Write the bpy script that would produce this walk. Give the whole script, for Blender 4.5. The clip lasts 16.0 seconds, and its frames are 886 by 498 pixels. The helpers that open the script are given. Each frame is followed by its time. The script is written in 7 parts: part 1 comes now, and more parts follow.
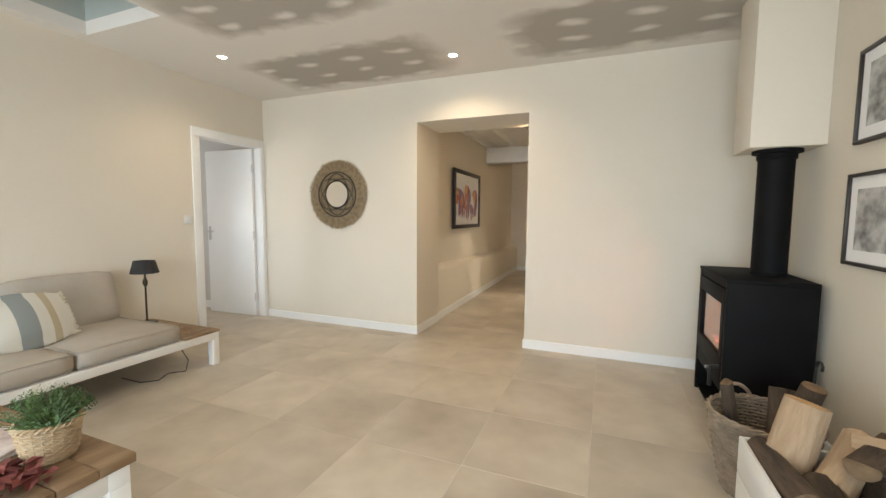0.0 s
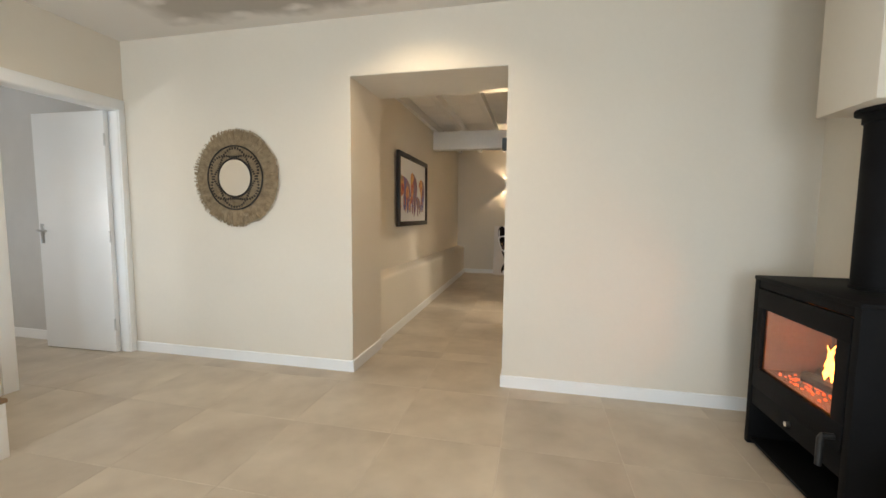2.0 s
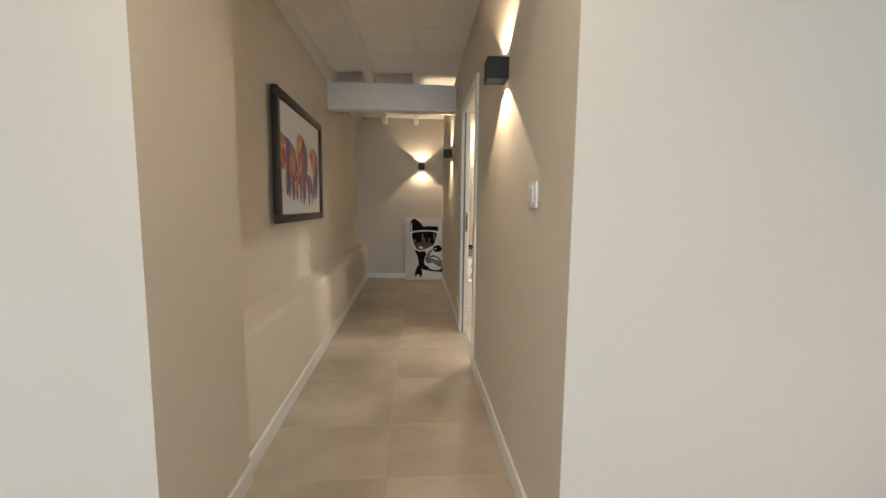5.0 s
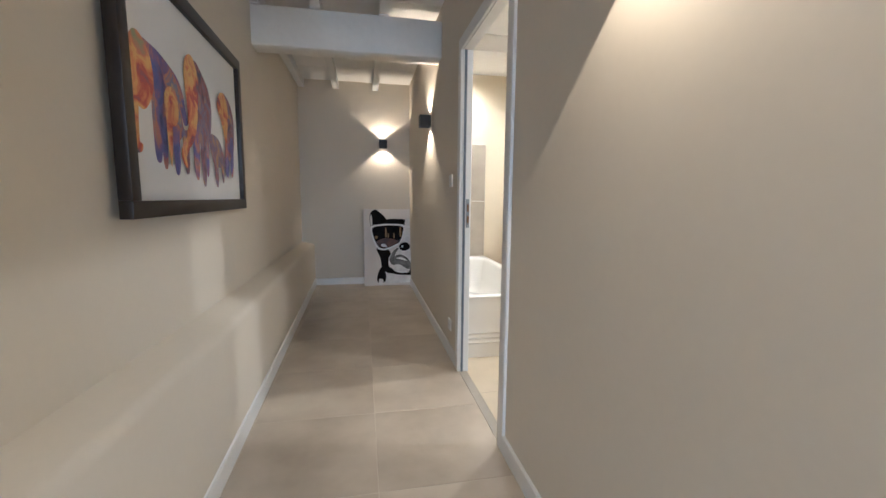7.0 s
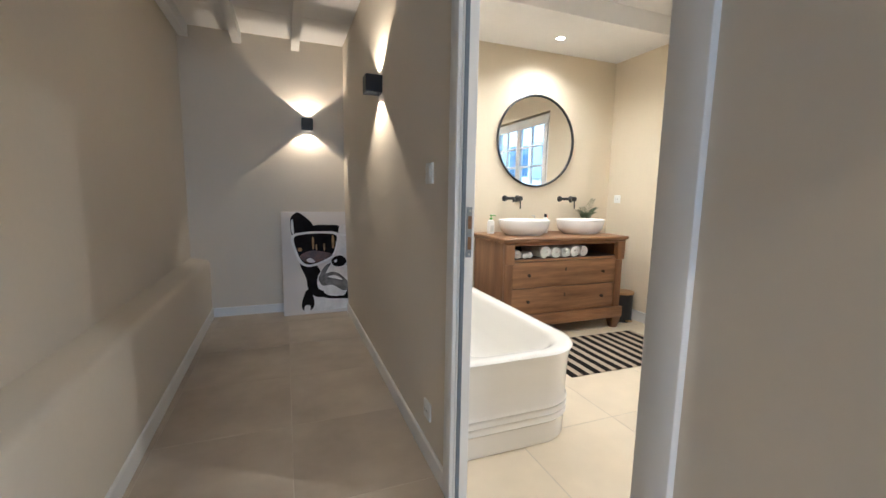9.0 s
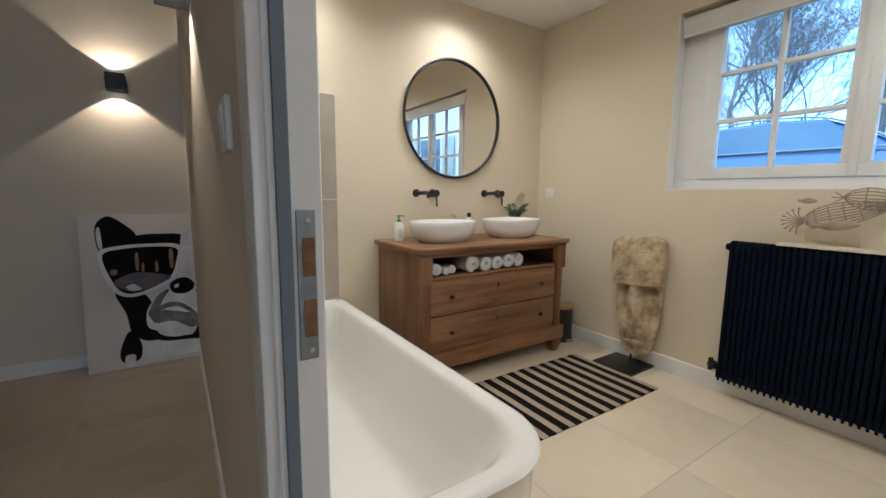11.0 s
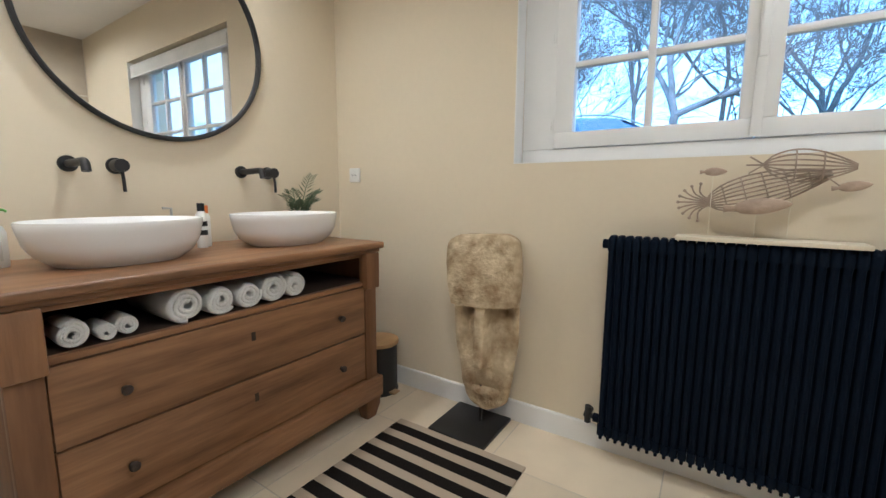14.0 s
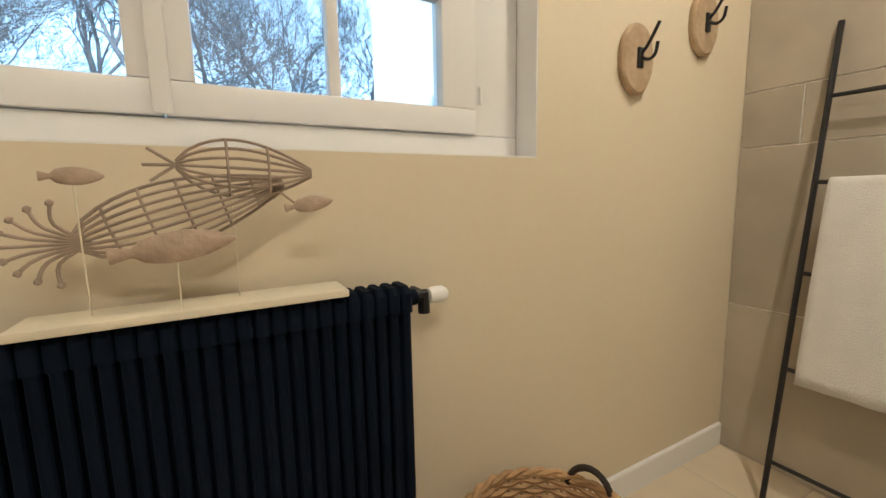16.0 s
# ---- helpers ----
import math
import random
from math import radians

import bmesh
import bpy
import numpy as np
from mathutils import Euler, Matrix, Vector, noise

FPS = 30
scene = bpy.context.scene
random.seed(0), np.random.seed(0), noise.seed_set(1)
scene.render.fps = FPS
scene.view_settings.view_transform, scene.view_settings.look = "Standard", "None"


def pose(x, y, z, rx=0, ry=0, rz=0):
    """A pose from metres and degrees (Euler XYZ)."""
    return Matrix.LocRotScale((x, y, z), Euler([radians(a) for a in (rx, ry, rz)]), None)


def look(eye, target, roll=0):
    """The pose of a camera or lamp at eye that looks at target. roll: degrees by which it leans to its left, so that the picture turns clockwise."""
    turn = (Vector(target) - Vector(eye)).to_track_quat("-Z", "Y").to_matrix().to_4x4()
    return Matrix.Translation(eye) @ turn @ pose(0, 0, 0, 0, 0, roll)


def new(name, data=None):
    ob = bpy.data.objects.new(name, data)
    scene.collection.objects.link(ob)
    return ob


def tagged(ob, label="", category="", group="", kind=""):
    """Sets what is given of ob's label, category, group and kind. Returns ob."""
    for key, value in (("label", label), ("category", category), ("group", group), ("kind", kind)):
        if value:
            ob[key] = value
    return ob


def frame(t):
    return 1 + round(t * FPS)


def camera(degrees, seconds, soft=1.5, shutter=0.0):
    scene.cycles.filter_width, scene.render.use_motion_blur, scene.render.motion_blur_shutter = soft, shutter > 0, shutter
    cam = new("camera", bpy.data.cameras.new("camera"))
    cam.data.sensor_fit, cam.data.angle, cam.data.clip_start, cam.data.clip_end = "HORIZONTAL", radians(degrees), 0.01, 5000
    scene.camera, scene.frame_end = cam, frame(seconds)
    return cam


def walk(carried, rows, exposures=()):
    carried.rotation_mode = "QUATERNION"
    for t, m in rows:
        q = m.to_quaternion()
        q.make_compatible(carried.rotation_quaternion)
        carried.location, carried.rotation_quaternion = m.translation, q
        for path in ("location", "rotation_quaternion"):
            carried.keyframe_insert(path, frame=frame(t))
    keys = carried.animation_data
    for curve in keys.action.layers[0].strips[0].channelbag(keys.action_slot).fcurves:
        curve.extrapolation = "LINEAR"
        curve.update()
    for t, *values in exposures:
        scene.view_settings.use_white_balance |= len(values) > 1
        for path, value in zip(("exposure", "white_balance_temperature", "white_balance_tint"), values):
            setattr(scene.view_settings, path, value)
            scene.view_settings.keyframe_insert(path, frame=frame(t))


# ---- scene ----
cam = camera(94.9, 16.0)
PATH = [
    (0, (0.038, 0.018, 1.256), (-0.704, 1.868, 1.092), 0.4),
    (0.5, (-0.098, 0.253, 1.242), (-0.802, 2.118, 1.08), 0.4),
    (1, (-0.209, 0.513, 1.226), (-0.847, 2.401, 1.062), 0.4),
    (1.5, (-0.322, 0.773, 1.217), (-0.87, 2.689, 1.05), 0.4),
    (2, (-0.456, 1.025, 1.208), (-0.893, 2.969, 1.04), 0.5),
    (2.5, (-0.573, 1.281, 1.199), (-0.896, 3.247, 1.03), 0.5),
    (3, (-0.68, 1.574, 1.213), (-0.895, 3.555, 1.039), 0.5),
    (3.5, (-0.807, 1.846, 1.204), (-0.909, 3.835, 1.022), 0.5),
    (4, (-0.925, 2.134, 1.202), (-0.934, 4.125, 1.01), 0.5),
    (6.5, (-1.226, 3.681, 1.154), (-0.912, 5.642, 0.916), 0.6),
    (7, (-1.264, 3.996, 1.142), (-0.881, 5.943, 0.893), 0.5),
    (7.5, (-1.267, 4.327, 1.151), (-0.812, 6.258, 0.895), 0.8),
    (8, (-1.279, 4.633, 1.158), (-0.744, 6.542, 0.896), 1.0),
    (8.5, (-1.271, 4.917, 1.164), (-0.648, 6.799, 0.9), 1.1),
    (9, (-1.217, 5.198, 1.175), (-0.5, 7.047, 0.912), 1.0),
    (11.5, (-0.609, 6.19, 1.136), (0.565, 7.787, 0.866), 0.6),
    (12, (-0.48, 6.347, 1.083), (0.771, 7.884, 0.815), 0.6),
    (12.5, (-0.318, 6.461, 1.09), (0.991, 7.947, 0.813), 0.7),
    (13, (-0.153, 6.542, 1.093), (1.219, 7.968, 0.807), 0.6),
    (13.5, (0.047, 6.645, 1.061), (1.532, 7.956, 0.783), 0.5),
    (14, (0.224, 6.716, 1.057), (1.882, 7.804, 0.793), 0.4),
    (14.5, (0.487, 6.75, 1.058), (2.323, 7.499, 0.798), 0.1),
    (15, (0.743, 6.726, 1.037), (2.707, 7.023, 0.802), -0.2),
    (15.5, (0.935, 6.65, 1.072), (2.89, 6.313, 0.817), -0.6),
    (16, (1.054, 6.536, 1.103), (2.793, 5.585, 0.832), -1.1),
]
EXPOSURES = [(0, 0.44, 6700, 11), (4, 0.22, 6350, 11), (6.5, 0.40, 5500, 12), (7.5, 0.47, 5000, 11), (9, 0.40, 5150, 11), (11.5, -0.58, 5250, 10), (13, -0.50, 5050, 10), (14, -0.26, 5100, 10), (14.5, -0.28, 5500, 11), (15, -0.38, 5700, 11), (15.5, -0.44, 5700, 11), (16, -0.38, 6200, 11)]
walk(cam, [(t, look(eye, target, roll)) for t, eye, target, roll in PATH], EXPOSURES)

# ---- world and large lights ----
SUN_ELEV, SUN_AZ = 34.0, 258.0
world = bpy.data.worlds.new("sky")
scene.world = world
world.use_nodes = True
wn = world.node_tree
sky = wn.nodes.new("ShaderNodeTexSky")
sky.sky_type, sky.sun_disc = "NISHITA", False
sky.sun_elevation, sky.sun_rotation = radians(SUN_ELEV), radians(SUN_AZ)
sky.air_density, sky.dust_density, sky.ozone_density = 1.0, 3.0, 1.5
# thin bright broken cloud over the whole sky
co = wn.nodes.new("ShaderNodeTexCoord")
cn = wn.nodes.new("ShaderNodeTexNoise")
cn.inputs["Scale"].default_value, cn.inputs["Detail"].default_value = 3.0, 6
cr = wn.nodes.new("ShaderNodeMapRange")
cr.inputs[1].default_value, cr.inputs[2].default_value = 0.30, 0.62
cr.inputs[3].default_value, cr.inputs[4].default_value = 0.35, 0.95
cm = wn.nodes.new("ShaderNodeMix")
cm.data_type = "RGBA"
cm.inputs[7].default_value = (15.0, 26.0, 36.5, 1)
wn.links.new(co.outputs["Generated"], cn.inputs["Vector"])
wn.links.new(cn.outputs[0], cr.inputs[0])
wn.links.new(cr.outputs[0], cm.inputs[0])
wn.links.new(sky.outputs[0], cm.inputs[6])
wn.links.new(cm.outputs[2], wn.nodes["Background"].inputs[0])
wn.nodes["Background"].inputs[1].default_value = 0.15


def lamp(name, kind, m, energy, color, **kw):
    data = bpy.data.lights.new(name, kind)
    data.energy, data.color = energy, color
    for key, value in kw.items():
        if key == "size":
            data.size = value
        elif key == "size_y":
            data.shape = "RECTANGLE"
            data.size_y = value
        elif key == "radius":
            data.shadow_soft_size = value
        elif key == "angle":
            data.angle = value
        elif key == "cone":
            data.spot_size = radians(value)
        elif key == "blend":
            data.spot_blend = value
    ob = new(name, data)
    ob.matrix_basis = m
    return ob


DAY, WARM, WARM2 = (0.86, 0.94, 1.0), (1.0, 0.80, 0.55), (1.0, 0.94, 0.84)
az, el = radians(SUN_AZ), radians(SUN_ELEV)
sun_dir = Vector((math.sin(az) * math.cos(el), math.cos(az) * math.cos(el), math.sin(el)))
lamp("sun", "SUN", look(sun_dir * 30, (0, 0, 0)), 3.0, (1.0, 0.95, 0.88), angle=radians(8))
# daylight through the living room's big windows behind the start, and an added, unseen side-room window
for x in (-2.55, -0.15):
    lamp("window_daylight", "AREA", look((x, -3.15, 1.25), (x, 0, 1.2)), 66, DAY, size=1.5, size_y=2.0)
lamp("window_daylight", "AREA", look((-5.2, 1.55, 1.35), (-5.2, 4, 1.3)), 13, (1.0, 0.96, 0.90), size=0.55, size_y=0.75)


# ---- materials ----
def material(name, color, rough=0.6, metal=0.0, vary=0.08, scale=6.0, fine=60.0, bump=0.0, bscale=80.0, spec=0.5, color2=None, obj=False, stretch=None, rand=0.0):
    """A surface with variation at two scales, fine relief, and a shift from object to object."""
    m = bpy.data.materials.new(name)
    m.use_nodes = True
    t = m.node_tree
    b = t.nodes["Principled BSDF"]
    b.inputs["Roughness"].default_value, b.inputs["Metallic"].default_value = rough, metal
    b.inputs["Specular IOR Level"].default_value = spec
    co = t.nodes.new("ShaderNodeTexCoord")
    mp = t.nodes.new("ShaderNodeMapping")
    if stretch:
        mp.inputs["Scale"].default_value = stretch
    t.links.new(co.outputs["Object"], mp.inputs["Vector"])
    n1 = t.nodes.new("ShaderNodeTexNoise")
    n1.inputs["Scale"].default_value, n1.inputs["Detail"].default_value = scale, 4
    n2 = t.nodes.new("ShaderNodeTexNoise")
    n2.inputs["Scale"].default_value, n2.inputs["Detail"].default_value = fine, 3
    for n in (n1, n2):
        t.links.new(mp.outputs[0], n.inputs["Vector"])
    mix = t.nodes.new("ShaderNodeMix")
    mix.data_type = "RGBA"
    lo = [c * (1 - vary) for c in color]
    hi = [min(1, c * (1 + vary)) for c in color] if color2 is None else color2
    mix.inputs[6].default_value, mix.inputs[7].default_value = (*lo, 1), (*hi, 1)
    add = t.nodes.new("ShaderNodeMath")
    add.operation = "MULTIPLY_ADD"
    add.inputs[1].default_value = 0.35
    ramp = t.nodes.new("ShaderNodeMapRange")
    ramp.inputs[1].default_value, ramp.inputs[2].default_value = 0.42, 0.92
    t.links.new(n2.outputs[0], add.inputs[0])
    t.links.new(n1.outputs[0], add.inputs[2])
    t.links.new(add.outputs[0], ramp.inputs[0])
    t.links.new(ramp.outputs[0], mix.inputs[0])
    out = mix.outputs[2]
    if rand:
        info = t.nodes.new("ShaderNodeObjectInfo")
        hsv = t.nodes.new("ShaderNodeHueSaturation")
        mr = t.nodes.new("ShaderNodeMapRange")
        mr.inputs[3].default_value, mr.inputs[4].default_value = 1 - rand, 1 + rand
        t.links.new(info.outputs["Random"], mr.inputs[0])
        t.links.new(mr.outputs[0], hsv.inputs["Value"])
        t.links.new(out, hsv.inputs["Color"])
        out = hsv.outputs[0]
        # shift the grain from piece to piece
        mul = t.nodes.new("ShaderNodeVectorMath")
        mul.operation = "SCALE"
        mul.inputs[0].default_value = (7.3, 3.1, 5.7)
        t.links.new(info.outputs["Random"], mul.inputs["Scale"])
        t.links.new(mul.outputs[0], mp.inputs["Location"])
    t.links.new(out, b.inputs["Base Color"])
    if bump:
        bp = t.nodes.new("ShaderNodeBump")
        bp.inputs["Strength"].default_value, bp.inputs["Distance"].default_value = bump, 0.01
        n3 = t.nodes.new("ShaderNodeTexNoise")
        n3.inputs["Scale"].default_value, n3.inputs["Detail"].default_value = bscale, 4
        t.links.new(mp.outputs[0], n3.inputs["Vector"])
        t.links.new(n3.outputs[0], bp.inputs["Height"])
        t.links.new(bp.outputs[0], b.inputs["Normal"])
    return m


def glow(name, color, strength):
    m = bpy.data.materials.new(name)
    m.use_nodes = True
    b = m.node_tree.nodes["Principled BSDF"]
    b.inputs["Base Color"].default_value = (*color, 1)
    b.inputs["Emission Color"].default_value = (*color, 1)
    b.inputs["Emission Strength"].default_value = strength
    return m


def glass(name, tint=(1, 1, 1)):
    m = bpy.data.materials.new(name)
    m.use_nodes = True
    b = m.node_tree.nodes["Principled BSDF"]
    b.inputs["Base Color"].default_value = (*tint, 1)
    b.inputs["Transmission Weight"].default_value, b.inputs["Roughness"].default_value, b.inputs["IOR"].default_value = 1.0, 0.0, 1.45
    return m


PAINT = material("sand_wall_paint", (0.695, 0.635, 0.54), 0.75, vary=0.025, scale=1.2, fine=40, bump=0.02, bscale=220, spec=0.3)
WHITE = material("white_gloss_paint", (0.80, 0.80, 0.79), 0.35, vary=0.02, scale=3, fine=50, bump=0.02, bscale=90)
CEIL_WHITE = material("white_ceiling_paint", (0.84, 0.825, 0.80), 0.8, vary=0.03, scale=2, fine=30, bump=0.08, bscale=60, spec=0.2)
SOFFIT = material("white_soffit_paint", (0.74, 0.71, 0.65), 0.8, vary=0.03, scale=2, fine=30, bump=0.06, bscale=60, spec=0.2)
BEAM = material("white_painted_beam", (0.80, 0.785, 0.76), 0.7, vary=0.06, scale=3, fine=25, bump=0.25, bscale=14, stretch=(1, 0.15, 1))
TILE = material("beige_floor_tile", (0.375, 0.315, 0.245), 0.36, vary=0.0, color2=(0.57, 0.50, 0.405), scale=2.3, fine=6, bump=0.04, bscale=50, spec=0.45, rand=0.03)
CREAM_PAINT = material("cream_wall_paint", (0.71, 0.622, 0.47), 0.75, vary=0.03, scale=1.2, fine=40, bump=0.02, bscale=220, spec=0.3)
BATH_TILE = material("cream_floor_tile", (0.69, 0.59, 0.44), 0.34, vary=0.10, scale=1.5, fine=9, bump=0.03, bscale=50, spec=0.45, rand=0.03)
GROUT = material("pale_grout", (0.55, 0.49, 0.41), 0.9, vary=0.1, scale=20)
WALL_TILE = material("taupe_wall_tile", (0.41, 0.36, 0.29), 0.4, vary=0.18, scale=1.8, fine=7, bump=0.05, bscale=40, rand=0.05)
WHITE_GROUT = material("white_grout", (0.78, 0.75, 0.70), 0.9, vary=0.05, scale=20)
WOOD = material("waxed_pine", (0.115, 0.052, 0.022), 0.42, vary=0.0, color2=(0.33, 0.172, 0.078), scale=3.0, fine=17, bump=0.12, bscale=30, stretch=(0.6, 5, 7), rand=0.10)
WOOD_SIDE = material("waxed_pine_upright", (0.11, 0.048, 0.020), 0.45, vary=0.0, color2=(0.25, 0.128, 0.058), scale=2.2, fine=14, bump=0.12, bscale=30, stretch=(5, 5, 0.5), rand=0.10)
DARK_WOOD = material("near_black_brown", (0.035, 0.022, 0.016), 0.7, vary=0.3, scale=8)
OAK = material("weathered_oak_planks", (0.15, 0.088, 0.045), 0.6, vary=0.0, color2=(0.34, 0.23, 0.135), scale=3, fine=20, bump=0.2, bscale=30, stretch=(6, 0.7, 6), rand=0.12)
LIDWOOD = material("bamboo_lid", (0.42, 0.26, 0.12), 0.5, vary=0.12, scale=5, fine=30, stretch=(1, 7, 1))
BLACK = material("matt_black_metal", (0.012, 0.012, 0.013), 0.42, vary=0.2, scale=10, fine=80, bump=0.03, bscale=150)
STOVE = material("black_stove_steel", (0.0055, 0.0055, 0.006), 0.65, vary=0.3, scale=5, fine=70, bump=0.05, bscale=180, spec=0.12)
RAD = material("dark_navy_radiator_paint", (0.004, 0.008, 0.017), 0.7, vary=0.2, scale=8, fine=60, spec=0.08)
STEEL = material("brushed_steel", (0.55, 0.55, 0.54), 0.28, metal=1.0, vary=0.05, scale=10)
CHROME = material("chrome", (0.75, 0.75, 0.75), 0.1, metal=1.0, vary=0.02)
ENAMEL = material("white_enamel", (0.84, 0.82, 0.77), 0.12, vary=0.015, scale=2, fine=20, spec=0.6)
CERAMIC = material("white_ceramic", (0.83, 0.82, 0.80), 0.22, vary=0.01, scale=2)
PLASTIC = material("white_plastic", (0.78, 0.78, 0.75), 0.35, vary=0.01)
BLACKFRAME = material("black_brown_frame", (0.022, 0.016, 0.013), 0.4, vary=0.2, scale=10, fine=60, stretch=(1, 1, 1))
PAPER = material("white_paper", (0.80, 0.80, 0.80), 0.7, vary=0.02, scale=4)
LINEN = material("grey_beige_linen", (0.43, 0.385, 0.33), 0.95, vary=0.08, scale=4, fine=150, bump=0.35, bscale=350, spec=0.1)
TOWEL = material("white_terry_towel", (0.80, 0.79, 0.76), 1.0, vary=0.05, scale=10, fine=200, bump=0.8, bscale=260, spec=0.05)
WICKER = material("grey_brown_wicker", (0.24, 0.185, 0.135), 0.75, vary=0.35, scale=14, fine=80, bump=0.2, bscale=120)
HONEY_WICKER = material("honey_wicker", (0.42, 0.26, 0.125), 0.65, vary=0.25, scale=14, fine=80, bump=0.2, bscale=120)
PALE_WICKER = material("pale_wicker", (0.46, 0.34, 0.21), 0.7, vary=0.2, scale=14, fine=80, bump=0.2, bscale=120)
RAFFIA = material("dry_raffia", (0.20, 0.145, 0.085), 0.85, vary=0.0, color2=(0.40, 0.30, 0.185), scale=25, fine=120, bump=0.2, bscale=90)
BARK = material("rough_bark", (0.028, 0.018, 0.012), 0.95, vary=0.0, color2=(0.115, 0.078, 0.05), scale=9, fine=45, bump=1.0, bscale=30, stretch=(2, 2, 0.4), rand=0.25)
PALE_BARK = material("stripped_pale_log", (0.30, 0.20, 0.12), 0.9, vary=0.0, color2=(0.48, 0.35, 0.23), scale=6, fine=40, bump=0.8, bscale=30, stretch=(2, 2, 0.4))
CUT = material("cut_log_end", (0.42, 0.25, 0.12), 0.9, vary=0.0, color2=(0.62, 0.42, 0.22), scale=12, fine=60, bump=0.3, bscale=60)
CUT_OLD = material("weathered_cut_end", (0.09, 0.055, 0.03), 0.95, vary=0.0, color2=(0.24, 0.155, 0.085), scale=14, fine=60, bump=0.3, bscale=60)
LEAF = material("green_leaf", (0.035, 0.085, 0.022), 0.55, vary=0.0, color2=(0.085, 0.15, 0.045), scale=18, fine=60)
LEAF2 = material("grey_green_frond", (0.035, 0.065, 0.032), 0.55, vary=0.0, color2=(0.10, 0.13, 0.06), scale=18, fine=60)
DRY_RED = material("dried_red_leaf", (0.10, 0.014, 0.014), 0.7, vary=0.0, color2=(0.26, 0.07, 0.06), scale=14, fine=60)
MASKWOOD = material("eroded_limed_wood", (0.20, 0.115, 0.045), 0.95, vary=0.0, color2=(0.72, 0.60, 0.40), scale=9, fine=32, bump=0.7, bscale=70)
DRIFT = material("grey_driftwood", (0.42, 0.32, 0.24), 0.85, vary=0.2, scale=10, fine=60, bump=0.3, bscale=60)
WIRE = material("washed_brown_wire", (0.33, 0.255, 0.195), 0.7, vary=0.25, scale=20)
CREAM = material("cream_painted_wood", (0.70, 0.64, 0.50), 0.55, vary=0.04, scale=5, fine=50)
PLATE_WOOD = material("pale_wood_slice", (0.36, 0.25, 0.15), 0.8, vary=0.0, color2=(0.56, 0.43, 0.29), scale=10, fine=40, bump=0.3, bscale=40)
MIRROR = material("mirror", (0.90, 0.90, 0.89), 0.015, metal=1.0, vary=0.0)
GLASS = glass("window_glass")
SMOKED = glass("stove_glass", (0.95, 0.9, 0.85))
LED = glow("warm_led", (1.0, 0.88, 0.68), 40)
GREEN = material("green_pump", (0.10, 0.32, 0.04), 0.35, vary=0.02)
ORANGE = material("orange_cap", (0.75, 0.20, 0.04), 0.35, vary=0.02)


# ---- mesh helpers ----
def box(bm, x0, x1, y0, y1, z0, z1, bevel=0.0, m=None, seg=2):
    r = bmesh.ops.create_cube(bm, size=1)
    vs = r["verts"]
    for v in vs:
        v.co = Vector(((x0 + x1) / 2 + v.co.x * (x1 - x0), (y0 + y1) / 2 + v.co.y * (y1 - y0), (z0 + z1) / 2 + v.co.z * (z1 - z0)))
    if m is not None:
        bmesh.ops.transform(bm, matrix=m, verts=vs)
    if bevel:
        es = list({e for v in vs for e in v.link_edges})
        bmesh.ops.bevel(bm, geom=es, offset=bevel, segments=seg, affect="EDGES", profile=0.5)


def tube(bm, pts, r, seg=8, cap=True, r2=None):
    """A round bar along pts, tapering from r to r2."""
    pts = [Vector(p) for p in pts]
    rings, up = [], None
    n = len(pts)
    for i, p in enumerate(pts):
        d = (pts[min(i + 1, n - 1)] - pts[max(i - 1, 0)]).normalized()
        if up is None:
            up = d.orthogonal().normalized()
        up = (up - d * up.dot(d))
        up = up.normalized() if up.length > 1e-6 else d.orthogonal().normalized()
        side = d.cross(up)
        rr = r if r2 is None else r + (r2 - r) * i / max(1, n - 1)
        rings.append([bm.verts.new(p + up * math.cos(a) * rr + side * math.sin(a) * rr) for a in (2 * math.pi * k / seg for k in range(seg))])
    for a, b in zip(rings, rings[1:]):
        for k in range(seg):
            bm.faces.new((a[k], a[(k + 1) % seg], b[(k + 1) % seg], b[k]))
    if cap:
        bm.faces.new(rings[0][::-1])
        bm.faces.new(rings[-1])


def loop_tube(bm, pts, r, seg=6):
    """A closed bar through pts."""
    pts = [Vector(p) for p in pts]
    n, rings = len(pts), []
    c = sum(pts, Vector()) / n
    nrm = (pts[0] - c).cross(pts[n // 4] - c).normalized()
    for i, p in enumerate(pts):
        d = (pts[(i + 1) % n] - pts[i - 1]).normalized()
        side = d.cross(nrm).normalized()
        rings.append([bm.verts.new(p + nrm * math.cos(a) * r + side * math.sin(a) * r) for a in (2 * math.pi * k / seg for k in range(seg))])
    for i in range(n):
        a, b = rings[i], rings[(i + 1) % n]
        for k in range(seg):
            bm.faces.new((a[k], a[(k + 1) % seg], b[(k + 1) % seg], b[k]))


def lathe(bm, prof, seg=24, sx=1.0, sy=1.0, c=(0, 0, 0), cap=False):
    """Turns a profile of (radius, height) about z, stretched by sx and sy."""
    rings = [[bm.verts.new((c[0] + r * sx * math.cos(a), c[1] + r * sy * math.sin(a), c[2] + z)) for a in (2 * math.pi * k / seg for k in range(seg))] for r, z in prof]
    for a, b in zip(rings, rings[1:]):
        for k in range(seg):
            bm.faces.new((a[k], a[(k + 1) % seg], b[(k + 1) % seg], b[k]))
    if cap:
        bm.faces.new(rings[0][::-1])
        bm.faces.new(rings[-1])


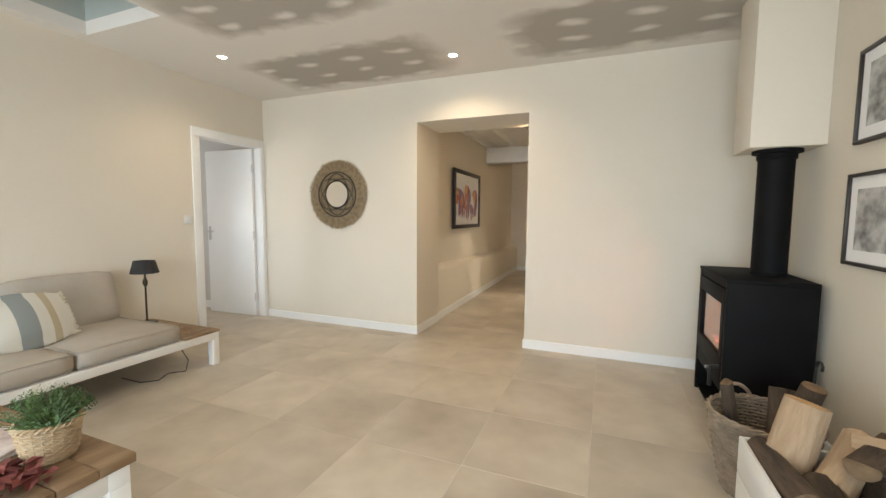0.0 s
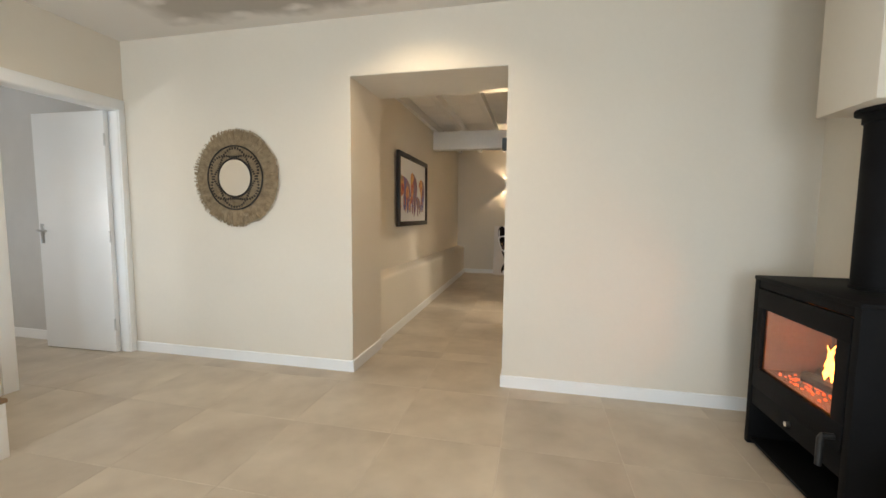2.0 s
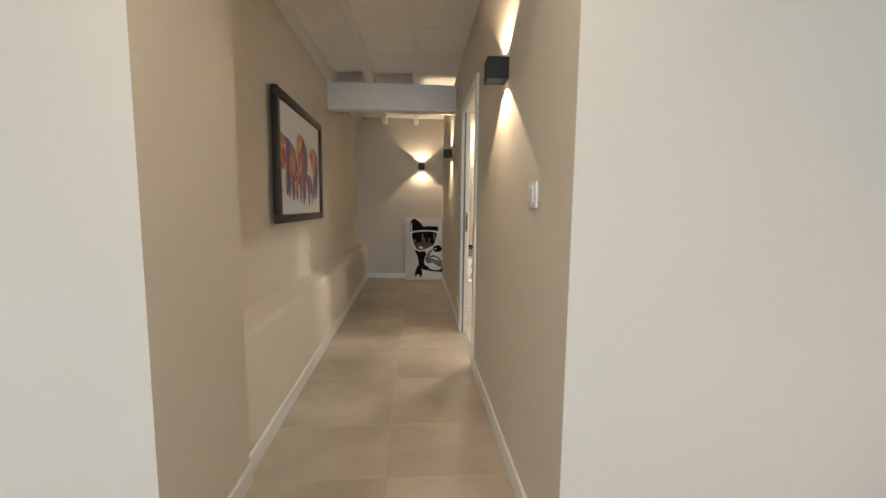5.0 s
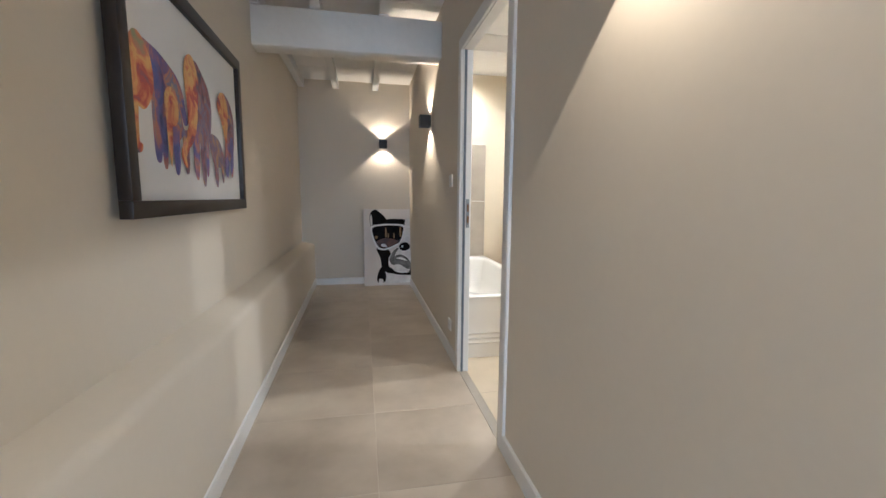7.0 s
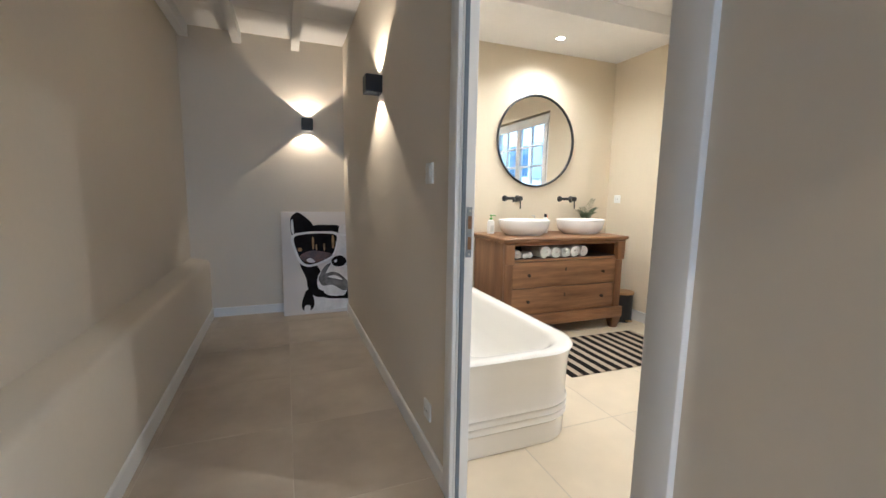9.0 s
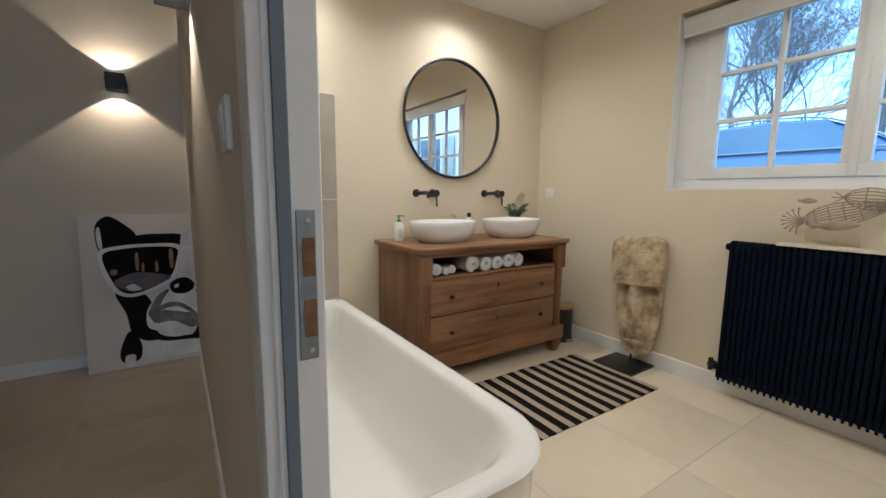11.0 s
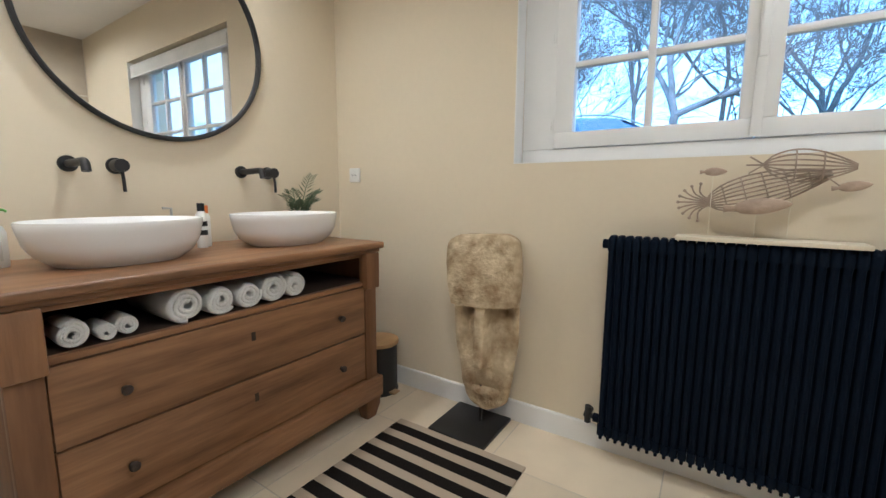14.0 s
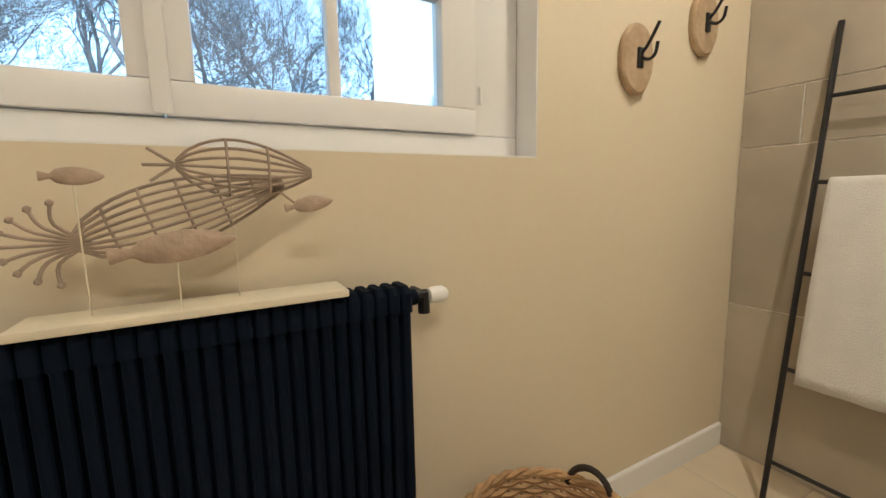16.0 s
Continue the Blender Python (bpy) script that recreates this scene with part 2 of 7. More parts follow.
def loft(bm, rings, cap0=True, cap1=True):
    """Joins rings of equally many points."""
    rs = [[bm.verts.new(p) for p in ring] for ring in rings]
    n = len(rs[0])
    for a, b in zip(rs, rs[1:]):
        for k in range(n):
            bm.faces.new((a[k], a[(k + 1) % n], b[(k + 1) % n], b[k]))
    if cap0:
        bm.faces.new(rs[0][::-1])
    if cap1:
        bm.faces.new(rs[-1])


def round_rect(x0, x1, y0, y1, z, r, n=6):
    """A ring of points; r is one corner radius or four: from the corner (x1, y1) counter-clockwise."""
    rr = (r, r, r, r) if not isinstance(r, tuple) else r
    out = []
    for (cx, cy, a0), q in zip(((x1, y1, 0), (x0, y1, 90), (x0, y0, 180), (x1, y0, 270)), rr):
        ox, oy = (cx - q if cx == x1 else cx + q), (cy - q if cy == y1 else cy + q)
        for k in range(n + 1):
            a = radians(a0 + 90 * k / n)
            out.append(Vector((ox + q * math.cos(a), oy + q * math.sin(a), z)))
    return out


def mesh(name, bm, mat, smooth=35):
    bmesh.ops.recalc_face_normals(bm, faces=bm.faces)
    me = bpy.data.meshes.new(name)
    bm.to_mesh(me)
    bm.free()
    me.materials.append(mat)
    if smooth:
        for p in me.polygons:
            p.use_smooth = True
        me.set_sharp_from_angle(angle=radians(smooth))
    return me


def part(name, bm, mat, parent, label="", smooth=35, at=None):
    ob = new(name, mesh(name, bm, mat, smooth))
    ob.parent = parent
    if at is not None:
        ob.matrix_basis = at
    if label:
        tagged(ob, label)
    return ob


def piece(name, me, parent, at):
    """Another object on an existing mesh."""
    ob = new(name, me)
    ob.parent = parent
    ob.matrix_basis = at
    return ob


def thing(name, label, category, at=(0, 0, 0), rz=0, group="", kind=""):
    ob = new(name)
    ob.empty_display_size = 0.1
    ob.matrix_basis = pose(*at, 0, 0, rz)
    return tagged(ob, label, category, group, kind)


def solid(name, boxes, mat, label, kind="structure", category="", bevel=0.0, parent=None):
    bm = bmesh.new()
    for b in boxes:
        box(bm, *b, bevel=bevel)
    ob = new(name, mesh(name, bm, mat, 30))
    if parent:
        ob.parent = parent
    return tagged(ob, label, category or name.split("_")[0], kind=kind)


# ---- large structure ----
# plan: living room x -3.84..1.16, y -3.2..3.84; corridor x -2.0..-0.655, y 4.43..9.43; bathroom x -0.555..1.93, y 4.70..8.58
LW, LE, LS, LN, LC = -3.84, 1.16, -3.2, 3.84, 2.61
CE, CEB, CN, CC = -0.655, -0.605, 9.43, 2.575
BE, BS, BN = 1.93, 4.70, 8.58
OW, OE, OH, OB = -1.79, -0.655, 2.205, 4.43

solid("wall_north", [(LW - 0.15, OW, LN, OB, 0, 2.9), (OE, LE + 0.15, LN, OB, 0, 2.9), (OW, OE, LN, OB, OH, 2.9)], PAINT, "sand-painted plaster wall with a wide opening to the corridor")
solid("wall_west", [(LW - 0.12, LW, LS, 2.98, 0, 2.9), (LW - 0.12, LW, 2.98, LN, 2.06, 2.9), (LW - 0.12, LW, 3.80, LN, 0, 2.06)], PAINT, "sand-painted plaster wall with a white door frame")
solid("wall_east", [(LE, LE + 0.15, LS, LN, 0, 2.9)], PAINT, "sand-painted plaster wall behind the wood stove")
solid("wall_south", [(LW - 0.12, -3.3, LS - 0.2, LS, 0, 2.9), (-1.8, -0.9, LS - 0.2, LS, 0, 2.9), (0.6, LE + 0.15, LS - 0.2, LS, 0, 2.9), (-3.3, -1.8, LS - 0.2, LS, 2.25, 2.9), (-0.9, 0.6, LS - 0.2, LS, 2.25, 2.9), (-3.3, -1.8, LS - 0.2, LS, 0, 0.2), (-0.9, 0.6, LS - 0.2, LS, 0, 0.2)], PAINT, "sand-painted plaster wall with two tall window openings")
# side room behind the white door; its unseen window opening is added for light
solid("wall_side_room", [(-6.6, LW - 0.12, 3.88, 4.0, 0, 2.9), (-6.7, -6.6, 1.4, 4.0, 0, 2.9), (-6.6, -5.50, 1.4, 1.5, 0, 2.9), (-4.90, LW - 0.12, 1.4, 1.5, 0, 2.9), (-5.50, -4.90, 1.4, 1.5, 0, 1.0), (-5.50, -4.90, 1.4, 1.5, 1.80, 2.9)], material("grey_wall_paint", (0.55, 0.53, 0.50), 0.8, vary=0.03), "grey-painted plaster walls of the side room")
# corridor
bm = bmesh.new()
box(bm, -2.35, -2.0, OB, CN, 0, 2.7)
for v in bm.verts:
    if v.co.x > -2.1:
        v.co.x = -1.985 if v.co.y < 5 else -2.035
tagged(new("wall_corridor_west", mesh("wall_corridor_west", bm, PAINT, 30)), "sand-painted plaster wall with a long low ledge", "wall", kind="structure")
bm = bmesh.new()
loft(bm, [[Vector((x, y, z)) for x, z in ((-2.08, 0), (fx, 0), (fx, fz - 0.03), (fx - 0.012, fz - 0.008), (fx - 0.035, fz + 0.004), (-2.08, fz + 0.03))] for y, fx, fz in ((OB + 0.001, -1.815, 0.625), (6.4, -1.842, 0.575), (CN, -1.885, 0.545))])
tagged(new("ledge", mesh("ledge", bm, PAINT, 50)), "sand-painted plaster ledge along the foot of the wall", "ledge", kind="structure")
solid("wall_corridor_end", [(-2.35, CEB, CN, CN + 0.2, 0, 2.7)], PAINT, "sand-painted plaster wall with a black lamp")
D0, D1, DH = 5.69, 6.50, 2.03
solid("wall_corridor_east", [(CE, CEB, OB, D0 - 0.02, 0, 2.7), (CE, CEB, D1 + 0.02, CN, 0, 2.7), (CE, CEB, D0 - 0.02, D1 + 0.02, DH + 0.02, 2.7)], PAINT, "sand-painted partition wall with a bathroom doorway")
# bathroom
solid("wall_bath_south", [(CEB, BE + 0.3, OB + 0.005, BS, 0, 2.8)], PAINT, "plaster wall behind the tiled shower side")
solid("wall_bath_north", [(CEB, BE + 0.3, BN, BN + 0.2, 0, 2.8)], CREAM_PAINT, "cream-painted plaster wall above the washstand")
WY0, WY1, WZ0, WZ1 = 5.757, 7.465, 1.195, 2.26
solid("wall_bath_east", [(BE, BE + 0.3, BS, WY0, 0, 2.8), (BE, BE + 0.3, WY1, BN, 0, 2.8), (BE, BE + 0.3, WY0, WY1, 0, WZ0), (BE, BE + 0.3, WY0, WY1, WZ1, 2.8)], CREAM_PAINT, "cream-painted outer wall with a white window")
solid("window_reveal", [(BE + 0.001, BE + 0.085, WY0, WY1, WZ0, WZ0 + 0.004), (BE + 0.001, BE + 0.085, WY0, WY0 + 0.004, WZ0 + 0.004, WZ1), (BE + 0.001, BE + 0.085, WY1 - 0.004, WY1, WZ0 + 0.004, WZ1)], WHITE, "white-painted window reveal and sill", category="reveal")

# ceilings
HX0, HX1, HY0, HY1 = -3.70, -2.86, 0.90, 1.995


def plasterboard():
    """Unfinished plasterboard: grey-brown board, white bands of filler over the joints and white dabs over the screws."""
    m = bpy.data.materials.new("filled_plasterboard")
    m.use_nodes = True
    t = m.node_tree
    b = t.nodes["Principled BSDF"]
    b.inputs["Roughness"].default_value = 0.9

    def math_node(op, a, c=None):
        n = t.nodes.new("ShaderNodeMath")
        n.operation = op
        for i, v in enumerate((a, c)):
            if v is None:
                continue
            if isinstance(v, (int, float)):
                n.inputs[i].default_value = v
            else:
                t.links.new(v, n.inputs[i])
        return n.outputs[0]

    co = t.nodes.new("ShaderNodeTexCoord")
    wob = t.nodes.new("ShaderNodeTexNoise")
    wob.inputs["Scale"].default_value, wob.inputs["Detail"].default_value = 4.2, 3
    t.links.new(co.outputs["Object"], wob.inputs["Vector"])
    sep = t.nodes.new("ShaderNodeSeparateXYZ")
    t.links.new(co.outputs["Object"], sep.inputs[0])
    w2 = math_node("MULTIPLY", math_node("SUBTRACT", wob.outputs[0], 0.5), 0.34)
    x = math_node("ADD", sep.outputs[0], w2)
    y = math_node("ADD", sep.outputs[1], math_node("MULTIPLY", w2, -0.8))
    best = None
    # bare fields: centre and half size in plan
    for cx, cy, hx, hy in ((-2.22, 3.27, 0.92, 0.41), (-2.04, 2.04, 0.76, 0.40), (0.14, 3.25, 0.82, 0.42), (0.1, 2.03, 0.78, 0.40), (-2.0, 0.85, 0.78, 0.40), (0.1, 0.85, 0.80, 0.40)):
        dx = math_node("DIVIDE", math_node("ABSOLUTE", math_node("SUBTRACT", x, cx)), hx)
        dy = math_node("DIVIDE", math_node("ABSOLUTE", math_node("SUBTRACT", y, cy)), hy)
        d = math_node("POWER", math_node("ADD", math_node("POWER", dx, 7.0), math_node("POWER", dy, 7.0)), 0.142857)
        best = d if best is None else math_node("MINIMUM", best, d)
    field = t.nodes.new("ShaderNodeMapRange")
    field.inputs[1].default_value, field.inputs[2].default_value, field.inputs[3].default_value, field.inputs[4].default_value = 0.80, 1.10, 1, 0
    t.links.new(best, field.inputs[0])
    # screw dabs on a lattice
    fx = math_node("ABSOLUTE", math_node("SUBTRACT", math_node("FRACT", math_node("DIVIDE", math_node("ADD", sep.outputs[0], math_node("MULTIPLY", w2, 0.5)), 0.46)), 0.5))
    fy = math_node("ABSOLUTE", math_node("SUBTRACT", math_node("FRACT", math_node("DIVIDE", math_node("ADD", sep.outputs[1], math_node("MULTIPLY", w2, 0.4)), 0.27)), 0.5))
    dd = math_node("POWER", math_node("ADD", math_node("POWER", math_node("MULTIPLY", fx, 0.46 / 0.10), 2.0), math_node("POWER", math_node("MULTIPLY", fy, 0.27 / 0.05), 2.0)), 0.5)
    dab = t.nodes.new("ShaderNodeMapRange")
    dab.inputs[1].default_value, dab.inputs[2].default_value, dab.inputs[3].default_value, dab.inputs[4].default_value = 0.35, 1.25, 0, 1
    t.links.new(dd, dab.inputs[0])
    bare = math_node("MULTIPLY", field.outputs[0], dab.outputs[0])
    mix = t.nodes.new("ShaderNodeMix")
    mix.data_type = "RGBA"
    mix.inputs[6].default_value, mix.inputs[7].default_value = (0.76, 0.725, 0.68, 1), (0.44, 0.405, 0.36, 1)
    t.links.new(bare, mix.inputs[0])
    t.links.new(mix.outputs[2], b.inputs["Base Color"])
    return m


solid("ceiling_living", [(LW, HX0, LS, LN, LC, LC + 0.1), (HX1, LE, LS, LN, LC, LC + 0.1), (HX0, HX1, LS, HY0, LC, LC + 0.1), (HX0, HX1, HY1, LN, LC, LC + 0.1)], plasterboard(), "unfinished plasterboard ceiling with white filler bands and dabs")
SHAFT = material("grey_green_board", (0.42, 0.46, 0.44), 0.85, vary=0.05, scale=3)
solid("skylight_shaft", [(HX0 - 0.03, HX0, HY0, HY1, LC + 0.1, 3.1), (HX1, HX1 + 0.03, HY0, HY1, LC + 0.1, 3.1), (HX0 - 0.03, HX1 + 0.03, HY1, HY1 + 0.03, LC + 0.1, 3.1), (HX0 - 0.03, HX1 + 0.03, HY0 - 0.03, HY0, LC + 0.1, 3.1), (HX0, HX1, HY0, HY1, 3.1, 3.15)], SHAFT, "grey-green boarded shaft of a closed roof hatch", category="hatch")
solid("ceiling_side_room", [(-6.6, LW - 0.12, 1.4, 3.9, LC, LC + 0.1)], CEIL_WHITE, "white plaster ceiling of the side room")
bm = bmesh.new()
for i in range(9):
    y0 = OB + i * (CN - OB) / 9
    box(bm, -2.1, CE, y0 + 0.002, y0 + (CN - OB) / 9 - 0.002, CC, CC + 0.03, bevel=0.004, seg=1)
box(bm, -2.1, CE, OB, CN, CC + 0.03, CC + 0.1)
tagged(new("ceiling_corridor", mesh("ceiling_corridor", bm, CEIL_WHITE)), "white-painted board ceiling above the beams", "ceiling", kind="structure")
solid("soffit_opening", [(OW, OE, LN + 0.004, OB, OH - 0.004, OH)], SOFFIT, "white-painted underside of the wide opening", category="soffit")
for x in (-1.985, -1.575, -1.09):
    solid("ceiling_joist", [(x - 0.035, x + 0.035, OB, 7.2, 2.48, CC), (x - 0.035, x + 0.035, 7.2, 7.38, 2.47, CC), (x - 0.035, x + 0.035, 7.38, CN, 2.48, CC)], BEAM, "white-painted wooden ceiling joist", category="beam")
bm = bmesh.new()
box(bm, -2.02, CE, 7.2, 7.38, 2.2, 2.468, bevel=0.012)
bmesh.ops.subdivide_edges(bm, edges=[e for e in bm.edges if abs(e.verts[0].co.x - e.verts[1].co.x) > 0.5], cuts=12)
for v in bm.verts:
    v.co += Vector((0, 0.006 * noise.noise(v.co * 3.0), 0.006 * noise.noise(v.co * 2.0 + Vector((5, 0, 0)))))
tagged(new("ceiling_beam", mesh("ceiling_beam", bm, BEAM, 60)), "heavy white-painted wooden cross beam", "beam", kind="structure")
solid("ceiling_bath", [(CEB, BE, 7.85, BN, 2.51, 2.76), (CEB, BE, BS, 7.85, 2.66, 2.76)], CEIL_WHITE, "white bathroom ceiling with a lower strip over the washstand")
solid("roof_slab", [(-6.9, LE + 0.4, LS - 0.3, OB, 3.2, 3.3), (-2.5, BE + 0.5, OB, CN + 0.3, 2.9, 3.0)], CEIL_WHITE, "roof slab closing the house above the ceilings", category="roof")


# skirting boards
def skirting(name, x0, y0, x1, y1, side, h=0.085, t=0.012, z=0.0):
    """A skirting board from (x0, y0) to (x1, y1); side is the way that it stands out."""
    d = Vector((x1 - x0, y1 - y0, 0))
    n = Vector((*side, 0)).normalized() * t
    bm = bmesh.new()
    rings = []
    for p in (Vector((x0, y0, z)), Vector((x1, y1, z))):
        rings.append([p, p + n, p + n + Vector((0, 0, h - 0.006)), p + n * 0.6 + Vector((0, 0, h)), p + Vector((0, 0, h))])
    loft(bm, rings)
    return tagged(new(name, mesh(name, bm, WHITE, 30)), "white-painted skirting board", "skirting", kind="structure")


skirting("baseboard", LW, LN, OW, LN, (0, -1))
skirting("baseboard", OE, LN, LE, LN, (0, -1))
skirting("baseboard", LW, LS, LW, 2.90, (1, 0))
skirting("baseboard", LE, LS, LE, LN, (-1, 0))
skirting("baseboard", OW, LN - 0.012, OW, OB, (1, 0), h=0.09)
skirting("baseboard", OE, LN - 0.012, OE, OB, (-1, 0))
skirting("baseboard", -1.815, OB, -1.842, 6.4, (1, 0), h=0.09)
skirting("baseboard", -1.842, 6.4, -1.885, CN, (1, 0), h=0.09)
skirting("baseboard", -1.89, CN, CE, CN, (0, -1))
skirting("baseboard", CE, OB, CE, D0 - 0.075, (-1, 0))
skirting("baseboard", CE, D1 + 0.075, CE, CN, (-1, 0))
skirting("baseboard", BE, BS, BE, BN, (-1, 0), h=0.10)
skirting("baseboard", 0.14, BN, BE, BN, (0, -1), h=0.10)
skirting("baseboard", -6.6, 3.88, LW - 0.12, 3.88, (0, -1), h=0.09)


# door frames
def door_frame(name, axis_x, y0, y1, h, face, depth, w, label):
    """A frame in a wall across x: jambs, head, and architraves standing out on the room's side (face: +1 or -1)."""
    f = tagged(new(name), label, "door frame", kind="structure")
    x0, x1 = axis_x, axis_x - face * depth
    lo, hi = min(x0, x1), max(x0, x1)
    out = axis_x + face * 0.014
    alo, ahi = min(axis_x - face * 0.004, out), max(axis_x - face * 0.004, out)
    for a, b in ((y0 - 0.018, y0), (y1, y1 + 0.018)):
        bm = bmesh.new()
        box(bm, lo, hi, a, b, 0, h, bevel=0.002, seg=1)
        part("jamb", bm, WHITE, f)
    bm = bmesh.new()
    box(bm, lo, hi, y0 - 0.018, y1 + 0.018, h, h + 0.018, bevel=0.002, seg=1)
    part("head", bm, WHITE, f)
    for a, b in ((y0 - 0.005 - w, y0 - 0.005), (y1 + 0.005, y1 + 0.005 + w)):
        if b > 3.83 and face > 0:
            b = 3.838
        bm = bmesh.new()
        box(bm, alo, ahi, a, b, 0, h + 0.005, bevel=0.004)
        part("architrave", bm, WHITE, f)
    bm = bmesh.new()
    box(bm, alo, ahi, y0 - 0.005 - w, min(y1 + 0.005 + w, 3.838) if face > 0 else y1 + 0.005 + w, h + 0.005, h + 0.005 + w, bevel=0.004)
    part("architrave", bm, WHITE, f)
    return f


door_frame("door_frame_1", LW, 3.0, 3.78, 2.04, 1, 0.12, 0.085, "white-painted wooden door frame in the living room")
f2 = door_frame("door_frame_2", CE, D0, D1, DH, -1, 0.06, 0.07, "white-painted door frame of the bathroom with a strike plate")
bm = bmesh.new()
box(bm, CE + 0.028, CE + 0.05, D1 - 0.003, D1 - 0.0005, 0.957, 1.135, bevel=0.001, seg=1)
LATCHWOOD = material("bare_brown_wood", (0.20, 0.105, 0.05), 0.8, vary=0.3, scale=30)
sp = part("strike_plate", bm, material("dull_zinc", (0.30, 0.33, 0.36), 0.45, metal=0.8, vary=0.2, scale=30), f2, "worn zinc strike plate")
# flat dark strip: the shade of the jamb's unlit groove, put in as colour
bm = bmesh.new()
box(bm, CE + 0.008, CE + 0.024, D1 - 0.004, D1 - 0.0002, 0, DH, bevel=0.0015, seg=1)
part("groove_strip", bm, material("groove_shade", (0.16, 0.19, 0.23), 0.7), f2, "blue-grey strip in place of the jamb's shaded groove")
for z in (0.985, 1.058):
    bm = bmesh.new()
    box(bm, CE + 0.034, CE + 0.048, D1 - 0.0045, D1 - 0.0035, z, z + 0.045)
    part("latch_hole", bm, LATCHWOOD, sp, "bare brown wood in the latch hole")
for z in (0.968, 1.122):
    bm = bmesh.new()
    lathe(bm, [(0.0001, 0), (0.004, 0), (0.003, 0.001), (0.0001, 0.0012)], 10)
    part("screw", bm, STEEL, sp, at=Matrix.Translation((CE + 0.041, D1 - 0.003, z)) @ pose(0, 0, 0, 90, 0, 0))
solid("door_threshold", [(CE, CEB, D0, D1, -0.02, 0.0025)], material("threshold_grout", (0.42, 0.38, 0.32), 0.8), "flush grey threshold strip between corridor and bathroom", category="threshold")


# floors: base slab with separate tiles
def tiled_floor(name, x0, x1, y0, y1, ox, oy, sx, sy, mat, label, clip=None):
    fl = tagged(new(name, None), label, "floor", kind="structure")
    bm = bmesh.new()
    box(bm, x0, x1, y0, y1, -0.12, -0.0012)
    part("screed", bm, GROUT, fl, "pale grout between the tiles")
    cache = {}
    for i in range(math.floor((x0 - ox) / sx), math.ceil((x1 - ox) / sx)):
        for j in range(math.floor((y0 - oy) / sy), math.ceil((y1 - oy) / sy)):
            a0, a1 = max(ox + i * sx, x0), min(ox + (i + 1) * sx, x1)
            b0, b1 = max(oy + j * sy, y0), min(oy + (j + 1) * sy, y1)
            w, d = round(a1 - a0, 4), round(b1 - b0, 4)
            if w < 0.02 or d < 0.02:
                continue
            if (w, d) not in cache:
                bm = bmesh.new()
                box(bm, -w / 2 + 0.0018, w / 2 - 0.0018, -d / 2 + 0.0018, d / 2 - 0.0018, -0.01, 0, bevel=0.0012, seg=1)
                cache[w, d] = mesh("floor_tile", bm, mat, 30)
            piece("floor_tile", cache[w, d], fl, pose((a0 + a1) / 2, (b0 + b1) / 2, random.uniform(-0.0004, 0.0), 0, 0, 0))
    return fl


# ---- lamps of the house ----
def downlight(x, y, z, watts, group, color=WARM2, cone=150, blend=1.0):
    d = thing("ceiling_spotlight", "round recessed white ceiling spotlight, switched on", "spotlight", (x, y, z), group=group)
    bm = bmesh.new()
    lathe(bm, [(0.044, -0.001), (0.046, -0.006), (0.040, -0.008), (0.033, -0.004), (0.032, 0.0)], 28)
    part("trim_ring", bm, WHITE, d)
    bm = bmesh.new()
    lathe(bm, [(0.0001, -0.0035), (0.031, -0.003)], 24)
    part("bulb", bm, LED, d, "glowing warm white bulb")
    lamp("spotlight_light", "SPOT", look((x, y, z - 0.02), (x, y + 0.001, z - 1)), watts, color, radius=0.04, cone=cone, blend=blend)


# the last three are unseen spotlights, added for more light
for p in ((-3.10, 2.68), (-1.22, 3.35), (0.55, 1.6), (-1.2, 0.9), (-3.1, -0.4)):
    downlight(*p, LC, 38 if p[1] > 3 else 19, "living room ceiling spotlights", color=WARM)
for p in ((1.0, 8.25), (-0.2, 8.30)):
    downlight(*p, 2.51, 58, "bathroom ceiling spotlights", color=(1.0, 0.88, 0.69))
# two more over the south part, unseen, added to brighten bathroom and corridor
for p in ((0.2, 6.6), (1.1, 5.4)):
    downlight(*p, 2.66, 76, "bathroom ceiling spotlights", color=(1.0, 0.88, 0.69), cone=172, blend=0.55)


def sconce(x, y, z, rz, watts):
    """A black cube lamp on a wall; it stands out along its own -y."""
    s = thing("wall_lamp", "small black metal cube wall lamp shining up and down", "wall lamp", (x, y, z), rz, "corridor wall lamps")
    bm = bmesh.new()
    w, h, d, t = 0.05, 0.05, 0.10, 0.004
    box(bm, -w, -w + t, -d, -0.0, -h, h, bevel=0.001, seg=1)
    box(bm, w - t, w, -d, -0.0, -h, h, bevel=0.001, seg=1)
    box(bm, -w + t, w - t, -d, -d + t, -h, h, bevel=0.001, seg=1)
    box(bm, -w + t, w - t, -t, 0, -h, h)
    part("housing", bm, BLACK, s)
    bm = bmesh.new()
    box(bm, -w + t, w - t, -d + t, -t, -0.012, 0.012)
    part("lens", bm, glow("sconce_led", (1.0, 0.87, 0.66), 2.5), s, "glowing warm lens")
    for zz, up in ((0.016, 1), (-0.016, -1)):
        o = pose(x, y, z, 0, 0, rz) @ Vector((0, -0.084, zz))
        lamp("wall_lamp_light", "SPOT", look(o, o + Vector((0, 0.0005, up))), watts, (1.0, 0.76, 0.48), radius=0.006, cone=100, blend=0.04)
    return s


sconce(CE, 4.735, 1.835, -90, 15)
sconce(CE, 7.74, 1.825, -90, 17)
sconce(-1.0, CN, 1.82, 0, 10)


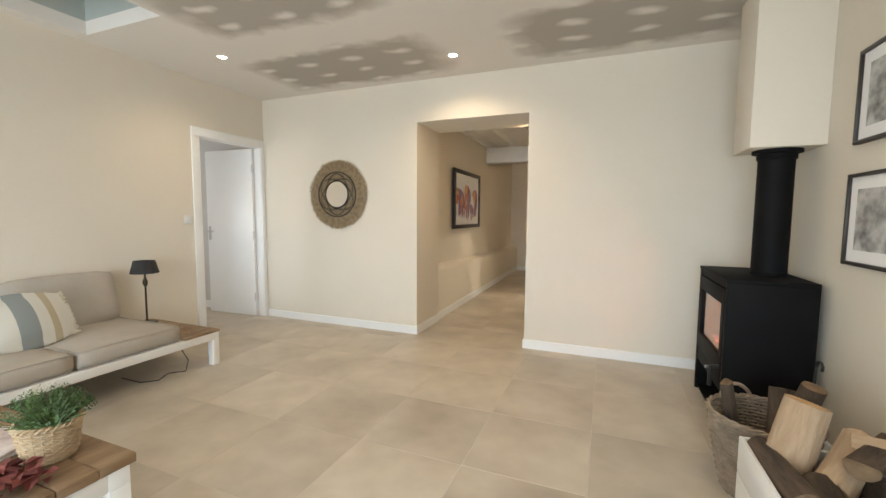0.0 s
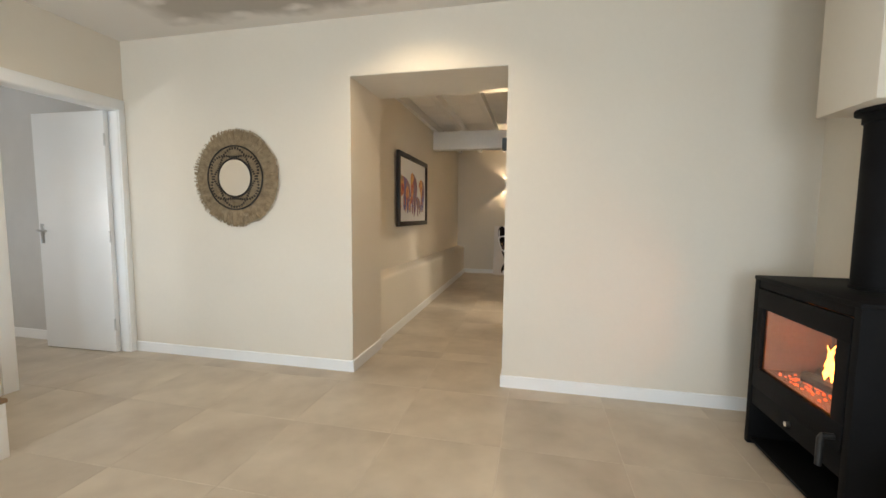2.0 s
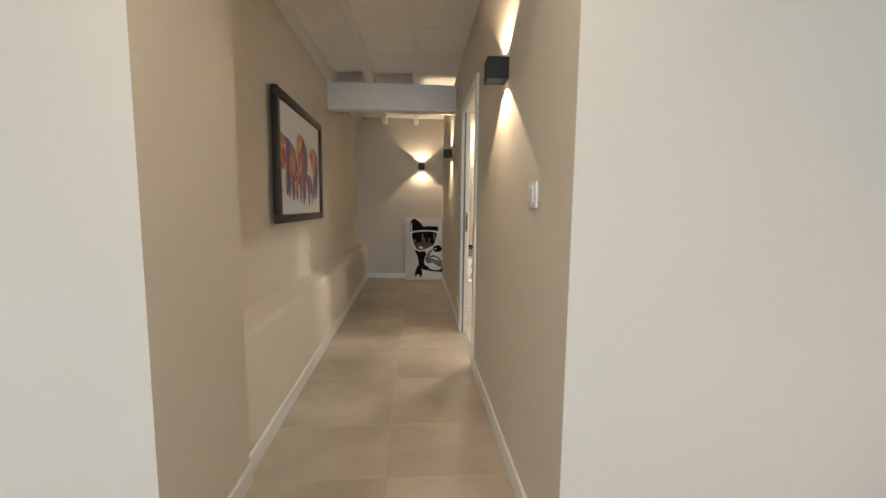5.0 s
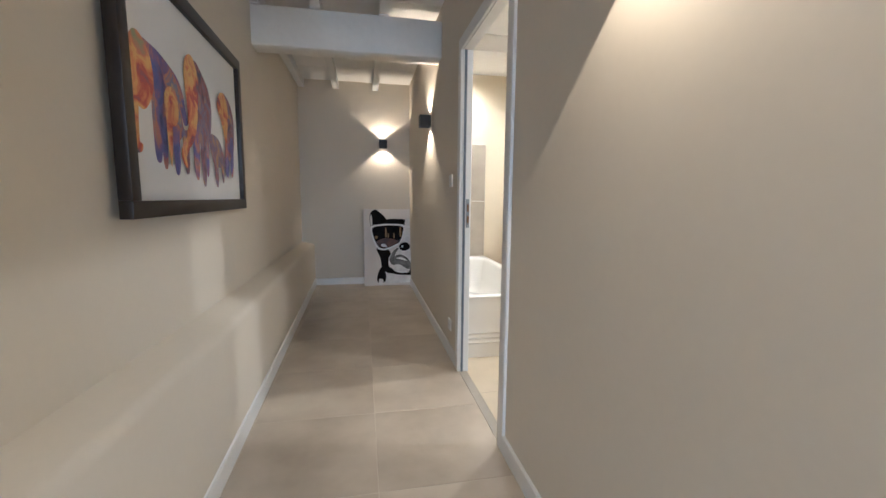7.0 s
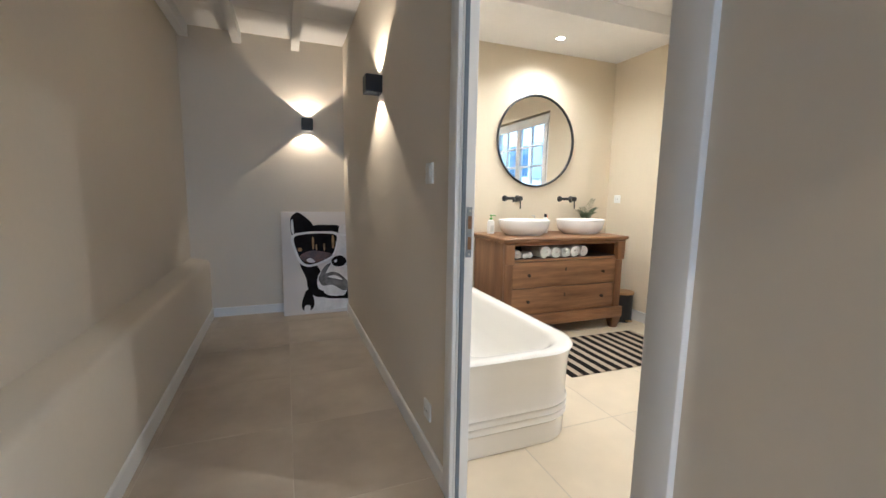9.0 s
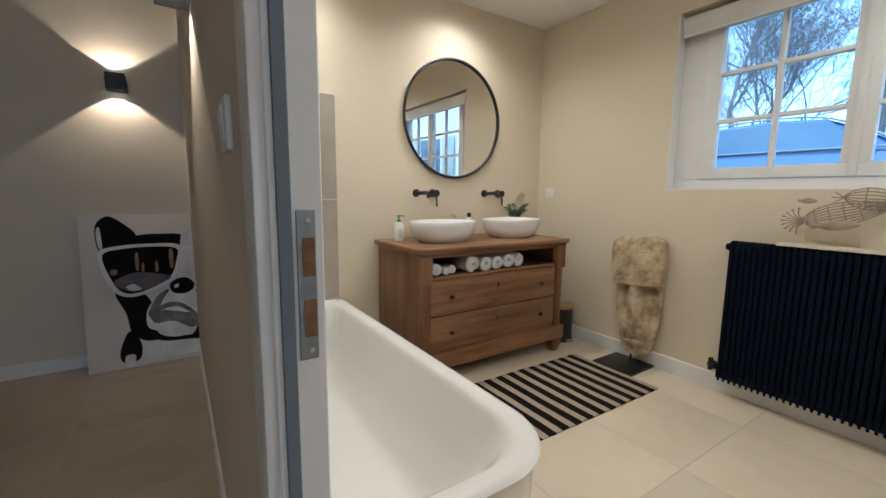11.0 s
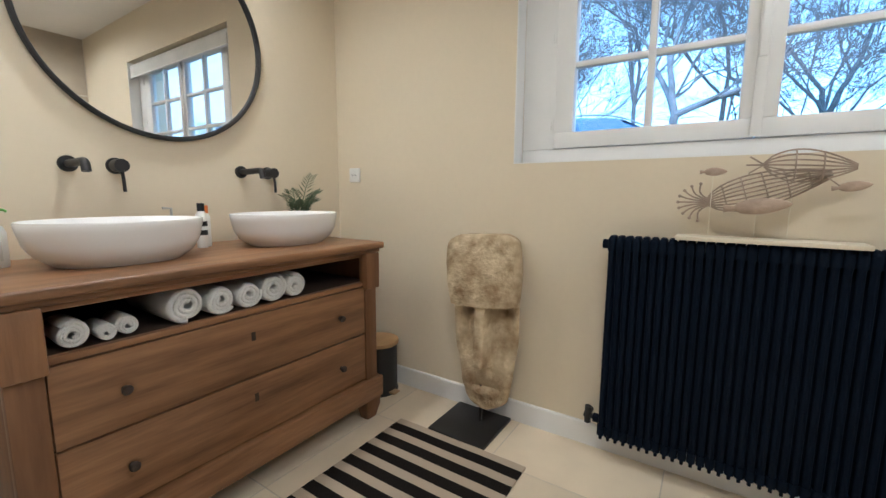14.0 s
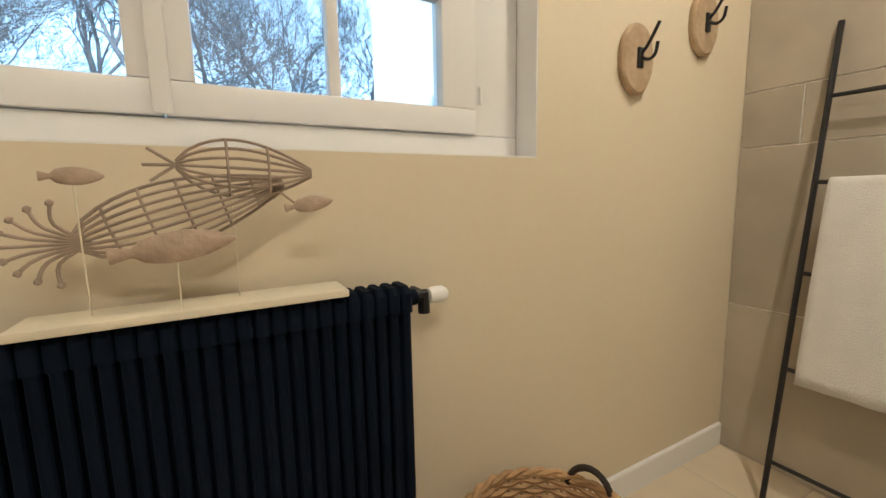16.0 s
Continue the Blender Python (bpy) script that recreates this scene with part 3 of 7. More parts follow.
# ---- fittings on walls ----
def wall_plate(name, label, category, m, w, h, kind_):
    s = thing(name, label, category)
    s.matrix_basis = m
    bm = bmesh.new()
    box(bm, -w / 2, w / 2, -0.011, 0, -h / 2, h / 2, bevel=0.004)
    part("cover_plate", bm, PLASTIC, s)
    if kind_ == "rocker":
        bm = bmesh.new()
        box(bm, -w * 0.33, w * 0.33, -0.0145, -0.011, -h * 0.33, h * 0.33, bevel=0.0015, m=pose(0, 0, 0, 3, 0, 0))
        part("rocker", bm, PLASTIC, s)
    elif kind_ == "socket":
        bm = bmesh.new()
        lathe(bm, [(0.021, 0.0005), (0.019, -0.008), (0.0001, -0.008)], 20)
        part("well", bm, material("socket_grey", (0.5, 0.5, 0.48), 0.5), s, "round recessed socket well", at=pose(0, -0.0118, 0, 90, 0, 0))
        for dx in (-0.0095, 0.0095):
            bm = bmesh.new()
            box(bm, dx - 0.003, dx + 0.003, -0.0135, -0.0122, -0.003, 0.003)
            part("contact_hole", bm, BLACK, s)
    else:
        bm = bmesh.new()
        lathe(bm, [(0.030, 0), (0.029, 0.004), (0.027, 0.0055), (0.021, 0.0055), (0.020, 0.004), (0.0001, 0.004)], 32)
        part("dial", bm, PLASTIC, s, "round white dial", at=pose(0, -0.011, 0, 90, 0, 0))
    return s


wall_plate("light_switch", "white plastic light switch beside the white door", "light switch", pose(LW, 2.84, 1.20, 0, 0, 90), 0.08, 0.08, "rocker")
wall_plate("light_switch", "white plastic light switch beside the bathroom doorway", "light switch", pose(CE, 6.80, 1.262, 0, 0, -90), 0.08, 0.085, "rocker")
wall_plate("thermostat", "white square thermostat with a round dial", "thermostat", pose(CE, 4.205, 1.237, 0, 0, -90), 0.095, 0.095, "dial")
wall_plate("wall_socket", "white plastic wall socket above the skirting", "wall socket", pose(CE, 6.79, 0.235, 0, 0, -90), 0.08, 0.08, "socket")
wall_plate("wall_socket", "white plastic wall socket near the washstand", "wall socket", pose(BE, 8.44, 1.165, 0, 0, -90), 0.08, 0.08, "socket")

# ---- white door ----
door = thing("door", "white-painted flush door standing wide open", "door", (-3.93, 3.775, 0), 1.5)
bm = bmesh.new()
box(bm, -0.75, 0, -0.04, 0, 0.008, 2.035, bevel=0.003)
leaf = part("door_leaf", bm, WHITE, door)
for side in (-1, 1):
    bm = bmesh.new()
    y = -0.04 if side < 0 else 0.0
    box(bm, -0.725, -0.69, min(y, y + side * 0.006), max(y, y + side * 0.006), 0.93, 1.10, bevel=0.002)
    tube(bm, [(-0.708, y, 1.04), (-0.708, y + side * 0.045, 1.04), (-0.70, y + side * 0.05, 1.04), (-0.60, y + side * 0.05, 1.038)], 0.009, 10)
    part("door_handle", bm, STEEL, leaf, "brushed steel lever handle")
for z in (0.25, 1.0, 1.8):
    bm = bmesh.new()
    tube(bm, [(0.006, -0.046, z - 0.05), (0.006, -0.046, z + 0.05)], 0.007, 10)
    part("hinge", bm, STEEL, leaf)

# ---- raffia mirror ----
rm = thing("raffia_mirror", "round wall mirror with a shaggy raffia fringe", "mirror", (-2.757, LN, 1.482))
bm = bmesh.new()
rnd = random.Random(3)
for k in range(420):
    a = 2 * math.pi * k / 420 + rnd.uniform(-0.01, 0.01)
    r0, r1 = 0.235, 0.378 + 0.003 * math.sin(7 * a) + 0.010 * noise.noise(Vector((math.cos(a) * 3, math.sin(a) * 3, 0))) + rnd.uniform(-0.008, 0.008)
    w0, w1 = 0.0016, 0.0035
    yb = -0.012 - rnd.uniform(0, 0.022)
    c, s = math.cos(a), math.sin(a)
    tt = rnd.uniform(-0.03, 0.03)
    c2, s2 = math.cos(a + tt), math.sin(a + tt)
    p0, p1 = Vector((c * r0, -0.028, s * r0)), Vector((c2 * r1, yb, s2 * r1))
    tan = Vector((-s, 0, c))
    mid = (p0 + p1) / 2 + Vector((0, -0.006, 0))
    rows = []
    for p, w in ((p0, w0), (mid, (w0 + w1) / 2 + 0.001), (p1, w1)):
        rows.append([bm.verts.new(p - tan * w), bm.verts.new(p + Vector((0, -0.0025, 0))), bm.verts.new(p + tan * w)])
    for q0, q1 in zip(rows, rows[1:]):
        bm.faces.new((q0[0], q0[1], q1[1], q1[0]))
        bm.faces.new((q0[1], q0[2], q1[2], q1[1]))
part("fringe", bm, RAFFIA, rm, "dry raffia fringe", smooth=0)
bm = bmesh.new()
lathe(bm, [(0.0001, 0.001), (0.362, 0.001), (0.366, 0.012), (0.24, 0.02), (0.0001, 0.02)], 64)
part("backing", bm, RAFFIA, rm, at=pose(0, 0, 0, 90, 0, 0))
CORD = material("black_cord", (0.02, 0.017, 0.015), 0.8, vary=0.2, scale=30)
for r, t in ((0.246, 0.006), (0.150, 0.006)):
    bm = bmesh.new()
    loop_tube(bm, [(math.cos(a) * r, -0.034, math.sin(a) * r) for a in (2 * math.pi * k / 64 for k in range(64))], t)
    part("cord_ring", bm, CORD, rm, "black cord ring")
bm = bmesh.new()
for k in range(6):
    a0, a1 = 2 * math.pi * (k + 0.5) / 6, 2 * math.pi * (k + 1.5) / 6
    for ra, rb in ((0.160, 0.228), (0.228, 0.160)):
        for j in range(10):
            u = (j + 0.5) / 10
            q, w = ra + (rb - ra) * (0.5 - 0.5 * math.cos(math.pi * u)), a0 + (a1 - a0) * u
            m = Matrix.Translation((math.cos(w) * q, -0.036, math.sin(w) * q)) @ pose(0, 0, 0, 0, -math.degrees(w), 0) @ Matrix.Diagonal((1.3, 0.7, 0.75, 1))
            bmesh.ops.create_icosphere(bm, subdivisions=1, radius=0.0095, matrix=m)
part("cord_lattice", bm, CORD, rm, "black knotted cord pattern")
bm = bmesh.new()
for k in range(110):
    a = 2 * math.pi * k / 110
    tube(bm, [(math.cos(a) * 0.155, -0.030, math.sin(a) * 0.155), (math.cos(a) * 0.243, -0.030, math.sin(a) * 0.243)], 0.0035, 4, cap=False)
part("raffia_weave", bm, RAFFIA, rm)
bm = bmesh.new()
lathe(bm, [(0.0001, 0.036), (0.140, 0.036), (0.145, 0.028), (0.145, 0.02)], 48)
part("mirror_glass", bm, MIRROR, rm, at=pose(0, 0, 0, 90, 0, 0))


# ---- pictures ----
def picture_frame(parent, w, h, fw, fd, mat):
    """Four mitred bars round a sheet; stands out along -y."""
    for x0, x1, z0, z1 in ((-w / 2, w / 2, h / 2 - fw, h / 2), (-w / 2, w / 2, -h / 2, -h / 2 + fw), (-w / 2, -w / 2 + fw, -h / 2 + fw, h / 2 - fw), (w / 2 - fw, w / 2, -h / 2 + fw, h / 2 - fw)):
        bm = bmesh.new()
        box(bm, x0, x1, -fd, 0, z0, z1, bevel=0.003)
        part("frame_bar", bm, mat, parent)


def watercolour(name, stops, scale, shift):
    """Washes of running colours."""
    m = bpy.data.materials.new(name)
    m.use_nodes = True
    t = m.node_tree
    b = t.nodes["Principled BSDF"]
    b.inputs["Roughness"].default_value = 0.7
    co = t.nodes.new("ShaderNodeTexCoord")
    mp = t.nodes.new("ShaderNodeMapping")
    mp.inputs["Location"].default_value = (shift, 0, shift)
    n = t.nodes.new("ShaderNodeTexNoise")
    n.inputs["Scale"].default_value, n.inputs["Detail"].default_value, n.inputs["Distortion"].default_value = scale, 4, 0.7
    t.links.new(co.outputs["Object"], mp.inputs["Vector"])
    t.links.new(mp.outputs[0], n.inputs["Vector"])
    r = t.nodes.new("ShaderNodeValToRGB")
    while len(r.color_ramp.elements) < len(stops):
        r.color_ramp.elements.new(0.5)
    for e, (p, c) in zip(r.color_ramp.elements, stops):
        e.position, e.color = p, (*c, 1)
    t.links.new(n.outputs[0], r.inputs[0])
    t.links.new(r.outputs[0], b.inputs["Base Color"])
    return m


pic = thing("framed_picture", "large framed picture of colourful elephant shapes on white", "picture", (-1.985, 6.015, 1.495), 91.2)
picture_frame(pic, 1.31, 0.85, 0.055, 0.04, BLACKFRAME)
bm = bmesh.new()
box(bm, -0.605, 0.605, -0.018, -0.004, -0.375, 0.375)
part("sheet", bm, PAPER, pic, "white picture sheet")
# unframed canvas leaning at the corridor's end
CANVAS = material("primed_canvas", (0.68, 0.645, 0.62), 0.85, vary=0.03, scale=5, fine=200, bump=0.2, bscale=400, spec=0.15)
cv = thing("canvas", "white canvas with a bulldog in white sunglasses leaning on the wall", "canvas", (-0.90, 9.215, 0.0))
cv.matrix_basis = pose(-0.90, 9.245, 0.003, -9.5, 0, 0)
bm = bmesh.new()
box(bm, -0.36, 0.36, 0, 0.025, 0, 1.0, bevel=0.002)
part("stretched_canvas", bm, CANVAS, cv)
INK = material("black_oil_paint", (0.010, 0.009, 0.010), 0.85, vary=0.5, scale=10, bump=0.2, bscale=60, spec=0.1)
GREYP = material("grey_oil_paint", (0.30, 0.30, 0.31), 0.5, vary=0.0, color2=(0.72, 0.72, 0.72), scale=9, bump=0.2, bscale=60)
LENS = material("red_brown_lens_paint", (0.012, 0.010, 0.012), 0.4, vary=0.0, color2=(0.16, 0.055, 0.03), scale=7, bump=0.1, bscale=60)
DARKGREY = material("dark_grey_oil_paint", (0.02, 0.02, 0.022), 0.7, vary=0.0, color2=(0.26, 0.25, 0.25), scale=9, fine=40, bump=0.2, bscale=60)
PALEP = material("pale_oil_paint", (0.55, 0.54, 0.54), 0.5, vary=0.0, color2=(0.85, 0.84, 0.83), scale=8, fine=40, bump=0.2, bscale=60)


def brush(name, mat, depth, *outline, on=None, edge=0.358):
    """One brushed area of a painting, its outline rounded between its corners."""
    pts, n = [], len(outline)
    for i in range(n):
        p = [Vector(outline[(i + k) % n]) for k in (-1, 0, 1, 2)]
        for t in (0, 0.25, 0.5, 0.75):
            pts.append(p[1] + (p[2] - p[0]) * (t / 2) + (p[0] * 2 - p[1] * 5 + p[2] * 4 - p[3]) * (t * t / 2) + (p[1] * 3 - p[0] - p[2] * 3 + p[3]) * (t ** 3 / 2))
    pts = [Vector((min(edge, max(-edge, p.x)), p.y)) for p in pts]
    bm = bmesh.new()
    f = bm.faces.new([bm.verts.new((p.x, -depth, p.y)) for p in pts])
    bmesh.ops.triangulate(bm, faces=[f])
    part(name, bm, mat, on or cv, smooth=0)


brush("chest", PALEP, 0.0008, (-0.12, 0.19), (0.05, 0.15), (0.35, 0.13), (0.35, 0.05), (0.1, 0.03), (-0.12, 0.03))
brush("ear", INK, 0.0012, (-0.27, 0.95), (-0.21, 0.995), (-0.14, 0.95), (-0.07, 0.87), (-0.10, 0.79), (-0.25, 0.76), (-0.28, 0.86))
brush("ear_lining", PALEP, 0.0020, (-0.275, 0.90), (-0.255, 0.92), (-0.248, 0.79), (-0.268, 0.80))
brush("brow", INK, 0.0016, (-0.24, 0.77), (-0.08, 0.86), (0.08, 0.87), (0.19, 0.85), (0.20, 0.72), (0.02, 0.68), (-0.2, 0.7))
brush("brow", INK, 0.0016, (0.26, 0.86), (0.35, 0.84), (0.355, 0.5), (0.29, 0.6), (0.26, 0.74))
brush("cheek", INK, 0.0016, (-0.20, 0.50), (-0.08, 0.50), (-0.01, 0.40), (-0.06, 0.31), (0.06, 0.18), (-0.05, 0.16), (-0.13, 0.23), (-0.15, 0.35))
brush("leg", INK, 0.0020, (-0.14, 0.24), (-0.085, 0.16), (-0.09, 0.06), (-0.15, 0.03), (-0.195, 0.06), (-0.19, 0.14))
brush("leg_light", PALEP, 0.0026, (-0.17, 0.08), (-0.12, 0.08), (-0.13, 0.012), (-0.17, 0.012))
brush("blaze", PALEP, 0.0026, (0.18, 0.85), (0.25, 0.86), (0.26, 0.70), (0.22, 0.55), (0.14, 0.54), (0.17, 0.70))
brush("muzzle", PALEP, 0.0030, (-0.04, 0.36), (0.05, 0.48), (0.13, 0.54), (0.24, 0.52), (0.34, 0.42), (0.35, 0.16), (0.1, 0.17), (-0.03, 0.23))
brush("jowl", DARKGREY, 0.0036, (-0.02, 0.34), (0.08, 0.40), (0.18, 0.37), (0.27, 0.25), (0.20, 0.21), (0.10, 0.27), (0.0, 0.27))
brush("muzzle_shade", DARKGREY, 0.0034, (-0.035, 0.34), (0.02, 0.45), (0.09, 0.49), (0.05, 0.42), (0.02, 0.34), (0.0, 0.29))
brush("muzzle_shade", DARKGREY, 0.0034, (0.24, 0.47), (0.32, 0.40), (0.33, 0.26), (0.29, 0.30), (0.27, 0.40))
brush("lip_light", PALEP, 0.0040, (0.05, 0.355), (0.13, 0.365), (0.20, 0.315), (0.14, 0.33))
brush("mouth", INK, 0.0042, (-0.06, 0.25), (0.06, 0.19), (0.20, 0.16), (0.26, 0.24), (0.35, 0.16), (0.34, 0.12), (0.2, 0.13), (0.02, 0.15))
brush("chin", PALEP, 0.0048, (0.01, 0.22), (0.10, 0.255), (0.19, 0.21), (0.15, 0.16), (0.05, 0.175))
brush("glasses_rim", PAPER, 0.0052, (-0.275, 0.76), (-0.16, 0.80), (0.0, 0.806), (0.165, 0.79), (0.165, 0.69), (0.11, 0.55), (-0.07, 0.465), (-0.18, 0.48), (-0.24, 0.58))
brush("glasses_bridge", PAPER, 0.0054, (0.15, 0.785), (0.25, 0.775), (0.355, 0.765), (0.355, 0.743), (0.25, 0.752), (0.15, 0.76))
brush("glasses_lens", INK, 0.0060, (-0.25, 0.745), (-0.15, 0.778), (0.0, 0.785), (0.143, 0.768), (0.145, 0.69), (0.095, 0.565), (-0.07, 0.487), (-0.165, 0.50), (-0.22, 0.60))
brush("lens_table", LENS, 0.0066, (-0.20, 0.57), (-0.08, 0.62), (0.10, 0.58), (0.06, 0.54), (-0.07, 0.495), (-0.15, 0.51))
brush("lens_glint", PALEP, 0.0070, (-0.14, 0.53), (-0.10, 0.545), (-0.06, 0.505), (-0.12, 0.503))
GOLDP = material("golden_oil_paint", (0.30, 0.17, 0.06), 0.5, vary=0.3, scale=20)
for x, z, w, h in ((-0.075, 0.69, 0.016, 0.10), (-0.045, 0.65, 0.012, 0.05), (0.03, 0.65, 0.014, 0.06), (-0.20, 0.63, 0.03, 0.03), (0.115, 0.70, 0.02, 0.11)):
    brush("lens_candle", GOLDP, 0.0070, (x - w / 2, z - h / 2), (x + w / 2, z - h / 2), (x + w / 2, z + h / 2), (x - w / 2, z + h / 2))
brush("glasses_lens", INK, 0.0060, (0.26, 0.73), (0.35, 0.735), (0.355, 0.60), (0.30, 0.56), (0.265, 0.63))
brush("nose", INK, 0.0076, (0.095, 0.52), (0.14, 0.556), (0.20, 0.556), (0.24, 0.51), (0.22, 0.47), (0.17, 0.45), (0.11, 0.465))
brush("nose_shine", PALEP, 0.0082, (0.12, 0.51), (0.145, 0.522), (0.143, 0.498), (0.125, 0.495))

# the elephants on the framed sheet: warm heads and trunks, cool bodies and legs
WARM_WASH = watercolour("warm_watercolour", ((0.30, (0.15, 0.14, 0.21)), (0.40, (0.51, 0.11, 0.09)), (0.48, (0.70, 0.29, 0.13)), (0.56, (0.76, 0.48, 0.18)), (0.64, (0.63, 0.24, 0.15)), (0.74, (0.32, 0.34, 0.21))), 11, 0.0)
COOL_WASH = watercolour("cool_watercolour", ((0.30, (0.09, 0.09, 0.21)), (0.42, (0.14, 0.15, 0.38)), (0.50, (0.25, 0.15, 0.29)), (0.57, (0.51, 0.22, 0.15)), (0.64, (0.20, 0.21, 0.32)), (0.74, (0.56, 0.40, 0.18))), 10, 3.0)
DUSK_WASH = watercolour("dusky_watercolour", ((0.32, (0.10, 0.09, 0.15)), (0.45, (0.29, 0.13, 0.15)), (0.55, (0.20, 0.18, 0.29)), (0.66, (0.48, 0.28, 0.15))), 13, 7.0)
D_ = 0.0188
ELEPHANTS = (
    ("body", COOL_WASH, 0, (-0.50, 0.14), (-0.40, 0.15), (-0.30, 0.13), (-0.20, 0.09), (-0.15, 0.01), (-0.15, -0.10), (-0.22, -0.08), (-0.35, -0.05), (-0.45, 0.0)),
    ("leg", COOL_WASH, 1, (-0.43, 0.0), (-0.44, -0.15), (-0.43, -0.23), (-0.39, -0.228), (-0.37, -0.12), (-0.34, 0.0)),
    ("leg", COOL_WASH, 1, (-0.38, -0.05), (-0.378, -0.236), (-0.342, -0.238), (-0.335, -0.05)),
    ("head", WARM_WASH, 2, (-0.575, 0.10), (-0.53, 0.16), (-0.47, 0.15), (-0.42, 0.09), (-0.42, 0.0), (-0.48, -0.07), (-0.53, -0.07), (-0.58, -0.02)),
    ("trunk", WARM_WASH, 3, (-0.585, -0.02), (-0.53, -0.04), (-0.548, -0.17), (-0.522, -0.19), (-0.535, -0.215), (-0.575, -0.20)),
    ("body", COOL_WASH, 3, (-0.26, 0.03), (-0.19, 0.03), (-0.14, -0.04), (-0.13, -0.15), (-0.19, -0.12), (-0.25, -0.14)),
    ("leg", COOL_WASH, 4, (-0.285, -0.08), (-0.288, -0.255), (-0.242, -0.256), (-0.23, -0.10)),
    ("leg", DUSK_WASH, 4, (-0.20, -0.10), (-0.19, -0.25), (-0.15, -0.25), (-0.14, -0.10)),
    ("head", WARM_WASH, 5, (-0.345, 0.0), (-0.30, 0.045), (-0.24, 0.035), (-0.225, -0.04), (-0.26, -0.09), (-0.33, -0.09)),
    ("trunk", WARM_WASH, 6, (-0.338, -0.05), (-0.337, -0.19), (-0.322, -0.246), (-0.306, -0.20), (-0.29, -0.06)),
    ("body", DUSK_WASH, 5, (-0.04, 0.215), (0.06, 0.185), (0.14, 0.12), (0.158, 0.02), (0.10, -0.11), (-0.03, -0.12), (-0.05, 0.05)),
    ("leg", COOL_WASH, 6, (-0.09, -0.06), (-0.095, -0.25), (-0.045, -0.27), (-0.02, -0.06)),
    ("leg", DUSK_WASH, 6, (-0.01, -0.06), (-0.005, -0.285), (0.04, -0.287), (0.06, -0.07)),
    ("leg", COOL_WASH, 5, (0.04, -0.04), (0.05, -0.245), (0.085, -0.24), (0.10, -0.05)),
    ("head", WARM_WASH, 7, (-0.155, 0.14), (-0.12, 0.21), (-0.05, 0.225), (0.0, 0.15), (-0.02, 0.02), (-0.08, -0.04), (-0.14, 0.02)),
    ("trunk", WARM_WASH, 8, (-0.135, 0.03), (-0.135, -0.08), (-0.222, -0.17), (-0.215, -0.225), (-0.17, -0.24), (-0.178, -0.185), (-0.085, -0.12), (-0.025, 0.01)),
    ("tusk", CREAM, 9, (-0.20, -0.05), (-0.185, -0.075), (-0.15, -0.07), (-0.13, -0.045), (-0.15, -0.085), (-0.19, -0.09)),
    ("body", DUSK_WASH, 7, (0.10, -0.09), (0.15, -0.06), (0.25, -0.08), (0.315, -0.15), (0.30, -0.21), (0.22, -0.21), (0.14, -0.19)),
    ("leg", DUSK_WASH, 8, (0.155, -0.16), (0.165, -0.295), (0.205, -0.296), (0.215, -0.17)),
    ("leg", DUSK_WASH, 8, (0.25, -0.16), (0.27, -0.276), (0.30, -0.275), (0.31, -0.16)),
    ("body", DUSK_WASH, 7, (0.33, 0.165), (0.46, 0.15), (0.525, 0.05), (0.50, -0.10), (0.40, -0.14), (0.33, 0.0)),
    ("leg", COOL_WASH, 8, (0.35, -0.06), (0.325, -0.22), (0.38, -0.25), (0.42, -0.08)),
    ("leg", COOL_WASH, 8, (0.43, -0.06), (0.425, -0.236), (0.47, -0.226), (0.495, -0.05)),
    ("head", WARM_WASH, 9, (0.24, 0.09), (0.29, 0.16), (0.37, 0.17), (0.42, 0.11), (0.40, 0.0), (0.36, -0.08), (0.30, 0.02)),
)
for name, mat, layer, *outline in ELEPHANTS:
    brush(name, mat, D_ + 0.0006 * layer, *outline, on=pic, edge=0.60)

PHOTO = material("grey_photo_print", (0.06, 0.06, 0.06), 0.6, vary=0.0, color2=(0.66, 0.66, 0.65), scale=9, fine=24)
for z, y in ((1.83, 2.30), (1.25, 2.315)):
    ph = thing("framed_photo", "black-framed black and white photo with a white mount", "picture", (LE, y, z), -90, group="framed photos")
    picture_frame(ph, 0.66, 0.44, 0.018, 0.028, BLACKFRAME)
    bm = bmesh.new()
    box(bm, -0.315, 0.315, -0.014, -0.003, -0.205, 0.205)
    part("mount", bm, PAPER, ph)
    bm = bmesh.new()
    box(bm, -0.255, 0.255, -0.0152, -0.0138, -0.145, 0.145)
    part("print", bm, PHOTO, ph, "grey photographic print")

# ---- wood stove, flue and hood ----
st = thing("wood_stove", "black steel wood stove with a burning fire behind glass", "stove", (0.90, 3.105, 0), -90)
W2, D2, H2 = 0.36, 0.21, 0.905
bm = bmesh.new()
box(bm, -W2, -W2 + 0.035, -D2, D2, 0.0, H2 - 0.02, bevel=0.003)
part("side_panel", bm, STOVE, st)
bm = bmesh.new()
box(bm, W2 - 0.035, W2, -D2, D2, 0.0, H2 - 0.02, bevel=0.003)
part("side_panel", bm, STOVE, st)
bm = bmesh.new()
box(bm, -W2 - 0.002, W2 + 0.002, -D2 - 0.004, D2, H2 - 0.02, H2, bevel=0.003)
part("top_plate", bm, STOVE, st)
bm = bmesh.new()
box(bm, -W2 + 0.035, W2 - 0.035, D2 - 0.02, D2, 0.02, H2 - 0.02)
part("back_panel", bm, STOVE, st)
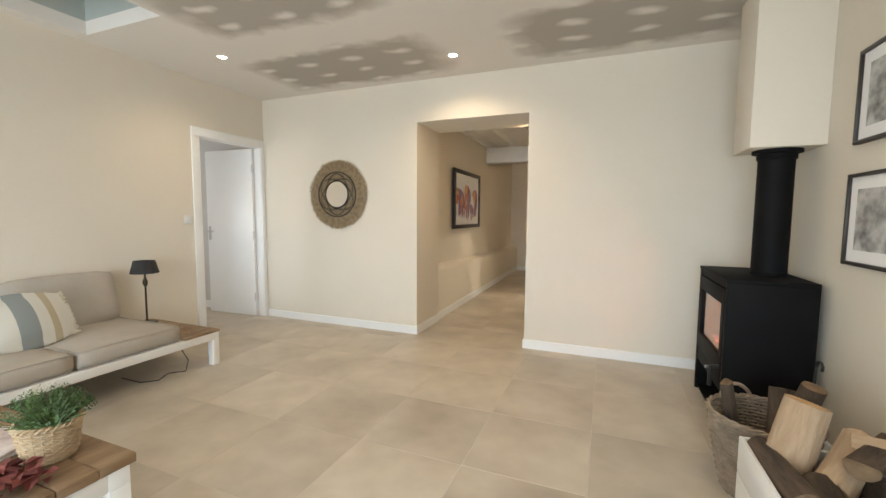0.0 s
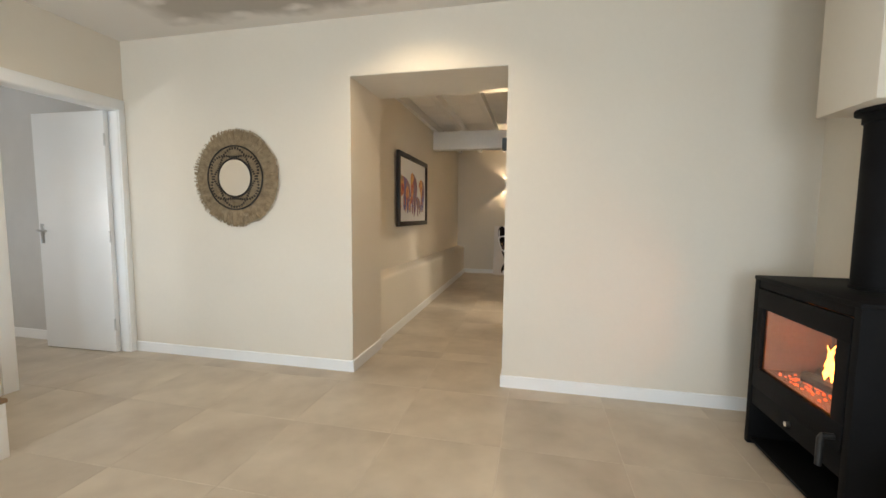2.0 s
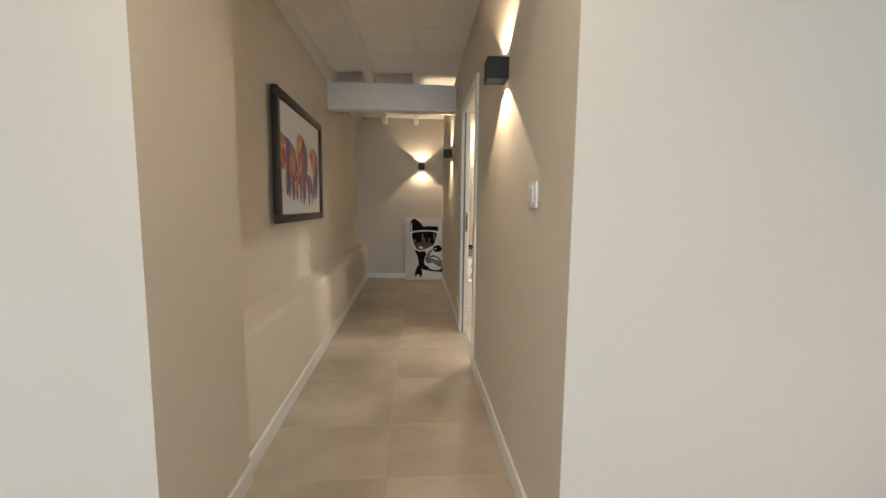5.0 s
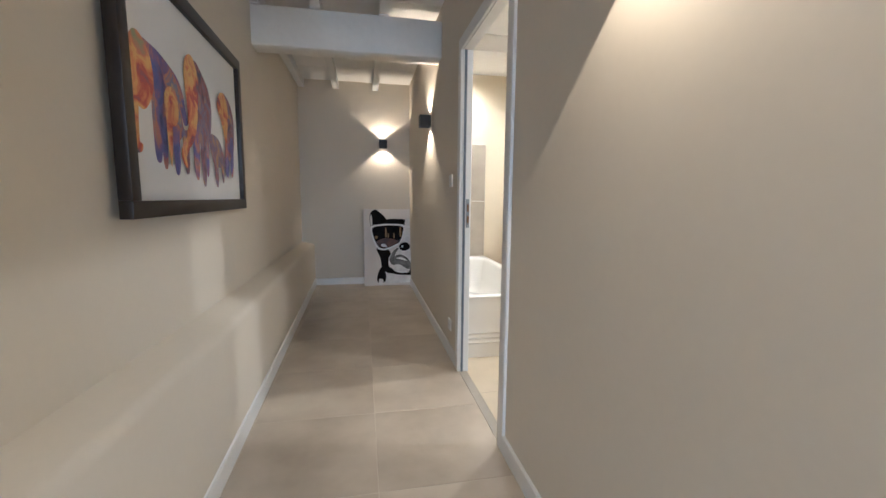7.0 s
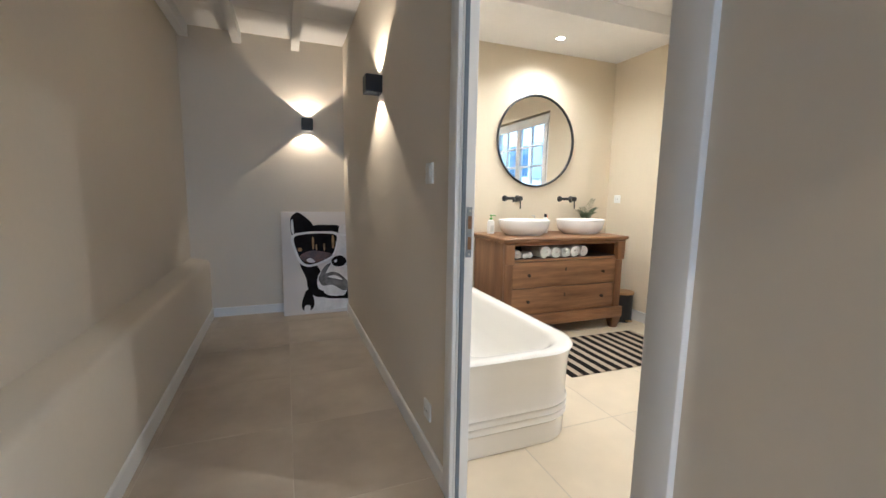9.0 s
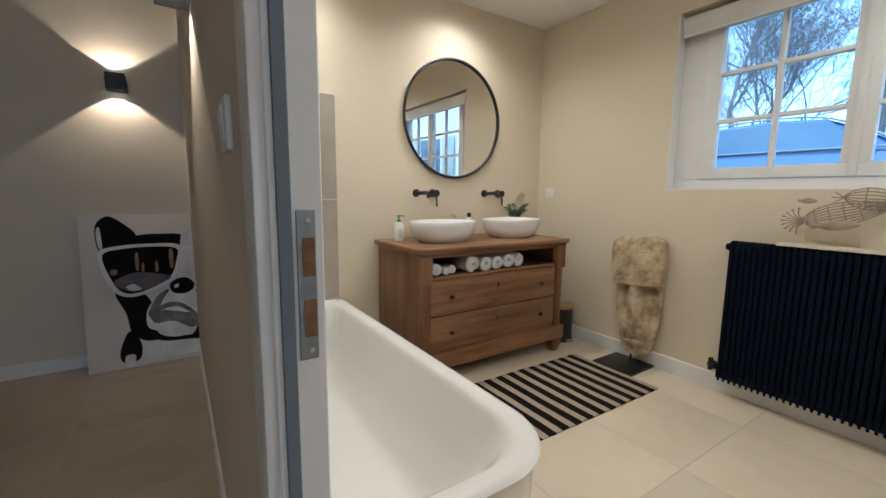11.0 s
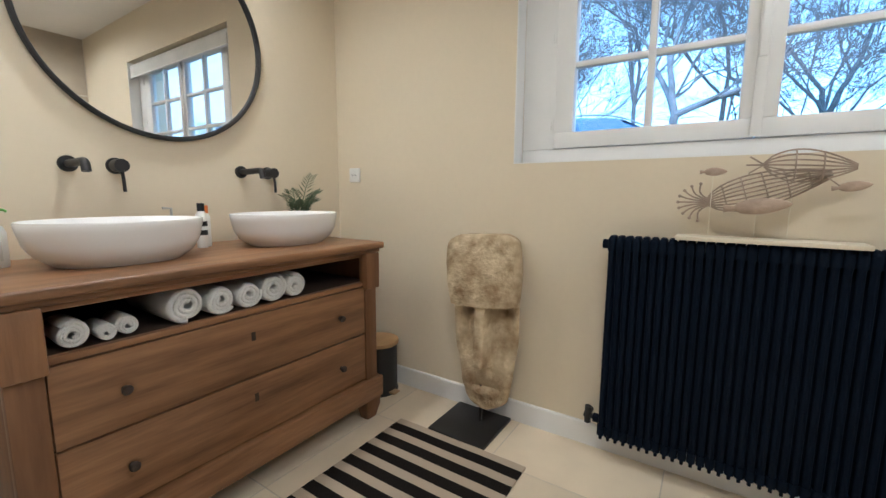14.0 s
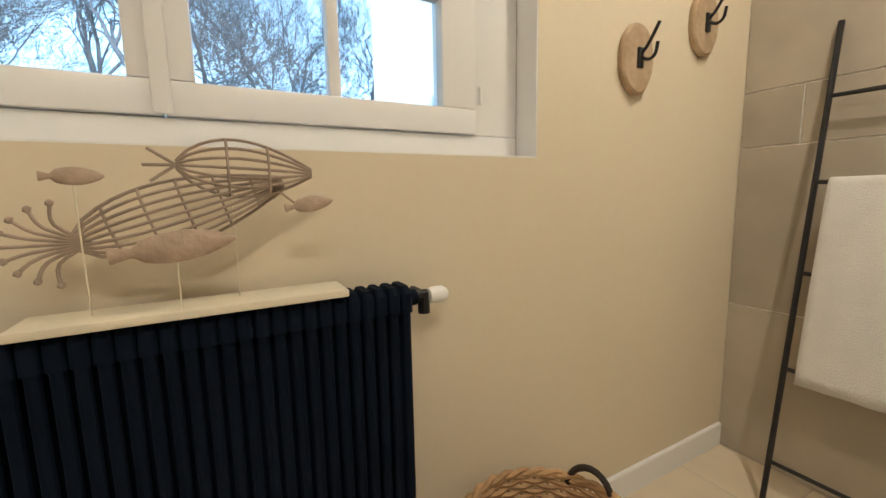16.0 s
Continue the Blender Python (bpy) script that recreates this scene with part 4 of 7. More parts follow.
for a, b in ((0.30, 0.32), (0.02, 0.035)):
    bm = bmesh.new()
    box(bm, -W2 + 0.035, W2 - 0.035, -D2 + 0.012, D2 - 0.02, a, b)
    part("shelf", bm, STOVE, st)
bm = bmesh.new()
box(bm, -W2 + 0.035, W2 - 0.035, -D2 + 0.006, -D2 + 0.022, 0.225, 0.32, bevel=0.002)
part("front_rail", bm, STOVE, st)
bm = bmesh.new()
box(bm, -W2 + 0.035, W2 - 0.035, -D2 + 0.006, -D2 + 0.022, 0.845, H2 - 0.02, bevel=0.002)
part("front_rail", bm, STOVE, st)
dr = new("stove_door")
dr.parent = st
for q in ((-0.318, 0.318, 0.325, 0.43), (-0.318, 0.318, 0.745, 0.84), (-0.318, -0.27, 0.43, 0.745), (0.255, 0.318, 0.43, 0.745)):
    bm = bmesh.new()
    box(bm, q[0], q[1], -D2 - 0.002, -D2 + 0.02, q[2], q[3], bevel=0.002)
    part("door_bar", bm, STOVE, dr)
bm = bmesh.new()
box(bm, -0.27, 0.255, -D2 + 0.012, -D2 + 0.016, 0.43, 0.745)
gl = part("door_glass", bm, SMOKED, dr, "heat-stained fire glass")
gl.visible_shadow = False
bm = bmesh.new()
tube(bm, [(0.285, -D2 - 0.002, 0.37), (0.285, -D2 - 0.04, 0.37), (0.285, -D2 - 0.045, 0.36), (0.285, -D2 - 0.045, 0.25)], 0.012, 10)
part("door_handle", bm, BLACK, dr, "black bar handle")
bm = bmesh.new()
tube(bm, [(0, -D2 + 0.006, 0.272), (0, -D2 - 0.012, 0.272)], 0.011, 16)
part("air_knob", bm, STEEL, st, "small steel air knob")
BRICK = material("glowing_hot_firebrick", (0.30, 0.13, 0.06), 0.9, vary=0.25, scale=8, bump=0.3, bscale=30)
bm = bmesh.new()
box(bm, -0.30, 0.30, 0.12, 0.15, 0.42, 0.78)
box(bm, -0.32, -0.30, -0.17, 0.15, 0.42, 0.78)
box(bm, 0.30, 0.32, -0.17, 0.15, 0.42, 0.78)
box(bm, -0.32, 0.32, -0.17, 0.15, 0.40, 0.42)
part("firebrick_lining", bm, BRICK, st)
for x0, x1, y, z, r in ((-0.2, 0.2, 0.03, 0.45, 0.035), (-0.16, 0.22, -0.06, 0.445, 0.03), (-0.1, 0.2, -0.01, 0.50, 0.03)):
    bm = bmesh.new()
    tube(bm, [(x0, y, z), ((x0 + x1) / 2, y + 0.02, z + 0.01), (x1, y - 0.02, z)], r, 10)
    part("burning_log", bm, BARK, st, "charred burning log")
FLAME = glow("flame", (1.0, 0.34, 0.05), 8)
EMBER = glow("embers", (1.0, 0.16, 0.02), 0.6)
rnd = random.Random(8)
for k in range(12):
    bm = bmesh.new()
    fx, fh = rnd.uniform(-0.08, 0.24), rnd.uniform(0.06, 0.18)
    lathe(bm, [(0.001, 0), (0.013, fh * 0.2), (0.015, fh * 0.4), (0.008, fh * 0.7), (0.0008, fh)], 8, c=(fx, rnd.uniform(-0.07, 0.05), 0.48))
    for v in bm.verts:
        v.co.x += 0.02 * math.sin(v.co.z * 40 + k)
    part("flame", bm, FLAME, st, "orange flame")
bm = bmesh.new()
for k in range(150):
    c = Vector((rnd.uniform(-0.25, 0.25), rnd.uniform(-0.14, 0.08), 0.425))
    box(bm, c.x - 0.005, c.x + 0.005, c.y - 0.004, c.y + 0.004, 0.42, 0.42 + rnd.uniform(0.004, 0.012))
tagged(part("embers", bm, EMBER, st, "glowing embers", smooth=0), kind="stuff")
fo = pose(0.90, 3.105, 0, 0, 0, -90) @ Vector((0.12, -0.02, 0.535))
lamp("fire_light", "POINT", Matrix.Translation(fo), 3.4, (1.0, 0.27, 0.05), radius=0.02)

fl = thing("flue_pipe", "matt black stove pipe rising into the boxed chimney", "stove pipe", (0.985, 3.11, H2))
bm = bmesh.new()
lathe(bm, [(0.092, 0.0), (0.092, 0.75)], 36)
part("pipe", bm, STOVE, fl)
bm = bmesh.new()
lathe(bm, [(0.098, 0.0), (0.098, 0.012), (0.092, 0.014)], 36)
part("collar", bm, STOVE, fl)
bm = bmesh.new()
lathe(bm, [(0.093, 0.70), (0.10, 0.705), (0.10, 0.735), (0.125, 0.74), (0.125, 0.7595), (0.09, 0.7595)], 36)
part("rosette", bm, STOVE, fl, "flared black ceiling collar")
solid("chimney_hood", [(0.80, LE, 2.94, 3.285, 1.665, LC)], PAINT, "boxed plaster chimney casing above the stove", category="chimney", bevel=0.003)

# ---- fire tools ----
tools = thing("fire_tools", "black iron fire tool set beside the stove", "fire tools", (1.055, 2.60, 0))
bm = bmesh.new()
lathe(bm, [(0.0001, 0), (0.07, 0), (0.07, 0.012), (0.01, 0.016), (0.0001, 0.016)], 24)
part("base_plate", bm, BLACK, tools)
bm = bmesh.new()
tube(bm, [(0, 0, 0.01), (0, 0, 0.50)], 0.007, 8)
tube(bm, [(0, 0, 0.50), (0.0, -0.02, 0.53), (0.0, -0.05, 0.54), (0.0, -0.07, 0.52), (0.0, -0.065, 0.50)], 0.007, 8)
part("stand", bm, BLACK, tools)
bm = bmesh.new()
tube(bm, [(0, -0.06, 0.36), (0, 0.0, 0.38), (0, 0.04, 0.38)], 0.005, 6)
part("hanger", bm, BLACK, tools)
bm = bmesh.new()
box(bm, -0.012, 0.012, -0.09, -0.04, 0.12, 0.30, bevel=0.004, m=pose(0, 0, 0, 8, 0, 0))
part("brush", bm, material("red_brown_bristle", (0.09, 0.02, 0.012), 0.8), tools, "dark red brush")
bm = bmesh.new()
tube(bm, [(0, 0.05, 0.04), (0, 0.045, 0.40)], 0.005, 6)
part("poker", bm, BLACK, tools)


# ---- baskets ----
def basket(name, label, at, r0, r1, h, mat, rings, stakes, seg, sy=1.0, strand=0.006, handles=(), hr=0.07, hmat=None):
    b = thing(name, label, "basket", at)
    bm = bmesh.new()
    for j in range(rings):
        u = (j + 0.5) / rings
        r, z = r0 + (r1 - r0) * u ** 0.8, 0.01 + h * u
        ph = math.pi * (j % 2)
        loop_tube(bm, [((r + strand * 0.8 * math.cos(a * stakes / 2 + ph)) * math.cos(a), (r + strand * 0.8 * math.cos(a * stakes / 2 + ph)) * sy * math.sin(a), z) for a in (2 * math.pi * k / seg for k in range(seg))], h / rings * 0.52, 5)
    part("weave", bm, mat, b)
    bm = bmesh.new()
    for k in range(stakes):
        a = 2 * math.pi * k / stakes
        tube(bm, [(r0 * math.cos(a), r0 * sy * math.sin(a), 0.005), ((r0 + (r1 - r0) * 0.57) * math.cos(a), (r0 + (r1 - r0) * 0.57) * sy * math.sin(a), h * 0.5), (r1 * math.cos(a), r1 * sy * math.sin(a), h)], strand * 0.8, 5)
    part("stakes", bm, mat, b)
    bm = bmesh.new()
    n = 48
    for ph in (0, math.pi):
        loop_tube(bm, [((r1 + 0.006 * math.cos(14 * a + ph)) * math.cos(a), (r1 + 0.006 * math.cos(14 * a + ph)) * sy * math.sin(a), h + 0.012 + 0.006 * math.sin(14 * a + ph)) for a in (2 * math.pi * k / (n * 2) for k in range(n * 2))], strand * 1.4, 6)
    part("rim", bm, mat, b, "braided rim")
    bm = bmesh.new()
    lathe(bm, [(0.0001, 0.004), (r0, 0.004), (r0, 0.012), (0.0001, 0.012)], 32, sy=sy)
    part("bottom", bm, mat, b)
    for a in handles:
        a = radians(a)
        bm = bmesh.new()
        pts = []
        for k in range(13):
            t = math.pi * k / 12
            off = math.cos(t) * hr / r1
            pts.append((r1 * math.cos(a + off), r1 * sy * math.sin(a + off), h - 0.01 + math.sin(t) * hr * 1.1))
        tube(bm, pts, strand * 1.5, 8)
        part("handle", bm, hmat or mat, b)
    return b


basket("log_basket", "grey-brown wicker log basket with two handles", (0.72, 2.19, 0), 0.135, 0.205, 0.36, WICKER, 24, 28, 112, handles=(287, 107), hr=0.075)


def log(at, length, r, mat, rx, ry, rz, label, group, split=False):
    lg = thing("firewood_log", label, "log", at, group=group)
    lg.matrix_basis = pose(*at, rx, ry, rz)
    seed = at[0] * 31 + at[1] * 17 + length * 7
    bm = bmesh.new()
    n = 14
    rings = []
    for j in range(5):
        ring = []
        for k in range(n):
            a = 2 * math.pi * k / n
            q = r * (1 + 0.13 * noise.noise(Vector((math.cos(a) * 1.4 + seed, math.sin(a) * 1.4, j * 0.4)))) * (1.05 - 0.02 * j)
            px, py = q * math.cos(a), q * math.sin(a)
            if split and py > 0.15 * r:
                py = 0.15 * r + (py - 0.15 * r) * 0.12
            ring.append(Vector((px, py, length * j / 4)))
        rings.append(ring)
    loft(bm, rings, False, False)
    part("bark", bm, mat, lg)
    for ring, d in ((rings[0], -0.001), (rings[-1], 0.001)):
        bm = bmesh.new()
        c = bm.verts.new(sum(ring, Vector()) / n + Vector((0, 0, d * 3)))
        vs = [bm.verts.new(p + Vector((0, 0, d))) for p in ring]
        for k in range(n):
            bm.faces.new((vs[k], vs[(k + 1) % n], c))
        part("cut_end", bm, CUT if mat is PALE_BARK else CUT_OLD, lg, "pale sawn end" if mat is PALE_BARK else "weathered sawn end", smooth=0)
    return lg


log((0.74, 2.20, 0.02), 0.56, 0.045, BARK, 14, 8, 20, "dark barked log standing in the basket", "logs in the basket")
log((0.66, 2.24, 0.02), 0.50, 0.035, BARK, -6, -12, 60, "dark barked log standing in the basket", "logs in the basket", True)
log((0.78, 2.13, 0.02), 0.48, 0.05, BARK, 10, 16, 110, "dark barked log standing in the basket", "logs in the basket")

crate = thing("wooden_crate", "white-painted wooden crate full of firewood", "crate", (0.835, 1.42, 0))
bm = bmesh.new()
box(bm, -0.28, 0.28, -0.40, 0.40, 0.02, 0.035)
part("bottom", bm, WHITE, crate)
for x0, x1, y0, y1 in ((-0.295, -0.28, -0.415, 0.415), (0.28, 0.295, -0.415, 0.415), (-0.28, 0.28, -0.415, -0.40), (-0.28, 0.28, 0.40, 0.415)):
    for z in (0.0, 0.142, 0.284):
        bm = bmesh.new()
        box(bm, x0, x1, y0, y1, z + 0.002, z + 0.138, bevel=0.003)
        part("board", bm, WHITE, crate)
LG = "logs in the crate"
log((0.60, 1.71, 0.19), 0.44, 0.068, PALE_BARK, -8, 15, 0, "pale stripped log standing upright in the crate", LG)
log((0.66, 1.43, 0.06), 0.42, 0.024, BARK, 3, 4, 0, "thin dark branch log in the crate", LG)
log((0.72, 1.60, 0.39), 0.27, 0.052, PALE_BARK, 0, 68, 52, "pale split log leaning on the firewood pile", LG)
log((0.84, 1.76, 0.47), 0.26, 0.06, PALE_BARK, 0, 84, -24, "pale split log lying on the firewood pile", LG, True)
log((0.62, 1.46, 0.40), 0.34, 0.05, BARK, -90, 0, 4, "dark barked log lying in the crate", LG)
rnd = random.Random(19)
for k, (x, y, z, r, rz, ry, mat, sp) in enumerate((
    (0.90, 1.47, 0.36, 0.072, -8, 0, BARK, False), (1.03, 1.49, 0.27, 0.06, 4, 0, BARK, False), (0.62, 1.04, 0.12, 0.075, 0, 0, BARK, False), (0.80, 1.06, 0.12, 0.08, 4, 0, BARK, False), (0.99, 1.05, 0.12, 0.075, -4, 0, BARK, True),
    (0.64, 1.10, 0.265, 0.07, 6, 0, BARK, True), (0.82, 1.12, 0.27, 0.075, -5, 0, BARK, False), (1.0, 1.10, 0.265, 0.07, 3, 0, BARK, False),
    (0.625, 1.48, 0.12, 0.066, 0, 0, BARK, False), (0.63, 1.49, 0.27, 0.066, -3, 0, BARK, False), (0.78, 1.50, 0.12, 0.07, 0, 0, BARK, False), (0.95, 1.50, 0.11, 0.07, 0, 0, BARK, False), (0.70, 1.30, 0.385, 0.06, -14, -4, BARK, False), (0.77, 1.50, 0.27, 0.07, -6, 0, BARK, False), (0.95, 1.46, 0.26, 0.075, 12, 0, BARK, False),
    (1.00, 1.42, 0.41, 0.06, 10, -5, BARK, False), (0.655, 1.16, 0.38, 0.055, 24, 16, PALE_BARK, True),
    (0.80, 1.18, 0.42, 0.065, -24, 0, BARK, True), (0.98, 1.50, 0.51, 0.045, -40, 0, BARK, True), (0.90, 1.10, 0.50, 0.055, 20, 0, BARK, False))):
    ln = rnd.uniform(0.30, 0.36)
    log((x, y + ln, z), ln, r, mat, 90 + ry, 0, rz, ("pale split" if mat is PALE_BARK else "dark barked") + " log lying in the crate", LG, sp)


# ---- sofa ----
def cushion(bm, x0, x1, y0, y1, z0, z1, r=0.04, puff=0.02, m=None):
    box(bm, x0, x1, y0, y1, z0, z1)
    bmesh.ops.subdivide_edges(bm, edges=bm.edges[:], cuts=7, use_grid_fill=True)
    c = Vector(((x0 + x1) / 2, (y0 + y1) / 2, (z0 + z1) / 2))
    h = Vector(((x1 - x0) / 2, (y1 - y0) / 2, (z1 - z0) / 2))
    for v in bm.verts:
        u = Vector(((v.co.x - c.x) / h.x, (v.co.y - c.y) / h.y, (v.co.z - c.z) / h.z))
        inner = Vector([max(-1 + r / hh, min(1 - r / hh, uu)) for uu, hh in zip(u, h)])
        p = Vector([i * hh for i, hh in zip(inner, h)])
        d = Vector([(uu - i) * hh for uu, i, hh in zip(u, inner, h)])
        if d.length > 0:
            d = d.normalized() * r
        k = (1 - u.x ** 2) * (1 - u.y ** 2) + (1 - u.x ** 2) * (1 - u.z ** 2) + (1 - u.y ** 2) * (1 - u.z ** 2)
        big = max(range(3), key=lambda i: abs(u[i]))
        p = p + d
        p[big] += puff * (1 if u[big] > 0 else -1) * min(1, k) + 0.004 * noise.noise(v.co * 6)
        v.co = c + p
    if m is not None:
        bmesh.ops.transform(bm, matrix=m, verts=bm.verts)


sofa = thing("sofa", "low lounge sofa with white frame, wooden end and grey-beige cushions", "sofa", (-3.38, 0.6, 0))
# local: x across (front at +0.43), y along, end at 1.83
for x in (-0.40, 0.40):
    for y in (-1.75, 1.795):
        bm = bmesh.new()
        box(bm, x - 0.03, x + 0.03, y - 0.03, y + 0.03, 0, 0.215, bevel=0.004)
        part("leg", bm, WHITE, sofa)
for q in ((0.37, 0.43, -1.78, 1.825), (-0.43, -0.37, -1.78, 1.825)):
    bm = bmesh.new()
    box(bm, *q, 0.215, 0.275, bevel=0.004)
    part("frame_rail", bm, WHITE, sofa)
for q in ((-0.37, 0.37, 1.765, 1.825), (-0.37, 0.37, -1.78, -1.72)):
    bm = bmesh.new()
    box(bm, *q, 0.215, 0.275, bevel=0.004)
    part("frame_rail", bm, WHITE, sofa)
for k in range(4):
    bm = bmesh.new()
    box(bm, -0.43, 0.435, 1.53 + k * 0.076, 1.53 + k * 0.076 + 0.073, 0.276, 0.296, bevel=0.003)
    part("end_plank", bm, OAK, sofa, "weathered wooden end table plank", at=None)
for k in range(9):
    bm = bmesh.new()
    box(bm, -0.37, 0.37, -1.70 + k * 0.36, -1.70 + k * 0.36 + 0.09, 0.25, 0.268)
    part("slat", bm, WHITE, sofa)
for y0, y1 in ((0.855, 1.52), (0.18, 0.845), (-0.495, 0.17), (-1.17, -0.505)):
    bm = bmesh.new()
    cushion(bm, -0.42, 0.41, y0, y1, 0.278, 0.395, 0.03, 0.012)
    c = part("seat_cushion", bm, LINEN, sofa, smooth=80)
    bm = bmesh.new()
    for z in (0.285, 0.39):
        loop_tube(bm, [p for p in round_rect(-0.415, 0.405, y0 + 0.005, y1 - 0.005, z, 0.04, 5)], 0.004, 5)
    part("piping", bm, LINEN, c)
for y0, y1 in ((0.80, 1.49), (0.09, 0.79), (-0.62, 0.08)):
    bm = bmesh.new()
    cushion(bm, -0.08, 0.08, y0, y1, 0, 0.40, 0.035, 0.014, m=Matrix.Translation((-0.32, 0, 0.385)) @ pose(0, 0, 0, 0, -13, 0))
    part("back_cushion", bm, LINEN, sofa, smooth=80)


def stripes(name, cols, axis, widths):
    """Woven stripes across one axis in metres."""
    m = material(name, cols[0], 0.95, vary=0.05, scale=8, fine=150, bump=0.4, bscale=350, spec=0.1)
    t = m.node_tree
    b = t.nodes["Principled BSDF"]
    co = t.nodes["Texture Coordinate"]
    sep = t.nodes.new("ShaderNodeSeparateXYZ")
    t.links.new(co.outputs["Object"], sep.inputs[0])
    period = sum(widths)
    mm = t.nodes.new("ShaderNodeMath")
    mm.operation = "MULTIPLY_ADD"
    mm.inputs[1].default_value, mm.inputs[2].default_value = 1 / period, 100.0
    fr = t.nodes.new("ShaderNodeMath")
    fr.operation = "FRACT"
    rp = t.nodes.new("ShaderNodeValToRGB")
    rp.color_ramp.interpolation = "CONSTANT"
    while len(rp.color_ramp.elements) < len(cols):
        rp.color_ramp.elements.new(0.5)
    acc = 0
    for e, c, w in zip(rp.color_ramp.elements, cols, widths):
        e.position, e.color = acc / period, (*c, 1)
        acc += w
    t.links.new(sep.outputs[axis], mm.inputs[0])
    t.links.new(mm.outputs[0], fr.inputs[0])
    t.links.new(fr.outputs[0], rp.inputs[0])
    t.links.new(rp.outputs[0], b.inputs["Base Color"])
    return m


PILLOW = stripes("striped_pillow_cloth", [(0.66, 0.64, 0.58), (0.48, 0.41, 0.29), (0.66, 0.64, 0.58), (0.27, 0.30, 0.30)], 1, [0.07, 0.045, 0.275, 0.11])
pl = thing("pillow", "cream and grey striped pillow with a fringed edge", "pillow", (-3.33, 1.46, 0.405))
pl.matrix_basis = pose(-3.33, 1.44, 0.425, 0, -28, 8)
bm = bmesh.new()
cushion(bm, -0.025, 0.025, -0.26, 0.185, 0, 0.31, 0.016, 0.04)
part("cover", bm, PILLOW, pl, smooth=80)
bm = bmesh.new()
rnd = random.Random(5)
for k in range(70):
    z = 0.31 * k / 69
    tube(bm, [(0, 0.18, z), (rnd.uniform(-0.01, 0.01), 0.20, z), (rnd.uniform(-0.015, 0.015), 0.222 + rnd.uniform(0, 0.01), z + rnd.uniform(-0.01, 0.01))], 0.0035, 4)
part("fringe", bm, material("cream_fringe", (0.70, 0.66, 0.56), 0.95), pl, "cream cotton fringe")

tl = thing("table_lamp", "small black table lamp with a turned stem on the sofa end", "table lamp", (-3.63, 2.28, 0.2965))
bm = bmesh.new()
box(bm, -0.055, 0.055, -0.055, 0.055, 0, 0.022, bevel=0.004)
part("base", bm, BLACK, tl)
bm = bmesh.new()
lathe(bm, [(0.0001, 0.02), (0.016, 0.022), (0.009, 0.04), (0.007, 0.07), (0.008, 0.25), (0.007, 0.33), (0.017, 0.35), (0.020, 0.37), (0.016, 0.39), (0.008, 0.41), (0.008, 0.46), (0.0001, 0.46)], 16)
part("stem", bm, material("dark_bronze", (0.05, 0.035, 0.022), 0.4, metal=0.6), tl, "turned dark bronze stem")
bm = bmesh.new()
lathe(bm, [(0.106, 0.45), (0.080, 0.555), (0.078, 0.555), (0.104, 0.45)], 32)
part("shade", bm, material("charcoal_cloth", (0.028, 0.026, 0.026), 0.95, bump=0.3, bscale=300), tl, "charcoal cloth shade")
lc = thing("lamp_cable", "thin black cable lying loose under the sofa", "cable", (-3.15, 2.2, 0))
bm = bmesh.new()
tube(bm, [(-0.1, -0.02, 0.29 - 0.02), (0.02, 0.0, 0.20), (0.10, 0.02, 0.08), (0.12, -0.02, 0.008), (0.03, -0.10, 0.005), (0.10, -0.22, 0.005), (0.02, -0.30, 0.005), (-0.2, -0.3, 0.005)], 0.004, 6)
part("cable", bm, BLACK, lc)

# ---- coffee table ----
ct = thing("coffee_table", "low coffee table with white frame and weathered plank top", "coffee table", (-1.47, 0.89, 0))
for k in range(7):
    bm = bmesh.new()
    box(bm, -1.0 + 0.0, 0.0, -0.8 + k * 0.1143 + 0.001, -0.8 + (k + 1) * 0.1143 - 0.001, 0.385, 0.42, bevel=0.004)
    part("plank", bm, OAK, ct)
for x in (-0.96, -0.05):
    for y in (-0.76, -0.05):
        bm = bmesh.new()
        box(bm, x - 0.035, x + 0.035, y - 0.035, y + 0.035, 0, 0.315, bevel=0.004)
        part("leg", bm, WHITE, ct)
for q in ((-0.995, -0.015, -0.085, -0.015), (-0.995, -0.015, -0.795, -0.725), (-0.085, -0.015, -0.725, -0.085), (-0.995, -0.925, -0.725, -0.085)):
    bm = bmesh.new()
    box(bm, *q, 0.315, 0.384, bevel=0.004)
    part("apron", bm, WHITE, ct)

pot = basket("plant_basket", "small pale woven basket holding a green houseplant", (-1.70, 0.755, 0.421), 0.066, 0.085, 0.12, PALE_WICKER, 12, 20, 60, strand=0.004)


